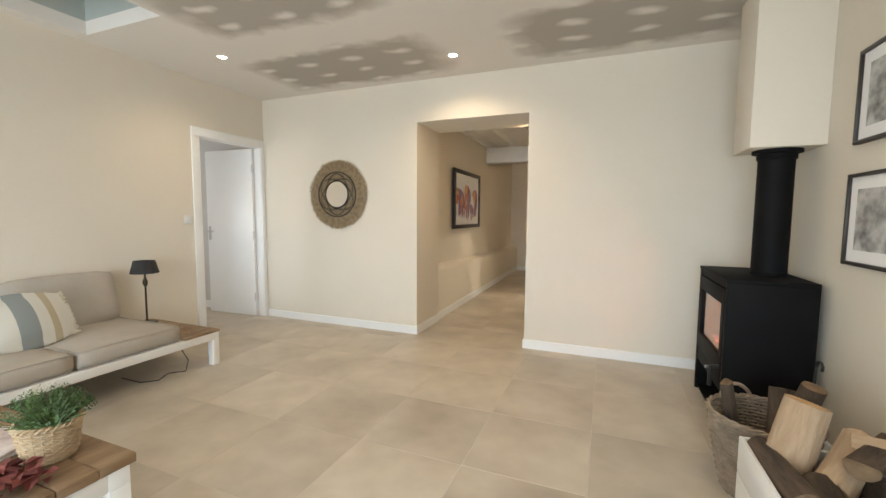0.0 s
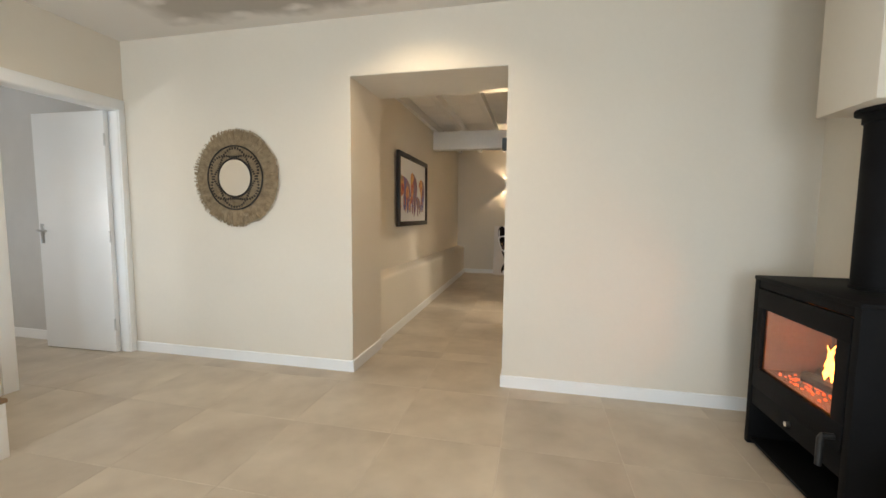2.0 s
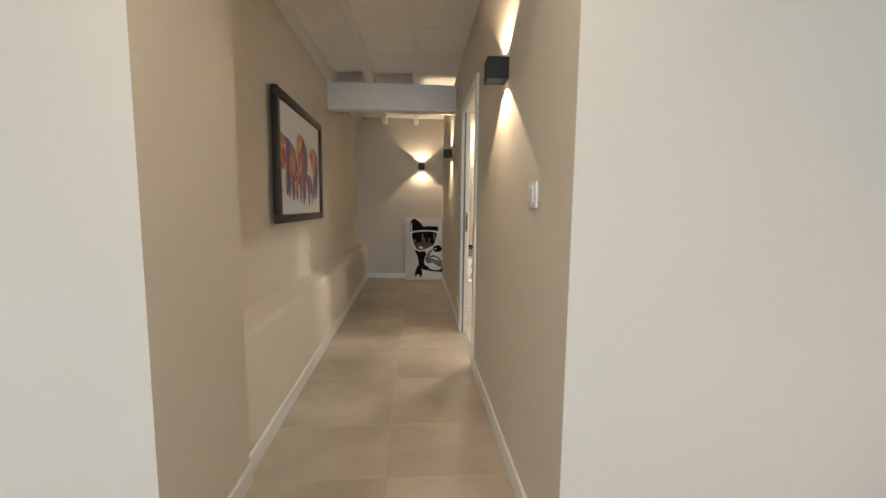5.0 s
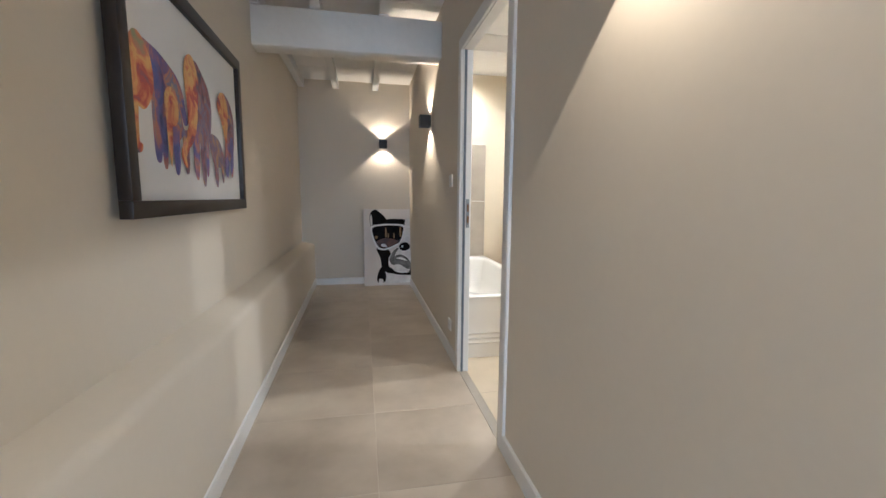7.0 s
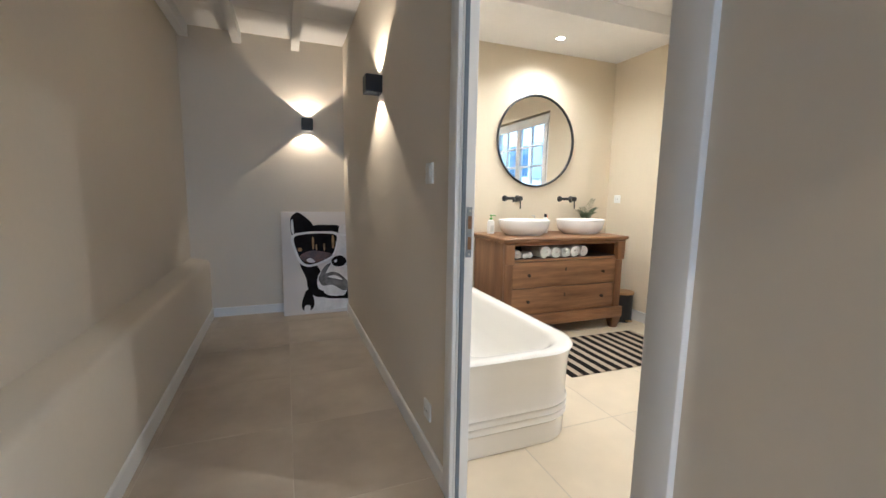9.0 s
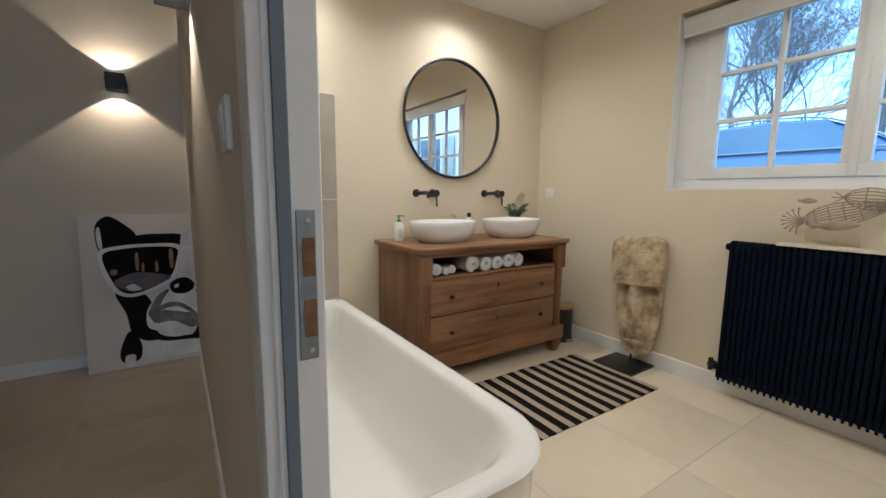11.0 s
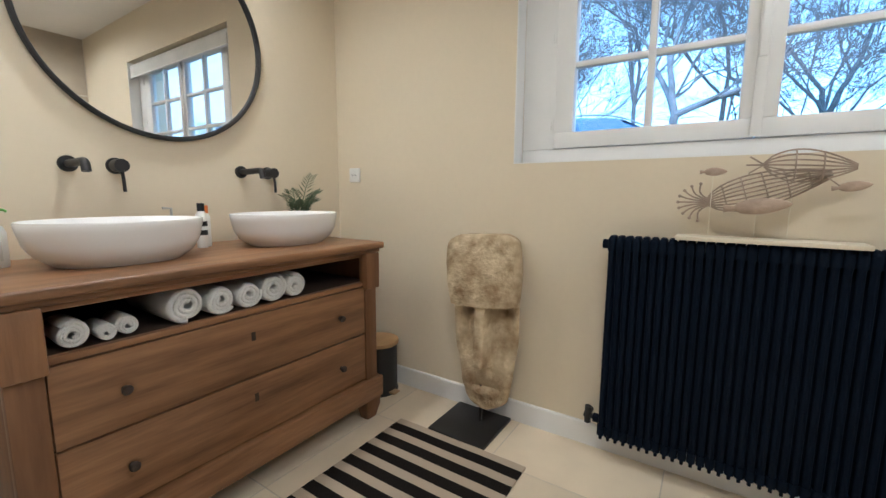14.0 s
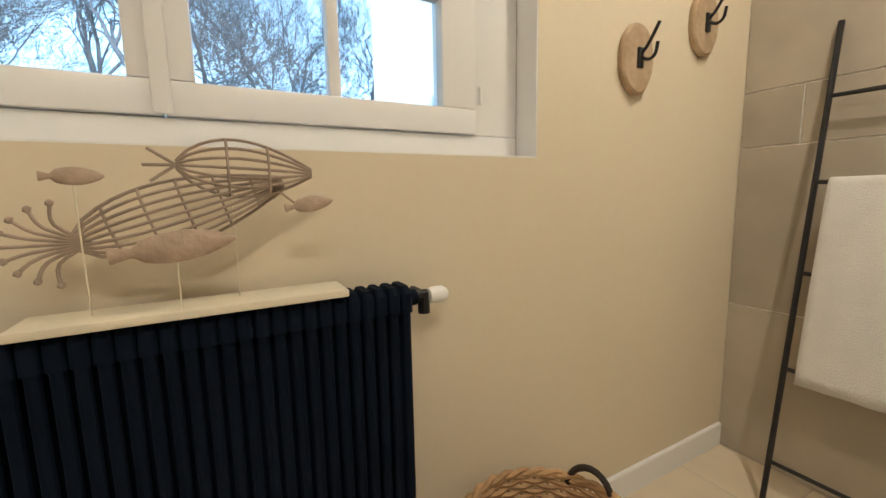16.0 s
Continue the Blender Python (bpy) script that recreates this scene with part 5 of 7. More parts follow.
def foliage(bm, n, spread, h, size, seed):
    rnd = random.Random(seed)
    for k in range(n):
        a, u = rnd.uniform(0, 2 * math.pi), rnd.random() ** 0.6
        tip = Vector((math.cos(a) * spread * u, math.sin(a) * spread * u, h * (1 - 0.55 * u * u) * rnd.uniform(0.7, 1.1)))
        base = Vector((math.cos(a) * 0.04 * u, math.sin(a) * 0.04 * u, 0))
        mid = (tip + base) / 2 + Vector((0, 0, 0.015))
        side = Vector((-math.sin(a), math.cos(a), 0))
        for j in range(7):
            t = 0.35 + 0.65 * j / 6
            p = base * (1 - t) ** 2 + mid * 2 * t * (1 - t) + tip * t * t
            d = (tip - mid).normalized()
            for sgn in (-1, 1):
                q = p + (side * sgn * 0.8 + d * 0.7 + Vector((0, 0, rnd.uniform(-0.2, 0.3)))) * size * rnd.uniform(0.7, 1.2)
                w = side.cross(q - p).normalized() * size * 0.22
                m = (p + q) / 2
                bm.faces.new([bm.verts.new(v) for v in (p, m + w, q, m - w)])


pp = thing("houseplant", "bushy feathery green houseplant in the woven basket", "plant", (-1.70, 0.755, 0.435))
bm = bmesh.new()
lathe(bm, [(0.0001, 0.09), (0.075, 0.088)], 20)
part("soil", bm, material("potting_soil", (0.03, 0.02, 0.014), 1.0, bump=0.8, bscale=80), pp)
bm = bmesh.new()
foliage(bm, 300, 0.125, 0.135, 0.0105, 2)
bmesh.ops.translate(bm, verts=bm.verts, vec=(0, 0, 0.09))
part("leaves", bm, LEAF, pp, smooth=0)
rnd = random.Random(12)
mg = thing("magazine", "pale paperback magazine on the coffee table", "magazine", (-1.98, 0.70, 0.421), 12)
bm = bmesh.new()
box(bm, -0.15, 0.15, -0.11, 0.11, 0, 0.012, bevel=0.002)
part("pages", bm, PAPER, mg)
mg = thing("magazine", "magazine with a pink and grey cover on top of another", "magazine", (-1.97, 0.705, 0.4335), 20)
bm = bmesh.new()
box(bm, -0.14, 0.14, -0.10, 0.10, 0, 0.012, bevel=0.002)
part("cover", bm, material("pink_grey_cover", (0.35, 0.25, 0.25), 0.4, vary=0.0, color2=(0.70, 0.63, 0.60), scale=12), mg)
dl = thing("dried_leaves", "bunch of dried dark red leaves on the coffee table", "dried leaves", (-1.61, 0.63, 0.425))
bm = bmesh.new()
for k in range(46):
    c = Vector((rnd.uniform(-0.12, 0.08), rnd.uniform(-0.09, 0.05), rnd.uniform(0, 0.055)))
    a, w = rnd.uniform(0, 6.3), rnd.uniform(0.025, 0.045)
    ax, bx = Vector((math.cos(a), math.sin(a), rnd.uniform(-0.4, 0.6))) * w, Vector((-math.sin(a), math.cos(a), rnd.uniform(-0.3, 0.3))) * w * 0.5
    ring = [c - ax, c - ax * 0.3 + bx + Vector((0, 0, 0.01)), c + ax * 0.5 + bx * 0.8, c + ax, c + ax * 0.5 - bx * 0.8, c - ax * 0.3 - bx + Vector((0, 0, 0.012))]
    vs = [bm.verts.new(p) for p in ring]
    m = bm.verts.new(c - Vector((0, 0, 0.004)))
    for i in range(6):
        bm.faces.new((vs[i], vs[(i + 1) % 6], m))
zmin = min(v.co.z for v in bm.verts)
bmesh.ops.translate(bm, verts=bm.verts, vec=(0, 0, -zmin - 0.003))
part("leaves", bm, DRY_RED, dl, smooth=0)


# ---- bathroom window ----
win = tagged(new("window_1"), "white wooden two-sash window with small panes", "window", kind="structure")
FX = 2.015
FY0, FY1, FZ0, FZ1 = WY0 + 0.004, WY1 - 0.004, WZ0 + 0.004, WZ1


def bar(name, parent, x0, x1, y0, y1, z0, z1, bevel=0.004, label=""):
    bm = bmesh.new()
    box(bm, x0, x1, y0, y1, z0, z1, bevel=bevel)
    return part(name, bm, WHITE, parent, label)


GY = (6.008, 6.555, 6.663, 7.235)
for q in ((FY0, FY1, FZ0, 1.258), (FY0, FY1, 2.20, FZ1), (FY0, 5.905, 1.258, 2.20), (7.315, FY1, 1.258, 2.20)):
    bar("window_frame", win, FX, FX + 0.07, *q)
GZ0, GZ1 = 1.325, 2.14
for y0, y1, sy0, sy1 in ((5.907, 6.611, GY[0], GY[1]), (6.613, 7.313, GY[2], GY[3])):
    sash = new("sash")
    sash.parent = win
    for q in ((y0, y1, 1.26, GZ0), (y0, y1, GZ1, 2.198), (y0, sy0, GZ0, GZ1), (sy1, y1, GZ0, GZ1)):
        bar("sash_bar", sash, FX - 0.012, FX + 0.045, *q)
    ym = (sy0 + sy1) / 2
    bar("glazing_bar", sash, FX - 0.006, FX + 0.03, ym - 0.013, ym + 0.013, GZ0, GZ1, 0.003)
    for z in (1.597, 1.868):
        for a, b in ((sy0, ym - 0.013), (ym + 0.013, sy1)):
            bar("glazing_bar", sash, FX - 0.006, FX + 0.03, a, b, z - 0.012, z + 0.012, 0.003)
    for a, b in ((sy0, ym - 0.013), (ym + 0.013, sy1)):
        for c, d in ((GZ0, 1.585), (1.609, 1.856), (1.88, GZ1)):
            bm = bmesh.new()
            box(bm, FX + 0.016, FX + 0.020, a, b, c, d)
            g = part("pane", bm, GLASS, sash, "clear glass pane")
            g.visible_shadow = False
bar("meeting_stile", win, FX - 0.022, FX - 0.0125, 6.596, 6.628, 1.262, 2.196, 0.003)
for z in (1.36, 1.72, 2.08):
    for y in (7.325, 5.895):
        bm = bmesh.new()
        tube(bm, [(FX - 0.014, y, z - 0.022), (FX - 0.014, y, z + 0.022)], 0.005, 8)
        part("hinge", bm, WHITE, win)
bm = bmesh.new()
lathe(bm, [(0.013, 0), (0.013, 0.006), (0.006, 0.012), (0.006, 0.02)], 14)
part("window_knob", bm, WHITE, win, at=pose(FX - 0.012, 6.612, 1.62, 0, -90, 0))
bm = bmesh.new()
box(bm, FX - 0.03, FX - 0.014, 6.60, 6.624, 1.52, 1.72, bevel=0.004)
part("window_handle", bm, WHITE, win, "white espagnolette handle")
rb = thing("roller_blind", "white roller blind rolled up above the window", "roller blind", (BE + 0.045, 6.615, 2.205))
bm = bmesh.new()
tube(bm, [(0, -0.83, 0), (0, 0.83, 0)], 0.036, 20)
part("fabric_roll", bm, material("off_white_blind", (0.66, 0.65, 0.62), 0.9, bump=0.2, bscale=200), rb)
bm = bmesh.new()
box(bm, -0.036, -0.030, -0.82, 0.82, -0.085, 0.0)
part("hanging_edge", bm, material("off_white_blind_edge", (0.66, 0.65, 0.62), 0.9), rb)
bm = bmesh.new()
tube(bm, [(-0.033, -0.82, -0.088), (-0.033, 0.82, -0.088)], 0.008, 8)
part("bottom_bar", bm, WHITE, rb)
for y in (-0.838, 0.838):
    bm = bmesh.new()
    box(bm, -0.02, 0.03, y - 0.004, y + 0.004, -0.03, 0.05)
    part("bracket", bm, WHITE, rb)

# ---- bathtub ----
tub = thing("bathtub", "white enamelled bathtub with a ribbed skirt and rounded corner", "bathtub", (0, 0, 0))
TX0, TX1, TY0, TY1, TZ = -0.5945, 0.150, 6.685, 8.568, 0.462
bm = bmesh.new()
R = (0.05, 0.04, 0.05, 0.24)


def tub_ring(off, z, rr=None, extra=0.0):
    r = tuple(max(0.02, q - off) for q in (rr or R))
    return round_rect(TX0 + (0.002 if off < 0.03 else off), TX1 - off, TY0 + off + extra, TY1 - (0.002 if off < 0.03 else off), z, r, 10)


rings = [tub_ring(0.030, 0.0), tub_ring(0.026, 0.10)]
for z in (0.115, 0.150, 0.185):
    rings += [tub_ring(0.026, z - 0.012), tub_ring(0.016, z), tub_ring(0.026, z + 0.012)]
rings += [tub_ring(0.024, 0.30), tub_ring(0.018, 0.40), tub_ring(0.008, 0.435), tub_ring(0.001, 0.452), tub_ring(0.010, TZ), tub_ring(0.022, TZ + 0.002)]
inner = ((0.060, TZ, 0), (0.075, TZ - 0.008, 0), (0.085, TZ - 0.03, 0.01), (0.10, 0.36, 0.04), (0.115, 0.24, 0.10), (0.135, 0.15, 0.15), (0.17, 0.105, 0.19), (0.23, 0.09, 0.24), (0.30, 0.085, 0.26))
for off, z, ex in inner:
    rings.append(round_rect(TX0 + off, TX1 - off, TY0 + off + ex, TY1 - off, z, (0.11, 0.11, 0.15, 0.20) if off < 0.2 else (0.05, 0.05, 0.06, 0.06), 10))
loft(bm, rings, True, True)
part("tub_body", bm, ENAMEL, tub, smooth=50)
bm = bmesh.new()
lathe(bm, [(0.0001, 0.0), (0.030, 0.0), (0.033, 0.003), (0.025, 0.006), (0.012, 0.004), (0.0001, 0.004)], 24)
part("drain", bm, CHROME, tub, "chrome drain", at=Matrix.Translation((-0.24, 8.14, 0.094)))
bm = bmesh.new()
lathe(bm, [(0.0001, 0.010), (0.028, 0.009), (0.034, 0.004), (0.035, 0.0)], 24)
part("overflow", bm, CHROME, tub, "round chrome overflow cap", at=pose(-0.265, 8.462, 0.345, 96, 0, 0))

mx = thing("bath_mixer", "black waterfall bath mixer with a hanging shower hose", "tap", (-0.255, BN - 0.0125, 0.615))
bm = bmesh.new()
box(bm, -0.14, 0.155, -0.075, 0.0, -0.002, 0.028, bevel=0.003)
part("body", bm, BLACK, mx)
bm = bmesh.new()
box(bm, -0.12, 0.10, -0.12, -0.06, -0.022, -0.003, bevel=0.002)
part("spout", bm, BLACK, mx, "wide black waterfall spout")
bm = bmesh.new()
box(bm, -0.012, 0.012, -0.13, -0.07, -0.03, 0.042, bevel=0.003)
part("hand_shower", bm, BLACK, mx, "slim black hand shower")
bm = bmesh.new()
p = [(0.0, -0.10, -0.025), (0.01, -0.105, -0.10), (0.045, -0.12, -0.21), (0.080, -0.17, -0.30), (0.108, -0.22, -0.38), (0.105, -0.28, -0.45), (0.065, -0.325, -0.495), (0.01, -0.345, -0.508), (-0.045, -0.325, -0.49), (-0.062, -0.27, -0.42), (-0.03, -0.21, -0.33), (0.03, -0.155, -0.23), (0.09, -0.115, -0.13), (0.125, -0.09, -0.05), (0.128, -0.075, 0.015), (0.118, -0.06, 0.034), (0.09, -0.045, 0.038)]


def smooth_path(pts, n=6):
    """Catmull-Rom through pts."""
    pts = [Vector(q) for q in pts]
    out = []
    for i in range(len(pts) - 1):
        a, b, c, d = pts[max(i - 1, 0)], pts[i], pts[i + 1], pts[min(i + 2, len(pts) - 1)]
        for k in range(n):
            t = k / n
            out.append(0.5 * ((2 * b) + (c - a) * t + (2 * a - 5 * b + 4 * c - d) * t * t + (3 * b - a - 3 * c + d) * t ** 3))
    return out + [pts[-1]]


tube(bm, smooth_path(p), 0.0075, 10)
part("hose", bm, BLACK, mx, "looped black shower hose")

# ---- washstand: an old chest of drawers ----
ds = thing("chest_of_drawers", "old waxed pine chest of drawers used as a washstand", "chest of drawers", (0.40, 8.0, 0))
DW, DD = 1.18, 0.555
bm = bmesh.new()
box(bm, -0.03, DW + 0.055, -0.035, DD + 0.01, 0.812, 0.842, bevel=0.008, seg=3)
part("top_board", bm, WOOD, ds, "worn waxed pine top")
bm = bmesh.new()
box(bm, -0.012, DW + 0.04, -0.018, DD, 0.796, 0.8115, bevel=0.004)
part("top_moulding", bm, WOOD, ds)
for x in (0.0, DW):
    bm = bmesh.new()
    box(bm, x, x + 0.022, 0.02, DD, 0.10, 0.7955, bevel=0.002)
    part("side_panel", bm, WOOD_SIDE, ds)
for x in (0.0, DW - 0.048):
    bm = bmesh.new()
    box(bm, x, x + 0.07, -0.008, 0.028, 0.18, 0.63, bevel=0.004)
    part("corner_post", bm, WOOD_SIDE, ds)
    bm = bmesh.new()
    box(bm, x - 0.006, x + 0.076, -0.026, 0.024, 0.632, 0.795, bevel=0.006)
    part("corner_block", bm, WOOD_SIDE, ds)
bm = bmesh.new()
box(bm, 0.07, DW - 0.048, 0.002, 0.03, 0.646, 0.665, bevel=0.004)
part("rail", bm, WOOD, ds)
bm = bmesh.new()
box(bm, 0.07, DW - 0.048, 0.002, 0.03, 0.778, 0.795, bevel=0.003)
part("rail", bm, WOOD, ds)
# niche shelf, back and drawer case are coloured far darker than the pine
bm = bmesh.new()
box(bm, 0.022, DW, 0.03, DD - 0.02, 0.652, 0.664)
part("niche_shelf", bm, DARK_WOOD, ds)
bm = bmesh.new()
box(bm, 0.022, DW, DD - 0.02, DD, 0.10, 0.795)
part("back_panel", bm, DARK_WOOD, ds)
for z0, z1 in ((0.428, 0.643), (0.206, 0.423)):
    bm = bmesh.new()
    box(bm, 0.073, DW - 0.051, -0.004, 0.018, z0, z1, bevel=0.004)
    d = part("drawer", bm, WOOD, ds, "pine drawer front")
    for x in (0.22, DW - 0.20):
        bm = bmesh.new()
        lathe(bm, [(0.0001, 0.028), (0.010, 0.027), (0.014, 0.020), (0.012, 0.012), (0.006, 0.008), (0.008, 0.0)], 16)
        part("knob", bm, DARK_WOOD, d, "dark turned knob", at=pose(x, -0.004, (z0 + z1) / 2, 90, 0, 0))
    bm = bmesh.new()
    box(bm, DW / 2 - 0.005, DW / 2 + 0.010, -0.0055, -0.003, (z0 + z1) / 2 + 0.02, (z0 + z1) / 2 + 0.05, bevel=0.002)
    part("keyhole", bm, DARK_WOOD, d)
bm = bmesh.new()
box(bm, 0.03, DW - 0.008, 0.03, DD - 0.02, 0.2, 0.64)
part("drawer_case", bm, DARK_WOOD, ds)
bm = bmesh.new()
box(bm, -0.02, DW + 0.042, -0.03, DD, 0.10, 0.20, bevel=0.008)
part("plinth", bm, WOOD, ds)
for x in (-0.01, DW - 0.06):
    for y in (-0.022, DD - 0.09):
        bm = bmesh.new()
        loft(bm, [round_rect(x + s, x + 0.095 - s, y + s, y + 0.085 - s, z, 0.01, 3) for z, s in ((0, 0.016), (0.03, 0.010), (0.06, 0.002), (0.0995, 0.0))])
        part("foot", bm, WOOD_SIDE, ds)


def basin(x, y):
    b = thing("wash_basin", "oval white ceramic countertop basin", "basin", (x, y, 0.8425), group="countertop basins")
    bm = bmesh.new()
    lathe(bm, [(0.0001, 0.004), (0.165, 0.004), (0.17, 0.0), (0.178, 0.006), (0.212, 0.028), (0.234, 0.062), (0.245, 0.105), (0.249, 0.128), (0.246, 0.132), (0.240, 0.128), (0.228, 0.085), (0.19, 0.04), (0.12, 0.022), (0.0001, 0.018)], 56, sx=0.955, sy=0.72)
    part("bowl", bm, CERAMIC, b, smooth=60)
    bm = bmesh.new()
    lathe(bm, [(0.0001, 0.024), (0.02, 0.023), (0.022, 0.019)], 20)
    part("drain", bm, CHROME, b)


basin(0.735, 8.27)
basin(1.345, 8.275)


def wall_tap(x, z):
    t = thing("wall_tap", "matt black wall-mounted basin tap", "tap", (x, BN, z), group="black basin taps")
    for dx, r in ((0, 0.028), (0.135, 0.030)):
        bm = bmesh.new()
        lathe(bm, [(0.0001, 0.012), (r - 0.002, 0.012), (r, 0.008), (r, 0.0)], 28)
        part("rosette", bm, BLACK, t, at=pose(dx, 0, 0, 90, 0, 0))
    bm = bmesh.new()
    tube(bm, smooth_path([(0, -0.01, 0), (0, -0.06, 0), (0, -0.14, 0.002), (0, -0.165, -0.002), (0, -0.175, -0.03)], 4), 0.0135, 14)
    part("spout", bm, BLACK, t)
    bm = bmesh.new()
    tube(bm, [(0.135, -0.01, 0), (0.135, -0.065, 0)], 0.024, 20)
    part("cartridge", bm, BLACK, t)
    bm = bmesh.new()
    tube(bm, [(0.135, -0.055, -0.01), (0.137, -0.06, -0.045), (0.138, -0.062, -0.095)], 0.006, 8)
    part("lever", bm, BLACK, t)


wall_tap(0.705, 1.155)
wall_tap(1.325, 1.157)

rmir = thing("round_mirror", "large round wall mirror with a thin black frame", "mirror", (1.018, BN, 1.692))
bm = bmesh.new()
loop_tube(bm, [(0.418 * math.cos(a), -0.018, 0.418 * math.sin(a)) for a in (2 * math.pi * k / 96 for k in range(96))], 0.010, 8)
part("frame", bm, BLACK, rmir, "thin black metal frame")
bm = bmesh.new()
lathe(bm, [(0.0001, 0.013), (0.412, 0.013), (0.412, 0.002), (0.0001, 0.002)], 96)
part("mirror_glass", bm, MIRROR, rmir, at=pose(0, 0, 0, 90, 0, 0), smooth=20)

# things on the washstand
sd = thing("soap_dispenser", "white pump soap bottle with a green pump head", "soap dispenser", (0.475, 8.40, 0.8425))
bm = bmesh.new()
lathe(bm, [(0.0001, 0), (0.030, 0), (0.033, 0.006), (0.033, 0.10), (0.026, 0.118), (0.013, 0.124), (0.0001, 0.124)], 24, sy=0.75)
part("bottle", bm, PLASTIC, sd)
bm = bmesh.new()
box(bm, -0.016, 0.016, -0.0262, -0.0245, 0.02, 0.075, bevel=0.0005)
part("label", bm, material("pale_label", (0.62, 0.62, 0.58), 0.5), sd)
bm = bmesh.new()
lathe(bm, [(0.013, 0.124), (0.013, 0.140), (0.005, 0.142), (0.005, 0.158), (0.011, 0.160), (0.011, 0.168), (0.0001, 0.169)], 14)
tube(bm, [(0, 0, 0.164), (0.03, -0.01, 0.164), (0.036, -0.012, 0.158)], 0.004, 6)
part("pump", bm, GREEN, sd)
for x, y, r, h, cap, lab in ((1.045, 8.40, 0.019, 0.13, BLACK, "slim bottle with black markings"), (1.075, 8.43, 0.017, 0.12, ORANGE, "slim white bottle with an orange cap")):
    b = thing("toiletry_bottle", lab + " between the basins", "bottle", (x, y, 0.8425), group="toiletries")
    bm = bmesh.new()
    lathe(bm, [(0.0001, 0), (r, 0), (r * 1.05, 0.005), (r * 1.05, h), (r * 0.6, h + 0.015), (0.0001, h + 0.015)], 16)
    part("bottle", bm, PLASTIC, b)
    bm = bmesh.new()
    lathe(bm, [(r * 0.7, h + 0.014), (r * 0.7, h + 0.045), (0.0001, h + 0.046)], 14)
    part("cap", bm, cap, b)
    if cap is BLACK:
        bm = bmesh.new()
        for z in (0.05, 0.085):
            lathe(bm, [(r * 1.07, z), (r * 1.07, z + 0.02)], 16)
        part("label", bm, BLACK, b, "black printed bands", smooth=0)
b = thing("glass_dispenser", "small clear glass dispenser with a steel pump", "soap dispenser", (0.965, 8.46, 0.8425))
bm = bmesh.new()
lathe(bm, [(0.0001, 0), (0.028, 0), (0.028, 0.10), (0.012, 0.115), (0.0001, 0.115)], 18)
part("bottle", bm, CERAMIC, b)
bm = bmesh.new()
tube(bm, [(0, 0, 0.115), (0, 0, 0.155), (-0.03, 0, 0.157)], 0.005, 8)
part("pump", bm, STEEL, b)

# frond plant behind the second basin
fp = thing("potted_palm", "small palm plant in a white pot behind the basin", "plant", (1.565, 8.475, 0.8425))
bm = bmesh.new()
lathe(bm, [(0.0001, 0), (0.035, 0), (0.045, 0.08), (0.041, 0.08), (0.034, 0.01)], 20)
part("pot", bm, CERAMIC, fp)
bm = bmesh.new()
rnd = random.Random(4)
for k in range(13):
    a, ln, up = rnd.uniform(0, 6.28), rnd.uniform(0.16, 0.22), rnd.uniform(1.3, 2.4)
    if k == 0:
        a, ln, up = 0.5, 0.27, 2.6
    dx, dy = math.cos(a), math.sin(a) * 0.55
    pts = [Vector((dx * ln * t * (0.95 - 0.18 * up), dy * ln * t * 0.5, 0.08 + ln * up * 0.6 * (t - 0.45 * t * t))) for t in (0, 0.25, 0.5, 0.75, 1)]
    tube(bm, pts, 0.002, 4)
    for j in range(10):
        t = 0.25 + 0.75 * j / 9
        i = min(3, int(t * 4))
        q = pts[i].lerp(pts[i + 1], t * 4 - i)
        d = (pts[i + 1] - pts[i]).normalized()
        side = Vector((-dy, dx, 0.15)).normalized()
        for s in (-1, 1):
            tip = q + (side * s + d * 0.8) * 0.055 * (1.1 - 0.6 * t)
            w = d * 0.0042
            m = (q + tip) / 2
            bm.faces.new([bm.verts.new(v) for v in (q, m + w, tip, m - w)])
for v in bm.verts:
    v.co.y = min(v.co.y, 0.095)
part("fronds", bm, LEAF2, fp, smooth=0)


# rolled towels
def rolled_towel(x, r, ln=0.30, y=8.02):
    r *= 1.12
    t = thing("rolled_towel", "rolled white terry towel in the open niche", "towel", (x, y, 0.664 + r), group="rolled towels")
    bm = bmesh.new()
    rnd = random.Random(int(x * 1000))
    n = 60
    ring = []
    for k in range(n):
        u = k / (n - 1)
        a = u * 2 * math.pi * 2.6 + x * 9
        q = r * (0.22 + 0.70 * u)
        ring.append((math.cos(a) * q, math.sin(a) * q))
    rows = []
    for j, yy in enumerate((0, 0.01, 0.03, ln)):
        sc = (0.90, 0.98, 1.0, 0.96)[j]
        rows.append([bm.verts.new((px * sc, yy + 0.006 * noise.noise(Vector((px * 30, pz * 30, x))), pz * sc)) for px, pz in ring])
    for a, b in zip(rows, rows[1:]):
        for k in range(n - 1):
            bm.faces.new((a[k], a[k + 1], b[k + 1], b[k]))
    ob = part("roll", bm, TOWEL, t, smooth=60)
    md = ob.modifiers.new("thickness", "SOLIDIFY")
    md.thickness, md.offset = r * 0.27, 0
    return t


for x, r in ((0.80, 0.050), (0.905, 0.044), (1.00, 0.043), (1.095, 0.048), (1.185, 0.043)):
    rolled_towel(x, r)
for x, r, y in ((0.535, 0.034, 8.03), (0.605, 0.022, 8.03), (0.655, 0.026, 8.04)):
    rolled_towel(x, r, 0.10, y)

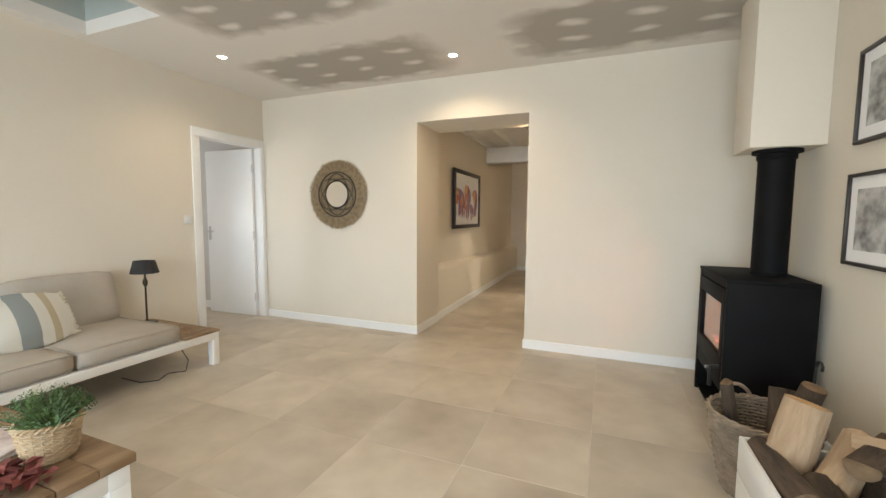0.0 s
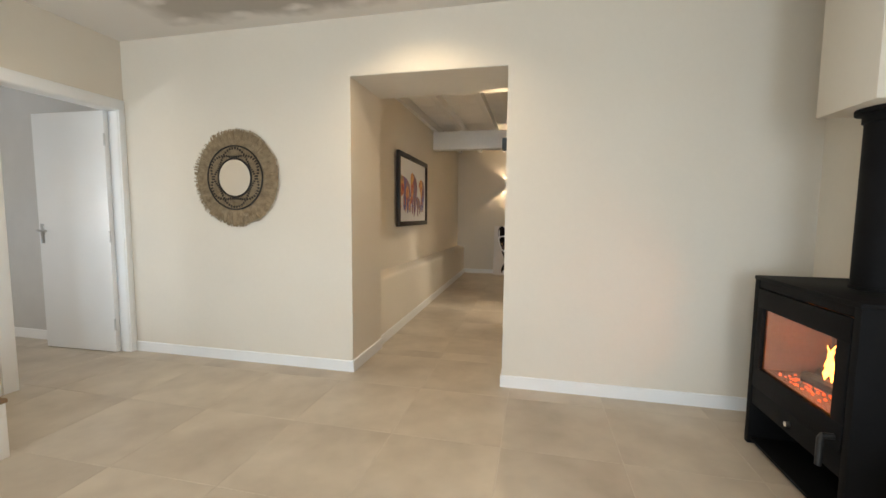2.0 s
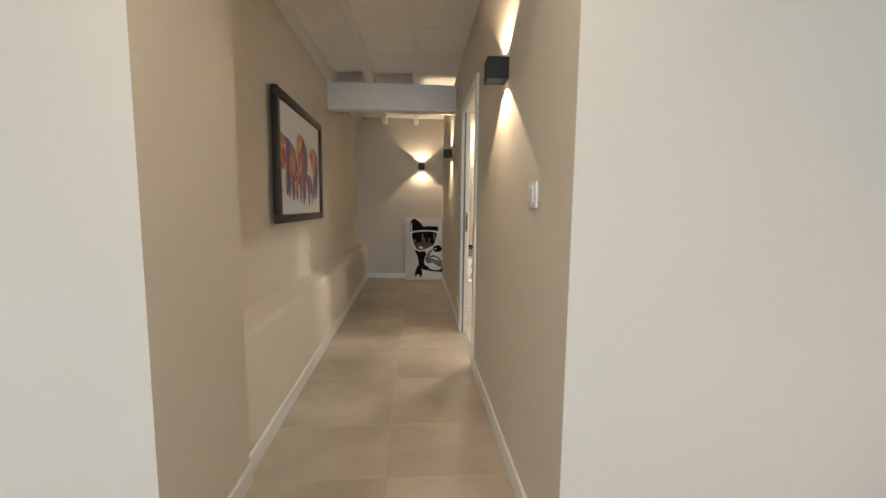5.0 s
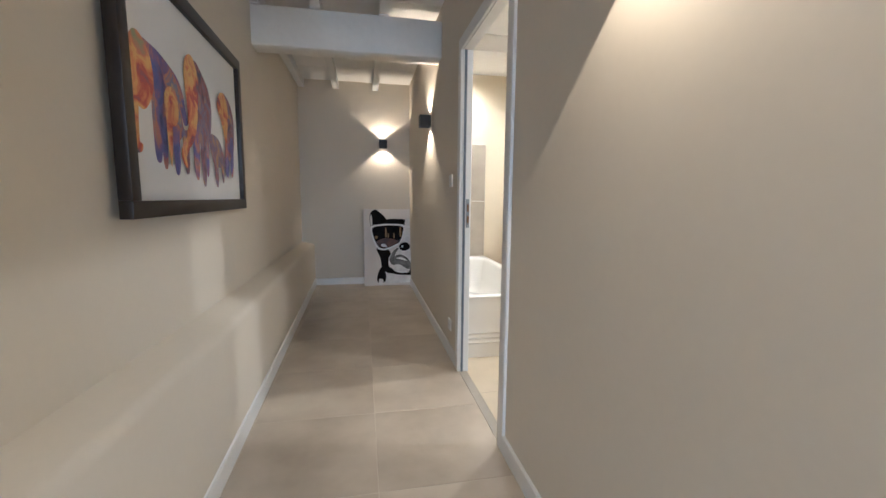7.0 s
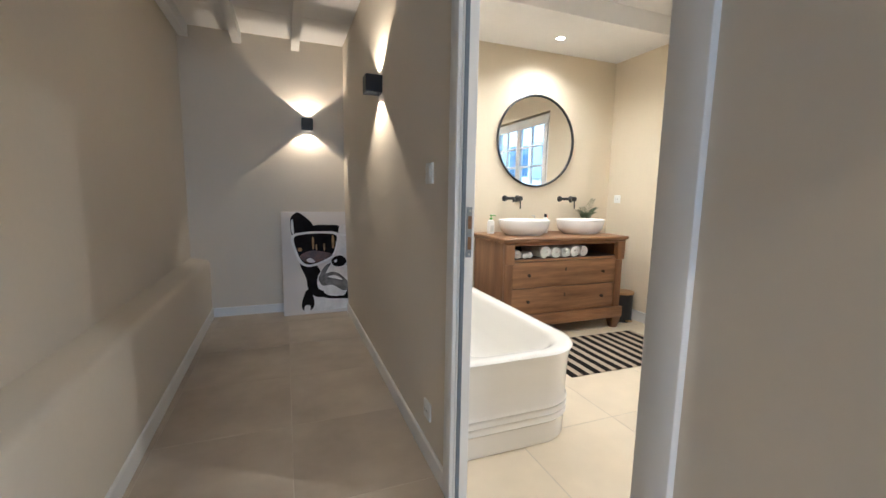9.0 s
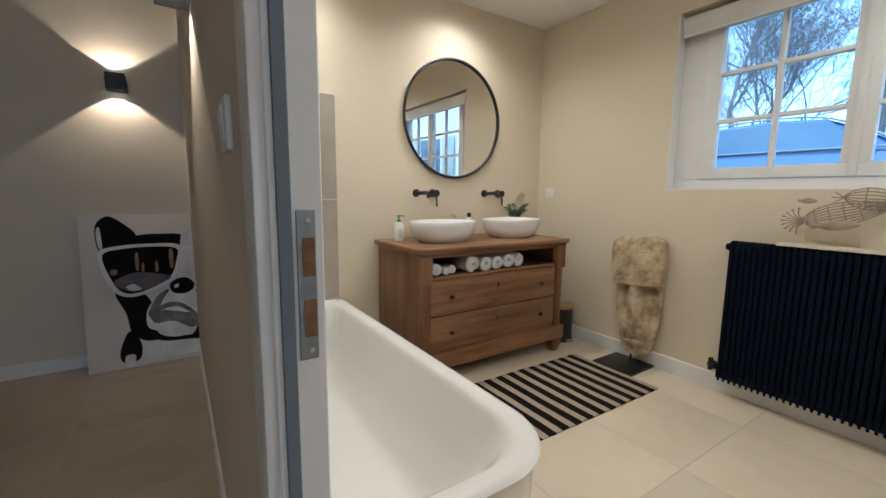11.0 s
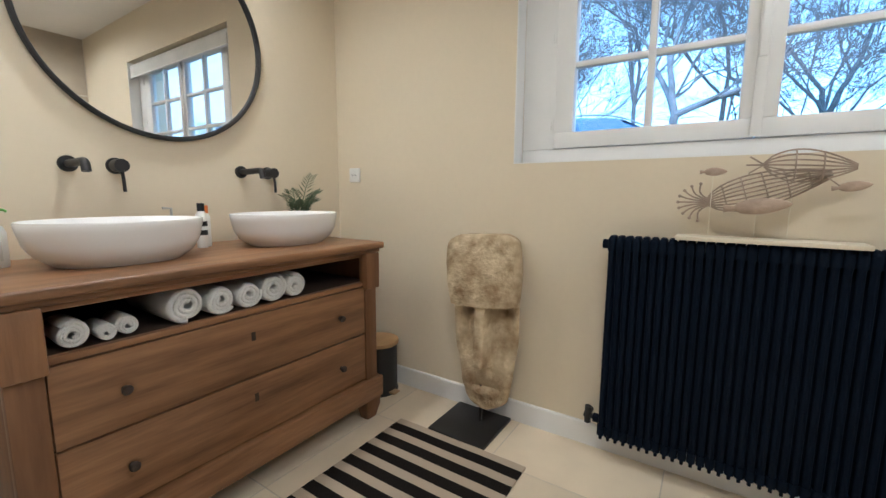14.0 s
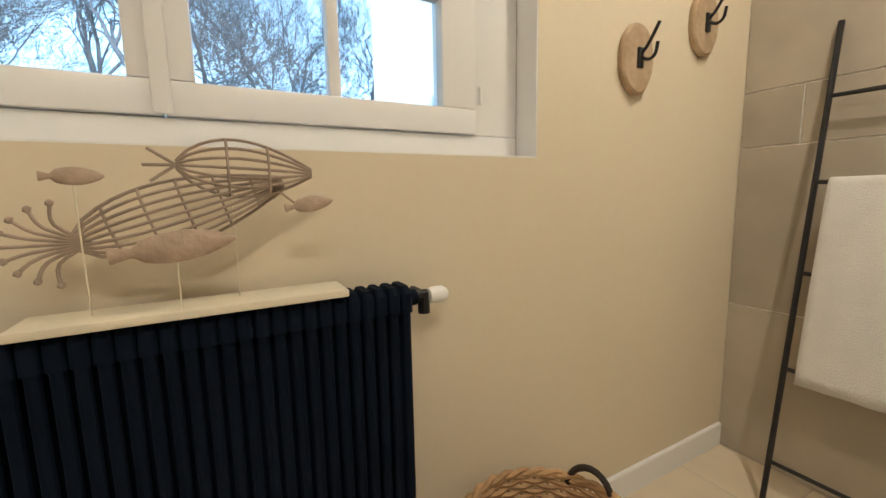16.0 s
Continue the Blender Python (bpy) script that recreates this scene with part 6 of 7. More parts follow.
# pedal bin
pb = thing("pedal_bin", "small black pedal bin with a bamboo lid", "bin", (1.80, 8.16, 0))
bm = bmesh.new()
lathe(bm, [(0.0001, 0), (0.100, 0), (0.103, 0.012), (0.097, 0.018), (0.097, 0.265), (0.0001, 0.265)], 32)
part("body", bm, BLACK, pb)
bm = bmesh.new()
lathe(bm, [(0.105, 0.266), (0.107, 0.272), (0.105, 0.286), (0.0001, 0.290)], 32)
part("lid", bm, LIDWOOD, pb, "bamboo lid")
bm = bmesh.new()
box(bm, -0.03, 0.02, -0.130, -0.085, 0.012, 0.022, bevel=0.004)
part("pedal", bm, LIDWOOD, pb)

# striped rug
RUG = stripes("black_beige_stripes", [(0.012, 0.010, 0.009), (0.44, 0.36, 0.27)], 0, [0.052, 0.042])
rug = thing("rug", "flat-woven rug with black and beige stripes", "rug", (1.065, 7.56, 0.001))
bm = bmesh.new()
box(bm, -0.56, 0.56, -0.312, 0.312, 0.0, 0.007)
bmesh.ops.subdivide_edges(bm, edges=[e for e in bm.edges if abs(e.verts[0].co.z - e.verts[1].co.z) < 0.001], cuts=24, use_grid_fill=True)
for v in bm.verts:
    e = noise.noise(v.co * 5)
    v.co.y += 0.004 * noise.noise(Vector((v.co.x * 14, 3, 0))) * (abs(v.co.y) / 0.31) - 0.012 * v.co.x
    v.co.x += 0.006 * noise.noise(Vector((v.co.y * 9, 7, 0)))
    if v.co.z > 0.003:
        v.co.z += 0.003 * e
rg = part("weave", bm, RUG, rug, smooth=60)

# carved mask on its stand
ms = thing("mask_stand", "black square steel stand for a carved mask", "stand", (1.765, 7.57, 0))
bm = bmesh.new()
box(bm, -0.14, 0.14, -0.14, 0.14, 0.0, 0.016, bevel=0.002)
part("base_plate", bm, BLACK, ms)
bm = bmesh.new()
tube(bm, [(0.04, -0.03, 0.016), (0.04, -0.03, 0.60)], 0.007, 8)
part("rod", bm, BLACK, ms)
bm = bmesh.new()
NU, NV = 44, 84
grid = []
for j in range(NV + 1):
    v = j / NV
    z = 0.80 * v
    if v > 0.60:
        w = 0.176 - 0.02 * ((v - 0.8) / 0.2) ** 2 - (0.05 * ((v - 0.95) / 0.05) ** 2 if v > 0.95 else 0)
    else:
        w = 0.078 + 0.078 * min(1, v / 0.45) ** 0.6 - (0.05 * (1 - v / 0.05) ** 2 if v < 0.05 else 0)
    row = []
    for i in range(NU + 1):
        u = -1 + 2 * i / NU
        y = w * math.sin(u * math.pi / 2)
        dome = math.cos(u * math.pi / 2) ** 0.75
        if v > 0.60:
            d = 0.070 + 0.066 * dome * (1 - 0.35 * max(0, (v - 0.85) / 0.15) ** 2)
        else:
            d = 0.036 + 0.036 * dome
            nose = math.exp(-(u / 0.16) ** 6) * min(1, max(0, (v - 0.255) / 0.02)) * (1.15 - v)
            d += 0.095 * nose
            d -= 0.030 * math.exp(-((abs(u) - 0.40) / 0.17) ** 2) * math.exp(-((v - 0.46) / 0.16) ** 4)
            d -= 0.018 * math.exp(-(u / 0.35) ** 2) * math.exp(-((v - 0.13) / 0.012) ** 2)
            d += 0.012 * math.exp(-(u / 0.45) ** 2) * math.exp(-((v - 0.10) / 0.03) ** 2)
            for s in (-0.38, 0.30):
                d -= 0.06 * math.exp(-((u - s) / 0.07) ** 2) * math.exp(-((v - 0.565) / 0.017) ** 2)
        d += 0.008 * noise.noise(Vector((y * 12, z * 12, 1))) + 0.004 * noise.noise(Vector((y * 40, z * 40, 2)))
        row.append(bm.verts.new((-d, y + 0.004 * noise.noise(Vector((0, z * 9, u))), z)))
    grid.append(row)
for a, b in zip(grid, grid[1:]):
    for k in range(NU):
        bm.faces.new((a[k], a[k + 1], b[k + 1], b[k]))
back = [[bm.verts.new((0.012, grid[j][i].co.y * 0.9, grid[j][i].co.z)) for i in (0, NU)] for j in range(NV + 1)]
for j in range(NV):
    bm.faces.new((grid[j][0], grid[j + 1][0], back[j + 1][0], back[j][0]))
    bm.faces.new((grid[j][NU], back[j][1], back[j + 1][1], grid[j + 1][NU]))
    bm.faces.new((back[j][0], back[j + 1][0], back[j + 1][1], back[j][1]))
bm.faces.new(grid[NV] + [back[NV][1], back[NV][0]])
bm.faces.new(grid[0][::-1] + [back[0][0], back[0][1]])
mk = tagged(new("carved_mask", mesh("carved_mask", bm, MASKWOOD, 50)), "tall weathered carved wooden mask on a black stand", "sculpture")
mk.matrix_basis = pose(1.86, 7.52, 0.085, 0, 2.0, 6) @ pose(0, 0, 0, -2.5, 0, 0)

# radiator
rd = thing("radiator", "black cast column radiator on the outer wall", "radiator", (1.865, 6.60, 0))
RY0, RY1, RZ0, RZ1 = -0.410, 0.43, 0.105, 0.910
NC = 30
bm = bmesh.new()
pw = (RY1 - RY0) / NC
for x in (-0.034, 0.022):
    tube(bm, [(x, 0, RZ0 + 0.03), (x, 0, RZ1 - 0.03)], 0.0105, 8)
loft(bm, [round_rect(-0.047, 0.036, -pw / 2 + 0.0004, pw / 2 - 0.0004, z, 0.011, 3) if z not in (RZ1,) else round_rect(-0.035, 0.024, -pw / 2 + 0.006, pw / 2 - 0.006, z, 0.008, 3) for z in (RZ1 - 0.055, RZ1 - 0.014, RZ1)])
loft(bm, [round_rect(-0.047, 0.036, -pw / 2 + 0.0004, pw / 2 - 0.0004, z, 0.011, 3) for z in (RZ0 + 0.012, RZ0 + 0.05)])
tube(bm, [(-0.034, 0, RZ0 - 0.006), (-0.034, 0, RZ0 + 0.02)], 0.006, 6)
cm = mesh("column", bm, RAD, 40)
for k in range(NC):
    piece("column", cm, rd, Matrix.Translation((0, RY0 + (k + 0.5) * pw, 0)))
bm = bmesh.new()
box(bm, -0.010, 0.006, RY0 + 0.005, RY1 - 0.005, RZ0 + 0.05, RZ1 - 0.05)
part("inner_plate", bm, RAD, rd)
for y, z in ((RY1, 0.876), (RY1, 0.165), (RY0, 0.876), (RY0, 0.165)):
    s = 1 if y > 0 else -1
    bm = bmesh.new()
    tube(bm, [(0, y, z), (0, y + s * 0.022, z)], 0.018, 12)
    part("plug", bm, RAD, rd, at=Matrix.Translation((-0.005, 0, 0)))
bm = bmesh.new()
tube(bm, [(0, RY1 + 0.02, 0.165), (0, RY1 + 0.06, 0.165)], 0.011, 10)
tube(bm, [(0, RY1 + 0.045, 0.135), (0, RY1 + 0.045, 0.205)], 0.013, 10)
tube(bm, [(0, RY1 + 0.045, 0.165), (0.06, RY1 + 0.045, 0.165)], 0.010, 10)
part("return_valve", bm, BLACK, rd, "black return valve")
bm = bmesh.new()
tube(bm, [(0, RY0 - 0.02, 0.876), (0, RY0 - 0.055, 0.876)], 0.013, 10)
tube(bm, [(0, RY0 - 0.045, 0.876), (0.06, RY0 - 0.045, 0.876)], 0.010, 10)
tube(bm, [(0, RY0 - 0.045, 0.835), (0, RY0 - 0.045, 0.885)], 0.014, 10)
part("supply_valve", bm, BLACK, rd, "black supply valve")
bm = bmesh.new()
lathe(bm, [(0.0001, 0), (0.016, 0), (0.019, 0.008), (0.019, 0.034), (0.013, 0.044), (0.0001, 0.046)], 20)
part("thermostat_head", bm, PLASTIC, rd, "white thermostat head", at=pose(-0.012, RY0 - 0.052, 0.876, 90, -20, 0))
for y in (-0.3, 0.3):
    bm = bmesh.new()
    box(bm, 0.02, 0.0648, y - 0.012, y + 0.012, RZ1 - 0.09, RZ1 - 0.07)
    part("wall_bracket", bm, BLACK, rd)

# fish sculpture on the radiator
fs = thing("fish_sculpture", "wire and driftwood fish sculpture on a cream base", "sculpture", (1.855, 6.565, 0.9105))
bm = bmesh.new()
box(bm, -0.048, 0.05, -0.235, 0.247, 0, 0.014, bevel=0.002)
part("base", bm, CREAM, fs, "cream-painted wooden base")


def fish_profile(t):
    """Half height of the wire fish's body along its length."""
    return 0.010 + 0.044 * math.sin(math.pi * min(1, t) ** 0.75) ** 0.9


ax0, ax1 = Vector((0, 0.165, 0.128)), Vector((0, -0.135, 0.217))
d = (ax1 - ax0)
up = Vector((0, d.z, -d.y)).normalized() * -1
if up.z < 0:
    up = -up
for k in range(9):
    q = -1 + 2 * k / 8
    bm = bmesh.new()
    pts = []
    for j in range(15):
        t = j / 14
        hh = fish_profile(t)
        bow = 0.022 * math.sin(math.pi * t) * math.sqrt(max(0, 1 - q * q))
        pts.append(ax0 + d * t + up * hh * q + Vector((-bow - 0.004, 0, 0)))
    tube(bm, pts, 0.0028, 6)
    part("body_wire", bm, WIRE, fs)
for t in (0.16, 0.33, 0.5, 0.67, 0.84):
    bm = bmesh.new()
    hh = fish_profile(t)
    pts = []
    for j in range(11):
        q = -1 + 2 * j / 10
        pts.append(ax0 + d * t + up * hh * q + Vector((-0.022 * math.sin(math.pi * t) * math.sqrt(max(0, 1 - q * q)) - 0.003, 0, 0)))
    tube(bm, pts, 0.0024, 6)
    part("rib_wire", bm, WIRE, fs)
for k in range(9):
    a = radians(-75 + 150 * k / 8)
    bm = bmesh.new()
    dirv = Vector((0, math.cos(a), math.sin(a) * 0.75))
    p1 = ax0 + dirv * 0.085
    p1.z = max(p1.z, 0.06)
    tube(bm, smooth_path([ax0 - Vector((0, 0.02, 0)), ax0 + dirv * 0.04 + Vector((0, 0.01, 0)), p1], 4), 0.0028, 6)
    bmesh.ops.create_icosphere(bm, subdivisions=1, radius=0.006, matrix=Matrix.Translation(p1))
    part("tail_wire", bm, WIRE, fs)
# a second, smaller wire fish above it
bx0, bx1 = Vector((-0.012, 0.025, 0.246)), Vector((-0.012, -0.185, 0.234))
for k in range(7):
    q = -1 + 2 * k / 6
    bm = bmesh.new()
    pts = []
    for j in range(13):
        t = j / 12
        hh = 0.006 + 0.042 * math.sin(math.pi * t ** 0.8) ** 0.9
        pts.append(bx0.lerp(bx1, t) + Vector((-0.018 * math.sin(math.pi * t) * math.sqrt(max(0, 1 - q * q)), 0, hh * q)))
    tube(bm, pts, 0.0026, 6)
    part("body_wire", bm, WIRE, fs)
for t in (0.35, 0.65):
    bm = bmesh.new()
    hh = 0.006 + 0.042 * math.sin(math.pi * t ** 0.8) ** 0.9
    tube(bm, [bx0.lerp(bx1, t) + Vector((-0.018 * math.sin(math.pi * t) * math.sqrt(max(0, 1 - (q / 4) ** 2)) - 0.002, 0, hh * q / 4)) for q in range(-4, 5)], 0.0022, 6)
    part("rib_wire", bm, WIRE, fs)
for a in (-35, 0, 35):
    bm = bmesh.new()
    e = bx0 + Vector((0, 0.045 * math.cos(radians(a)), 0.045 * math.sin(radians(a))))
    tube(bm, [bx0, e], 0.0026, 6)
    part("tail_wire", bm, WIRE, fs)


def wood_fish(y, z, ln, h, x=-0.03, tilt=0, rod=True):
    bm = bmesh.new()
    rings = []
    for j in range(13):
        t = j / 12
        r = h * (0.12 + 0.88 * math.sin(math.pi * min(1, t * 1.05)) ** 0.8) if t < 0.82 else h * (0.25 + 1.6 * (t - 0.82))
        rings.append([Vector((0.4 * r * math.cos(a), ln * (t - 0.5), r * math.sin(a))) for a in (2 * math.pi * k / 10 for k in range(10))])
    loft(bm, rings)
    part("wooden_fish", bm, DRIFT, fs, "small driftwood fish", at=pose(x, y, z, tilt, 0, 0), smooth=60)
    if rod:
        bm = bmesh.new()
        tube(bm, [(x, y, 0.017), (x, y, z)], 0.0013, 6)
        part("rod", bm, CREAM, fs, "thin cream rod")


wood_fish(0.035, 0.118, 0.17, 0.026, -0.045, -6)
wood_fish(0.155, 0.228, 0.075, 0.014, -0.01, 0)
wood_fish(-0.175, 0.178, 0.085, 0.015, -0.03, -8, False)
bm = bmesh.new()
tube(bm, [(-0.03, -0.15, 0.180), (-0.012, -0.12, 0.208)], 0.002, 6)
part("rod", bm, WIRE, fs)
bm = bmesh.new()
tube(bm, [(0, -0.05, 0.017), (0, -0.05, 0.20)], 0.0013, 6)
part("rod", bm, CREAM, fs)

# laundry basket
basket("laundry_basket", "round honey-coloured wicker laundry basket with dark handles", (1.665, 5.93, 0), 0.17, 0.215, 0.315, HONEY_WICKER, 22, 36, 144, handles=(290, 110), hr=0.06, hmat=material("dark_leather", (0.025, 0.016, 0.012), 0.6))

# wooden coat hooks
for y, z in ((5.375, 1.50), (5.03, 1.66)):
    hk = thing("coat_hook", "black iron hook on an oval slice of wood", "coat hook", (BE, y, z), -90, group="coat hooks")
    bm = bmesh.new()
    rings = []
    for yy, s in ((0, 0.95), (-0.006, 1.0), (-0.018, 1.0), (-0.024, 0.93)):
        rings.append([Vector((0.072 * s * math.cos(a) * (1 + 0.05 * noise.noise(Vector((math.cos(a), math.sin(a), y)))), yy, 0.105 * s * math.sin(a) * (1 + 0.05 * noise.noise(Vector((math.cos(a) * 2, math.sin(a), z)))))) for a in (2 * math.pi * k / 36 for k in range(36))])
    loft(bm, rings)
    part("wood_slice", bm, PLATE_WOOD, hk)
    bm = bmesh.new()
    box(bm, -0.012, 0.012, -0.032, -0.022, -0.03, 0.03, bevel=0.003)
    part("hook_plate", bm, BLACK, hk)
    for pts in ([(0, -0.03, 0.0), (0, -0.055, -0.012), (0, -0.075, -0.002), (0, -0.082, 0.03)], [(0, -0.03, 0.012), (0, -0.05, 0.03), (0, -0.085, 0.085)]):
        bm = bmesh.new()
        tube(bm, smooth_path(pts, 4), 0.005, 8)
        part("prong", bm, BLACK, hk)

# towel ladder
ld = thing("towel_ladder", "black metal towel ladder leaning on the tiled wall", "ladder", (1.42, 4.95, 0))
foot, top = Vector((0, 0.01, 0)), Vector((0, -0.225, 1.63))
for x in (-0.23, 0.235):
    bm = bmesh.new()
    tube(bm, [foot + Vector((x, 0, 0.008)), top + Vector((x, 0, 0))], 0.009, 10)
    part("rail", bm, BLACK, ld)
for u in (0.10, 0.30, 0.50, 0.685, 0.855):
    bm = bmesh.new()
    c = foot.lerp(top, u)
    tube(bm, [c + Vector((-0.23, 0, 0)), c + Vector((0.235, 0, 0))], 0.007, 10)
    part("rung", bm, BLACK, ld)
c = foot.lerp(top, 0.685)
tw = thing("hanging_towel", "white bath towel folded over the ladder", "towel", tuple(Vector((1.405, 4.95, 0)) + c))
bm = bmesh.new()
prof = [(0.022, -0.66), (0.026, -0.45), (0.024, -0.2), (0.02, -0.03), (0.014, 0.004), (0.0, 0.012), (-0.014, 0.004), (-0.018, -0.03), (-0.012, -0.2), (0.01, -0.45)]
rows = []
pts = smooth_path([(0, a, b) for a, b in prof], 4)
for q in pts:
    rows.append([bm.verts.new((-0.21 + 0.42 * i / 24, q.y - 0.143 * q.z + 0.008 * noise.noise(Vector((i * 0.35, q.z * 3, 1))) * min(1, abs(q.z) * 4), q.z + 0.004 * noise.noise(Vector((i * 0.3, 0, q.y * 20))))) for i in range(25)])
for a, b in zip(rows, rows[1:]):
    for k in range(24):
        bm.faces.new((a[k], a[k + 1], b[k + 1], b[k]))
ob = part("cloth", bm, TOWEL, tw, smooth=70)
md = ob.modifiers.new("thickness", "SOLIDIFY")
md.thickness, md.offset = 0.008, 0

# ---- outside ----
GZ = 0.85
GROUND = material("winter_lawn_and_gravel", (0.10, 0.10, 0.06), 0.95, vary=0.3, scale=0.5, fine=8, bump=0.5, bscale=30)
solid("ground", [(2.33, 400, -400, 400, GZ - 0.4, GZ), (-400, -7.0, -400, 400, GZ - 0.4, GZ), (-7.0, 2.33, 9.8, 400, GZ - 0.4, GZ), (-7.0, 2.33, -400, -4.5, GZ - 0.4, GZ)], GROUND, "pale winter ground around the house")
# pale bluish bark: the haze over the trees is mixed into its colour
TREEBARK = material("hazy_tree_bark", (0.21, 0.225, 0.25), 0.95, vary=0.3, scale=4, fine=30, bump=0.6, bscale=20)


def bare_tree(at, h, r, seed, spread=0.75, levels=7, forks=(), label="bare leafless winter tree with a forking trunk"):
    t = thing("tree", label, "tree", at, group="bare garden trees")
    rnd = random.Random(seed)
    bt, bc = bmesh.new(), bmesh.new()

    def grow(p, d, ln, rad, lev):
        bm = bt if lev == 0 else bc
        n = 4 if lev < 4 else 2
        pts = [p]
        for i in range(n):
            d = (d + Vector((rnd.uniform(-1, 1), rnd.uniform(-1, 1), rnd.uniform(-0.6, 0.8))) * (0.12 if lev == 0 else 0.22)).normalized()
            pts.append(pts[-1] + d * ln / n)
        tube(bm, pts, rad, 8 if lev < 2 else (5 if lev < 4 else 3), False, rad * 0.68)
        if lev >= levels:
            return
        if lev == 0 and forks:
            for f in forks:
                grow(pts[-1], Vector(f).normalized(), ln * 0.72, rad * 0.62, 1)
            return
        kids = 4 if lev < 2 else rnd.choice((3, 3, 4))
        for k in range(kids):
            s = pts[-1] if k == 0 else pts[rnd.randint(1, len(pts) - 1)]
            dd = (d + Vector((rnd.uniform(-1, 1), rnd.uniform(-1, 1), rnd.uniform(-0.5, 0.7))) * spread).normalized()
            grow(s, dd, ln * rnd.uniform(0.62, 0.82), max(0.0048, rad * (0.47 if k else 0.62)), lev + 1)

    grow(Vector((0, 0, -0.1)), Vector((0.02, 0.05, 1)).normalized(), h, r, 0)
    part("trunk", bt, TREEBARK, t)
    part("crown", bc, TREEBARK, t, "bare twiggy crown")


bare_tree((13.0, 7.7, GZ), 2.45, 0.15, 21, 0.85, 7, ((0.1, 0.4, 0.9), (-0.1, -0.9, 0.42), (0.5, 0.1, 0.8)))
bare_tree((15.0, 12.2, GZ), 3.3, 0.11, 5)
bare_tree((16.0, 4.4, GZ), 3.4, 0.11, 9, 0.8, 6)
bare_tree((19.0, 9.5, GZ), 4.0, 0.12, 33)
bare_tree((14.5, 1.6, GZ), 3.1, 0.10, 14, 0.8, 6)

bare_tree((22.0, 14.0, GZ), 4.2, 0.13, 41)
bare_tree((21.0, 3.2, GZ), 4.2, 0.13, 43)
bare_tree((17.5, 6.6, GZ), 3.6, 0.11, 47, 0.8, 6)
bare_tree((20.0, 18.0, GZ), 2.8, 0.20, 51)

hd = thing("hedge", "low clipped evergreen hedge behind the parked car", "hedge", (12.0, 9.8, GZ))
bm = bmesh.new()
rnd = random.Random(77)
for k in range(3500):
    c = Vector((rnd.gauss(0, 0.45), rnd.uniform(-1.8, 3.0), abs(rnd.gauss(0.55, 0.45))))
    if c.z > 1.35 + 0.25 * math.sin(c.y * 2.3):
        continue
    a = Vector((rnd.uniform(-1, 1), rnd.uniform(-1, 1), rnd.uniform(-1, 1))).normalized() * 0.07
    b = a.orthogonal().normalized() * 0.035
    bm.faces.new([bm.verts.new(c + v) for v in (-a, b, a, -b)])
part("leaves", bm, LEAF, hd, smooth=0)

# parked car
car = thing("car", "dark blue parked estate car with silver window trim", "car", (7.9, 8.35, GZ))
# dark blue paint and glass, lightened: sky glare and reflection sit in the colour
CARP = material("glare_blue_car_paint", (0.09, 0.18, 0.34), 0.18, vary=0.05, spec=0.9)
CARG = material("sky_tinted_glass", (0.07, 0.14, 0.22), 0.05, vary=0.0, spec=1.0)
TYRE = material("tyre_rubber", (0.015, 0.015, 0.015), 0.9)


def car_ring(y, z0, z1, w0, w1):
    return [Vector((x, y, z)) for x, z in ((-w0, z0), (w0, z0), (w0, (z0 + z1) * 0.5), (w0 * 0.985, z1 - 0.12), (w1, z1), (-w1, z1), (-w0 * 0.985, z1 - 0.12), (-w0, (z0 + z1) * 0.5))]


bm = bmesh.new()
loft(bm, [car_ring(y, 0.22, z, w, w * 0.93) for y, z, w in ((-2.25, 0.62, 0.75), (-2.15, 0.74, 0.84), (-1.6, 0.86, 0.88), (-1.0, 0.95, 0.90), (1.2, 0.98, 0.90), (2.0, 0.95, 0.86), (2.2, 0.75, 0.80))])
body = part("body", bm, CARP, car, smooth=50)
bm = bmesh.new()
loft(bm, [[Vector((x, y, z)) for x, z in ((-w, 0.93), (w, 0.93), (w2, zt - 0.05), (w2 * 0.86, zt), (-w2 * 0.86, zt), (-w2, zt - 0.05))] for y, zt, w, w2 in ((-1.15, 0.96, 0.86, 0.80), (-0.75, 1.22, 0.86, 0.72), (-0.25, 1.44, 0.86, 0.66), (0.4, 1.50, 0.86, 0.65), (1.2, 1.46, 0.86, 0.66), (1.9, 1.28, 0.84, 0.68), (2.1, 0.98, 0.82, 0.74))])
part("roof", bm, CARP, car, smooth=50)
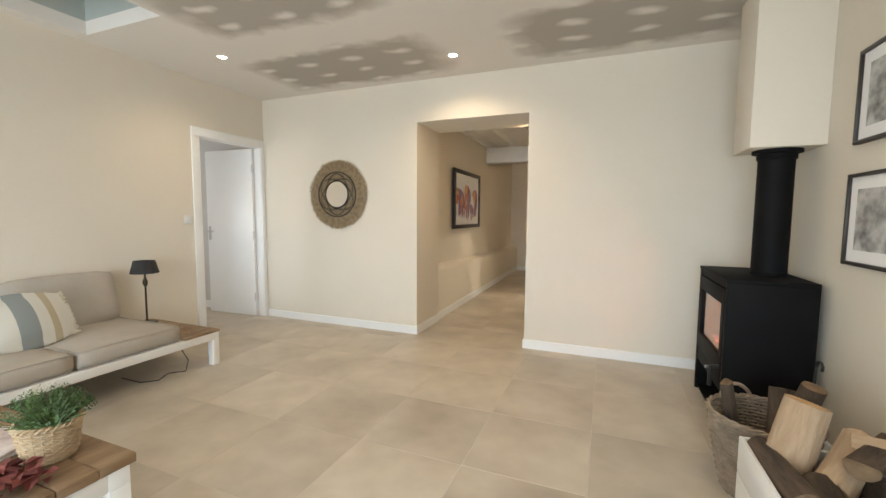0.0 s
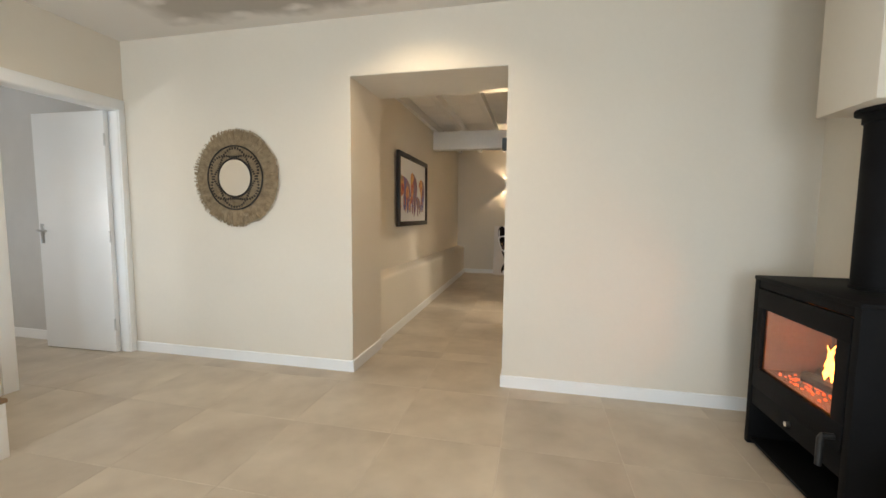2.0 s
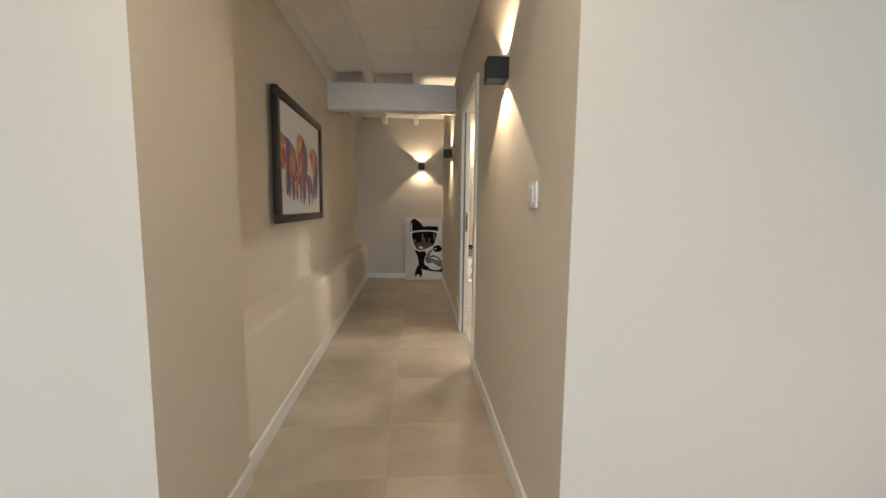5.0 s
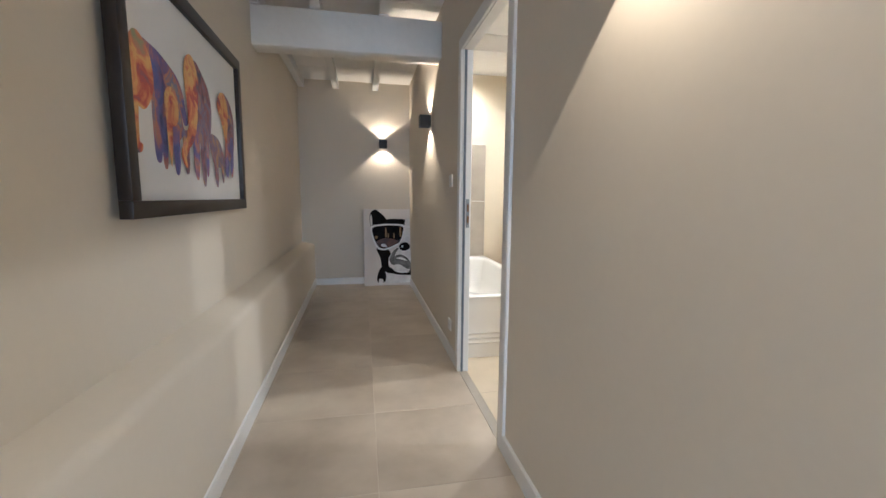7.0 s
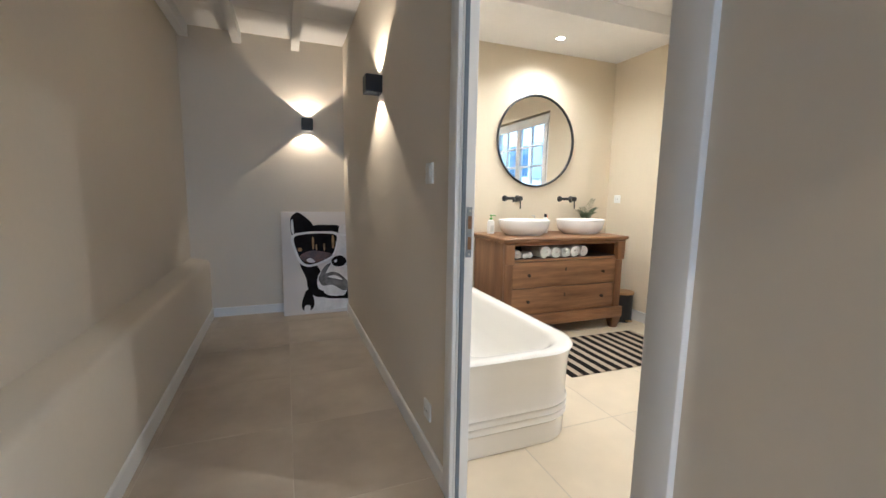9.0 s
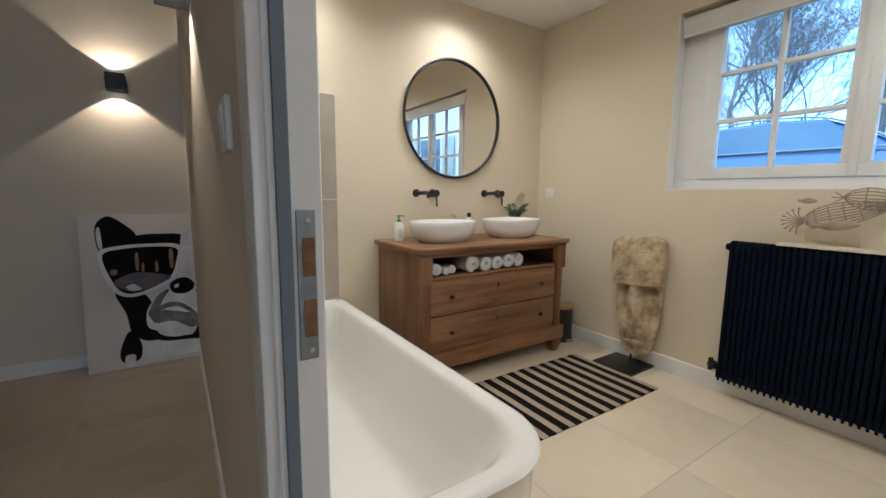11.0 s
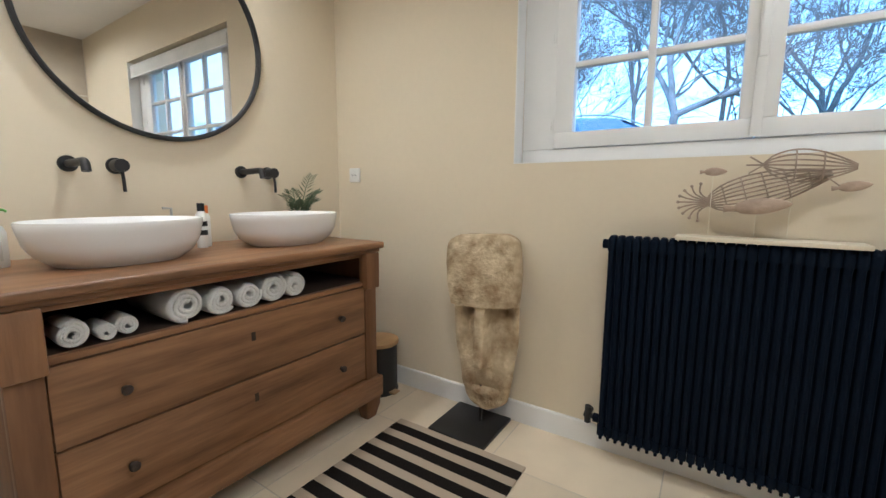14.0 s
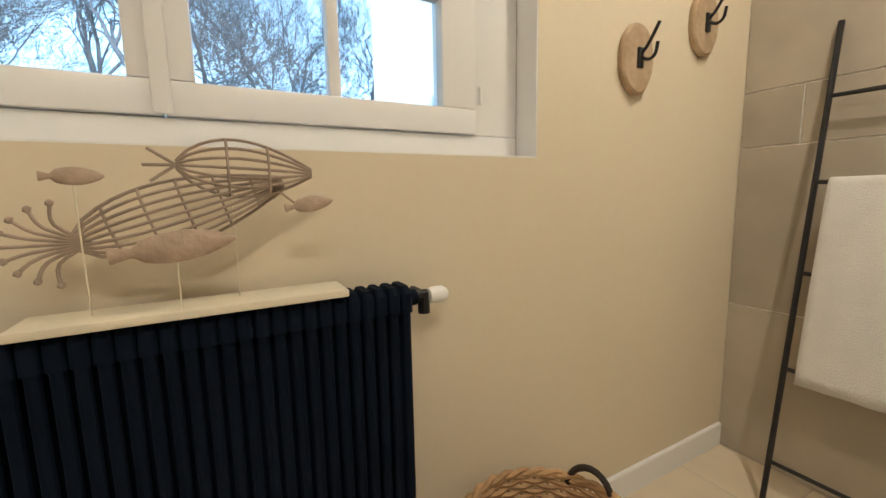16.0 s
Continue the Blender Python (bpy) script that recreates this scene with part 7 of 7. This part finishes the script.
for s in (-1, 1):
    for y0, y1, a, b in ((-0.72, 0.22, 1.18, 1.42), (0.30, 1.15, 1.43, 1.40), (1.22, 1.75, 1.38, 1.24)):
        bm = bmesh.new()
        pts = [(y0, 1.0, 0.862), (y1, 1.0, 0.862), (y1, b, 0.705 + (1.45 - b) * 0.2), (y0 + (0.40 if y0 < -0.5 else 0), a if y0 > -0.5 else 1.40, 0.70)]
        bm.faces.new([bm.verts.new((s * (w + 0.012), y, z)) for y, z, w in pts])
        part("side_window", bm, CARG, car, smooth=0)
    bm = bmesh.new()
    tube(bm, [(s * 0.885, -1.05, 0.985), (s * 0.885, 1.8, 0.995)], 0.012, 6)
    tube(bm, smooth_path([(s * 0.86, -1.08, 1.0), (s * 0.74, -0.70, 1.26), (s * 0.66, -0.22, 1.46), (s * 0.645, 0.4, 1.515), (s * 0.655, 1.2, 1.48), (s * 0.69, 1.85, 1.28)], 4), 0.014, 6)
    part("window_trim", bm, STEEL, car, "silver window trim")
    bm = bmesh.new()
    box(bm, s * 0.90 - 0.0, s * 0.90 + s * 0.16, -0.85, -0.72, 1.0, 1.11, bevel=0.03) if s > 0 else box(bm, -1.06, -0.90, -0.85, -0.72, 1.0, 1.11, bevel=0.03)
    part("wing_mirror", bm, CARP, car)
    for y in (-1.4, 1.35):
        bm = bmesh.new()
        lathe(bm, [(0.20, -0.09), (0.31, -0.10), (0.33, -0.06), (0.33, 0.06), (0.31, 0.10), (0.20, 0.09)], 28)
        w = part("wheel", bm, TYRE, car, at=pose(s * 0.82, y, 0.33, 0, 90, 0))
        bm = bmesh.new()
        lathe(bm, [(0.0001, 0.06), (0.05, 0.07), (0.20, 0.085), (0.205, 0.0), (0.20, -0.085), (0.05, -0.07), (0.0001, -0.06)], 20)
        part("rim", bm, STEEL, w)
bm = bmesh.new()
bm.faces.new([bm.verts.new(v) for v in ((-0.80, -1.10, 0.99), (0.80, -1.10, 0.99), (0.64, -0.28, 1.445), (-0.64, -0.28, 1.445))])
part("windscreen", bm, CARG, car, smooth=0)

# white neighbouring house
hs = thing("house", "white rendered neighbouring house with pale shutters", "house", (8.28, 0.48, GZ), -24)
RENDER = material("white_render", (0.82, 0.82, 0.80), 0.9, vary=0.04, scale=2, bump=0.1, bscale=40)
bm = bmesh.new()
box(bm, 0, 7, -6, 3.25, -0.2, 8.0)
part("wall", bm, RENDER, hs)
bm = bmesh.new()
loft(bm, [[Vector((-0.4, y, 8.0)), Vector((7.4, y, 8.0)), Vector((7.4, y, 8.15)), Vector((3.5, y, 10.0)), Vector((-0.4, y, 8.15))] for y in (-6.4, 3.6)])
part("roof", bm, material("brown_roof_tiles", (0.16, 0.09, 0.06), 0.9, vary=0.3, scale=6, bump=0.4, bscale=12), hs)
SHUT = material("pale_green_shutter", (0.42, 0.47, 0.45), 0.6, vary=0.06)
for y in (1.0, -2.6):
    z0 = 1.0
    w = new("window")
    w.parent = hs
    bm = bmesh.new()
    box(bm, -0.03, 0.02, y - 0.5, y + 0.5, z0, z0 + 1.3)
    part("frame", bm, WHITE, w)
    bm = bmesh.new()
    box(bm, -0.036, -0.03, y - 0.43, y + 0.43, z0 + 0.07, z0 + 1.23)
    part("pane", bm, CARG, w)
    for s in (-1, 1):
        bm = bmesh.new()
        box(bm, -0.07, -0.035, y + s * 0.78 - 0.25, y + s * 0.78 + 0.25, z0 - 0.02, z0 + 1.32, bevel=0.005)
        part("shutter", bm, SHUT, w, "pale green wooden shutter")

# ---- floor and wall tiles ----
tiled_floor("floor_living", LW - 0.12, LE, LS, OB, 0.0, 2.47, 0.6, 0.6, TILE, "large matt beige-grey stoneware floor tiles")
tiled_floor("floor_corridor", -2.08, CE + 0.0, OB, CN, 0.0 - 0.02, 2.47, 0.6, 0.6, TILE, "large matt beige-grey stoneware tiles in the corridor")
tiled_floor("floor_bath", CEB, BE, BS, BN, 0.4, 6.79, 0.6, 0.6, BATH_TILE, "cream stoneware floor tiles in the bathroom")
tiled_floor("floor_side_room", -6.6, LW - 0.12, 1.5, 3.88, 0.0, 2.47, 0.6, 0.6, TILE, "beige-grey stoneware tiles in the side room")


def wall_tiles(name, fixed, out, spans, label):
    """Tiles on a wall across y: spans of (x0, x1, z0, z1)."""
    w = tagged(new(name), label, "wall tiles", kind="structure")
    xs = [s[0] for s in spans] + [s[1] for s in spans]
    zs = [s[2] for s in spans] + [s[3] for s in spans]
    bm = bmesh.new()
    box(bm, min(xs), max(xs), min(fixed, fixed + out * 0.007), max(fixed, fixed + out * 0.007), min(zs), max(zs))
    part("grout_bed", bm, WHITE_GROUT, w, "white grout")
    for x0, x1, z0, z1 in spans:
        bm = bmesh.new()
        a, b = sorted((fixed + out * 0.006, fixed + out * 0.0115))
        box(bm, -(x1 - x0) / 2 + 0.003, (x1 - x0) / 2 - 0.003, a - fixed, b - fixed, -(z1 - z0) / 2 + 0.003, (z1 - z0) / 2 - 0.003, bevel=0.0012, seg=1)
        part("wall_tile", bm, WALL_TILE, w, at=Matrix.Translation(((x0 + x1) / 2, fixed, (z0 + z1) / 2)))


wall_tiles("wall_tiles_bath", BN, -1, [(-0.593, -0.265, 1.108, 1.75), (-0.265, 0.127, 1.108, 1.75), (-0.593, -0.265, 0.47, 1.108), (-0.265, 0.127, 0.47, 1.108)], "large taupe wall tiles above the bathtub")
sp = []
for z0, z1, off in ((0, 0.631, 0.0), (0.631, 1.254, 0.3), (1.46, 2.08, 0.0), (2.08, 2.66, 0.3)):
    x = BE
    for w in ((1.2, 1.2) if off == 0 else (0.9, 1.2, 0.385)):
        x0 = max(CEB, x - w)
        if x - x0 > 0.03:
            sp.append((x0, x, z0, z1))
        x = x0
x, k = BE, 0
while x > CEB + 0.05:
    w = 0.19 if k == 0 else 0.6
    sp.append((max(CEB, x - w), x, 1.254, 1.46))
    x, k = max(CEB, x - w), k + 1
wall_tiles("wall_tiles_shower", BS, 1, sp, "large taupe tiles with a narrow band on the shower wall")

# the same tiles turned along the partition beside the bathtub
wt = tagged(new("wall_tiles_partition"), "large taupe wall tiles on the partition beside the bathtub", "wall tiles", kind="structure")
bm = bmesh.new()
box(bm, CEB + 0.0005, CEB + 0.007, 6.70, BN - 0.0122, 0.466, 1.75)
part("grout_bed", bm, WHITE_GROUT, wt, "white grout")
y = BN - 0.012
while y > 6.74:
    y0 = max(6.70, y - 1.86)
    for z0, z1 in ((0.47, 1.108), (1.108, 1.75)):
        bm = bmesh.new()
        box(bm, 0.006, 0.0115, -(y - y0) / 2 + 0.003, (y - y0) / 2 - 0.003, -(z1 - z0) / 2 + 0.003, (z1 - z0) / 2 - 0.003, bevel=0.0012, seg=1)
        part("wall_tile", bm, WALL_TILE, wt, at=Matrix.Translation((CEB, (y + y0) / 2, (z0 + z1) / 2)))
    y = y0
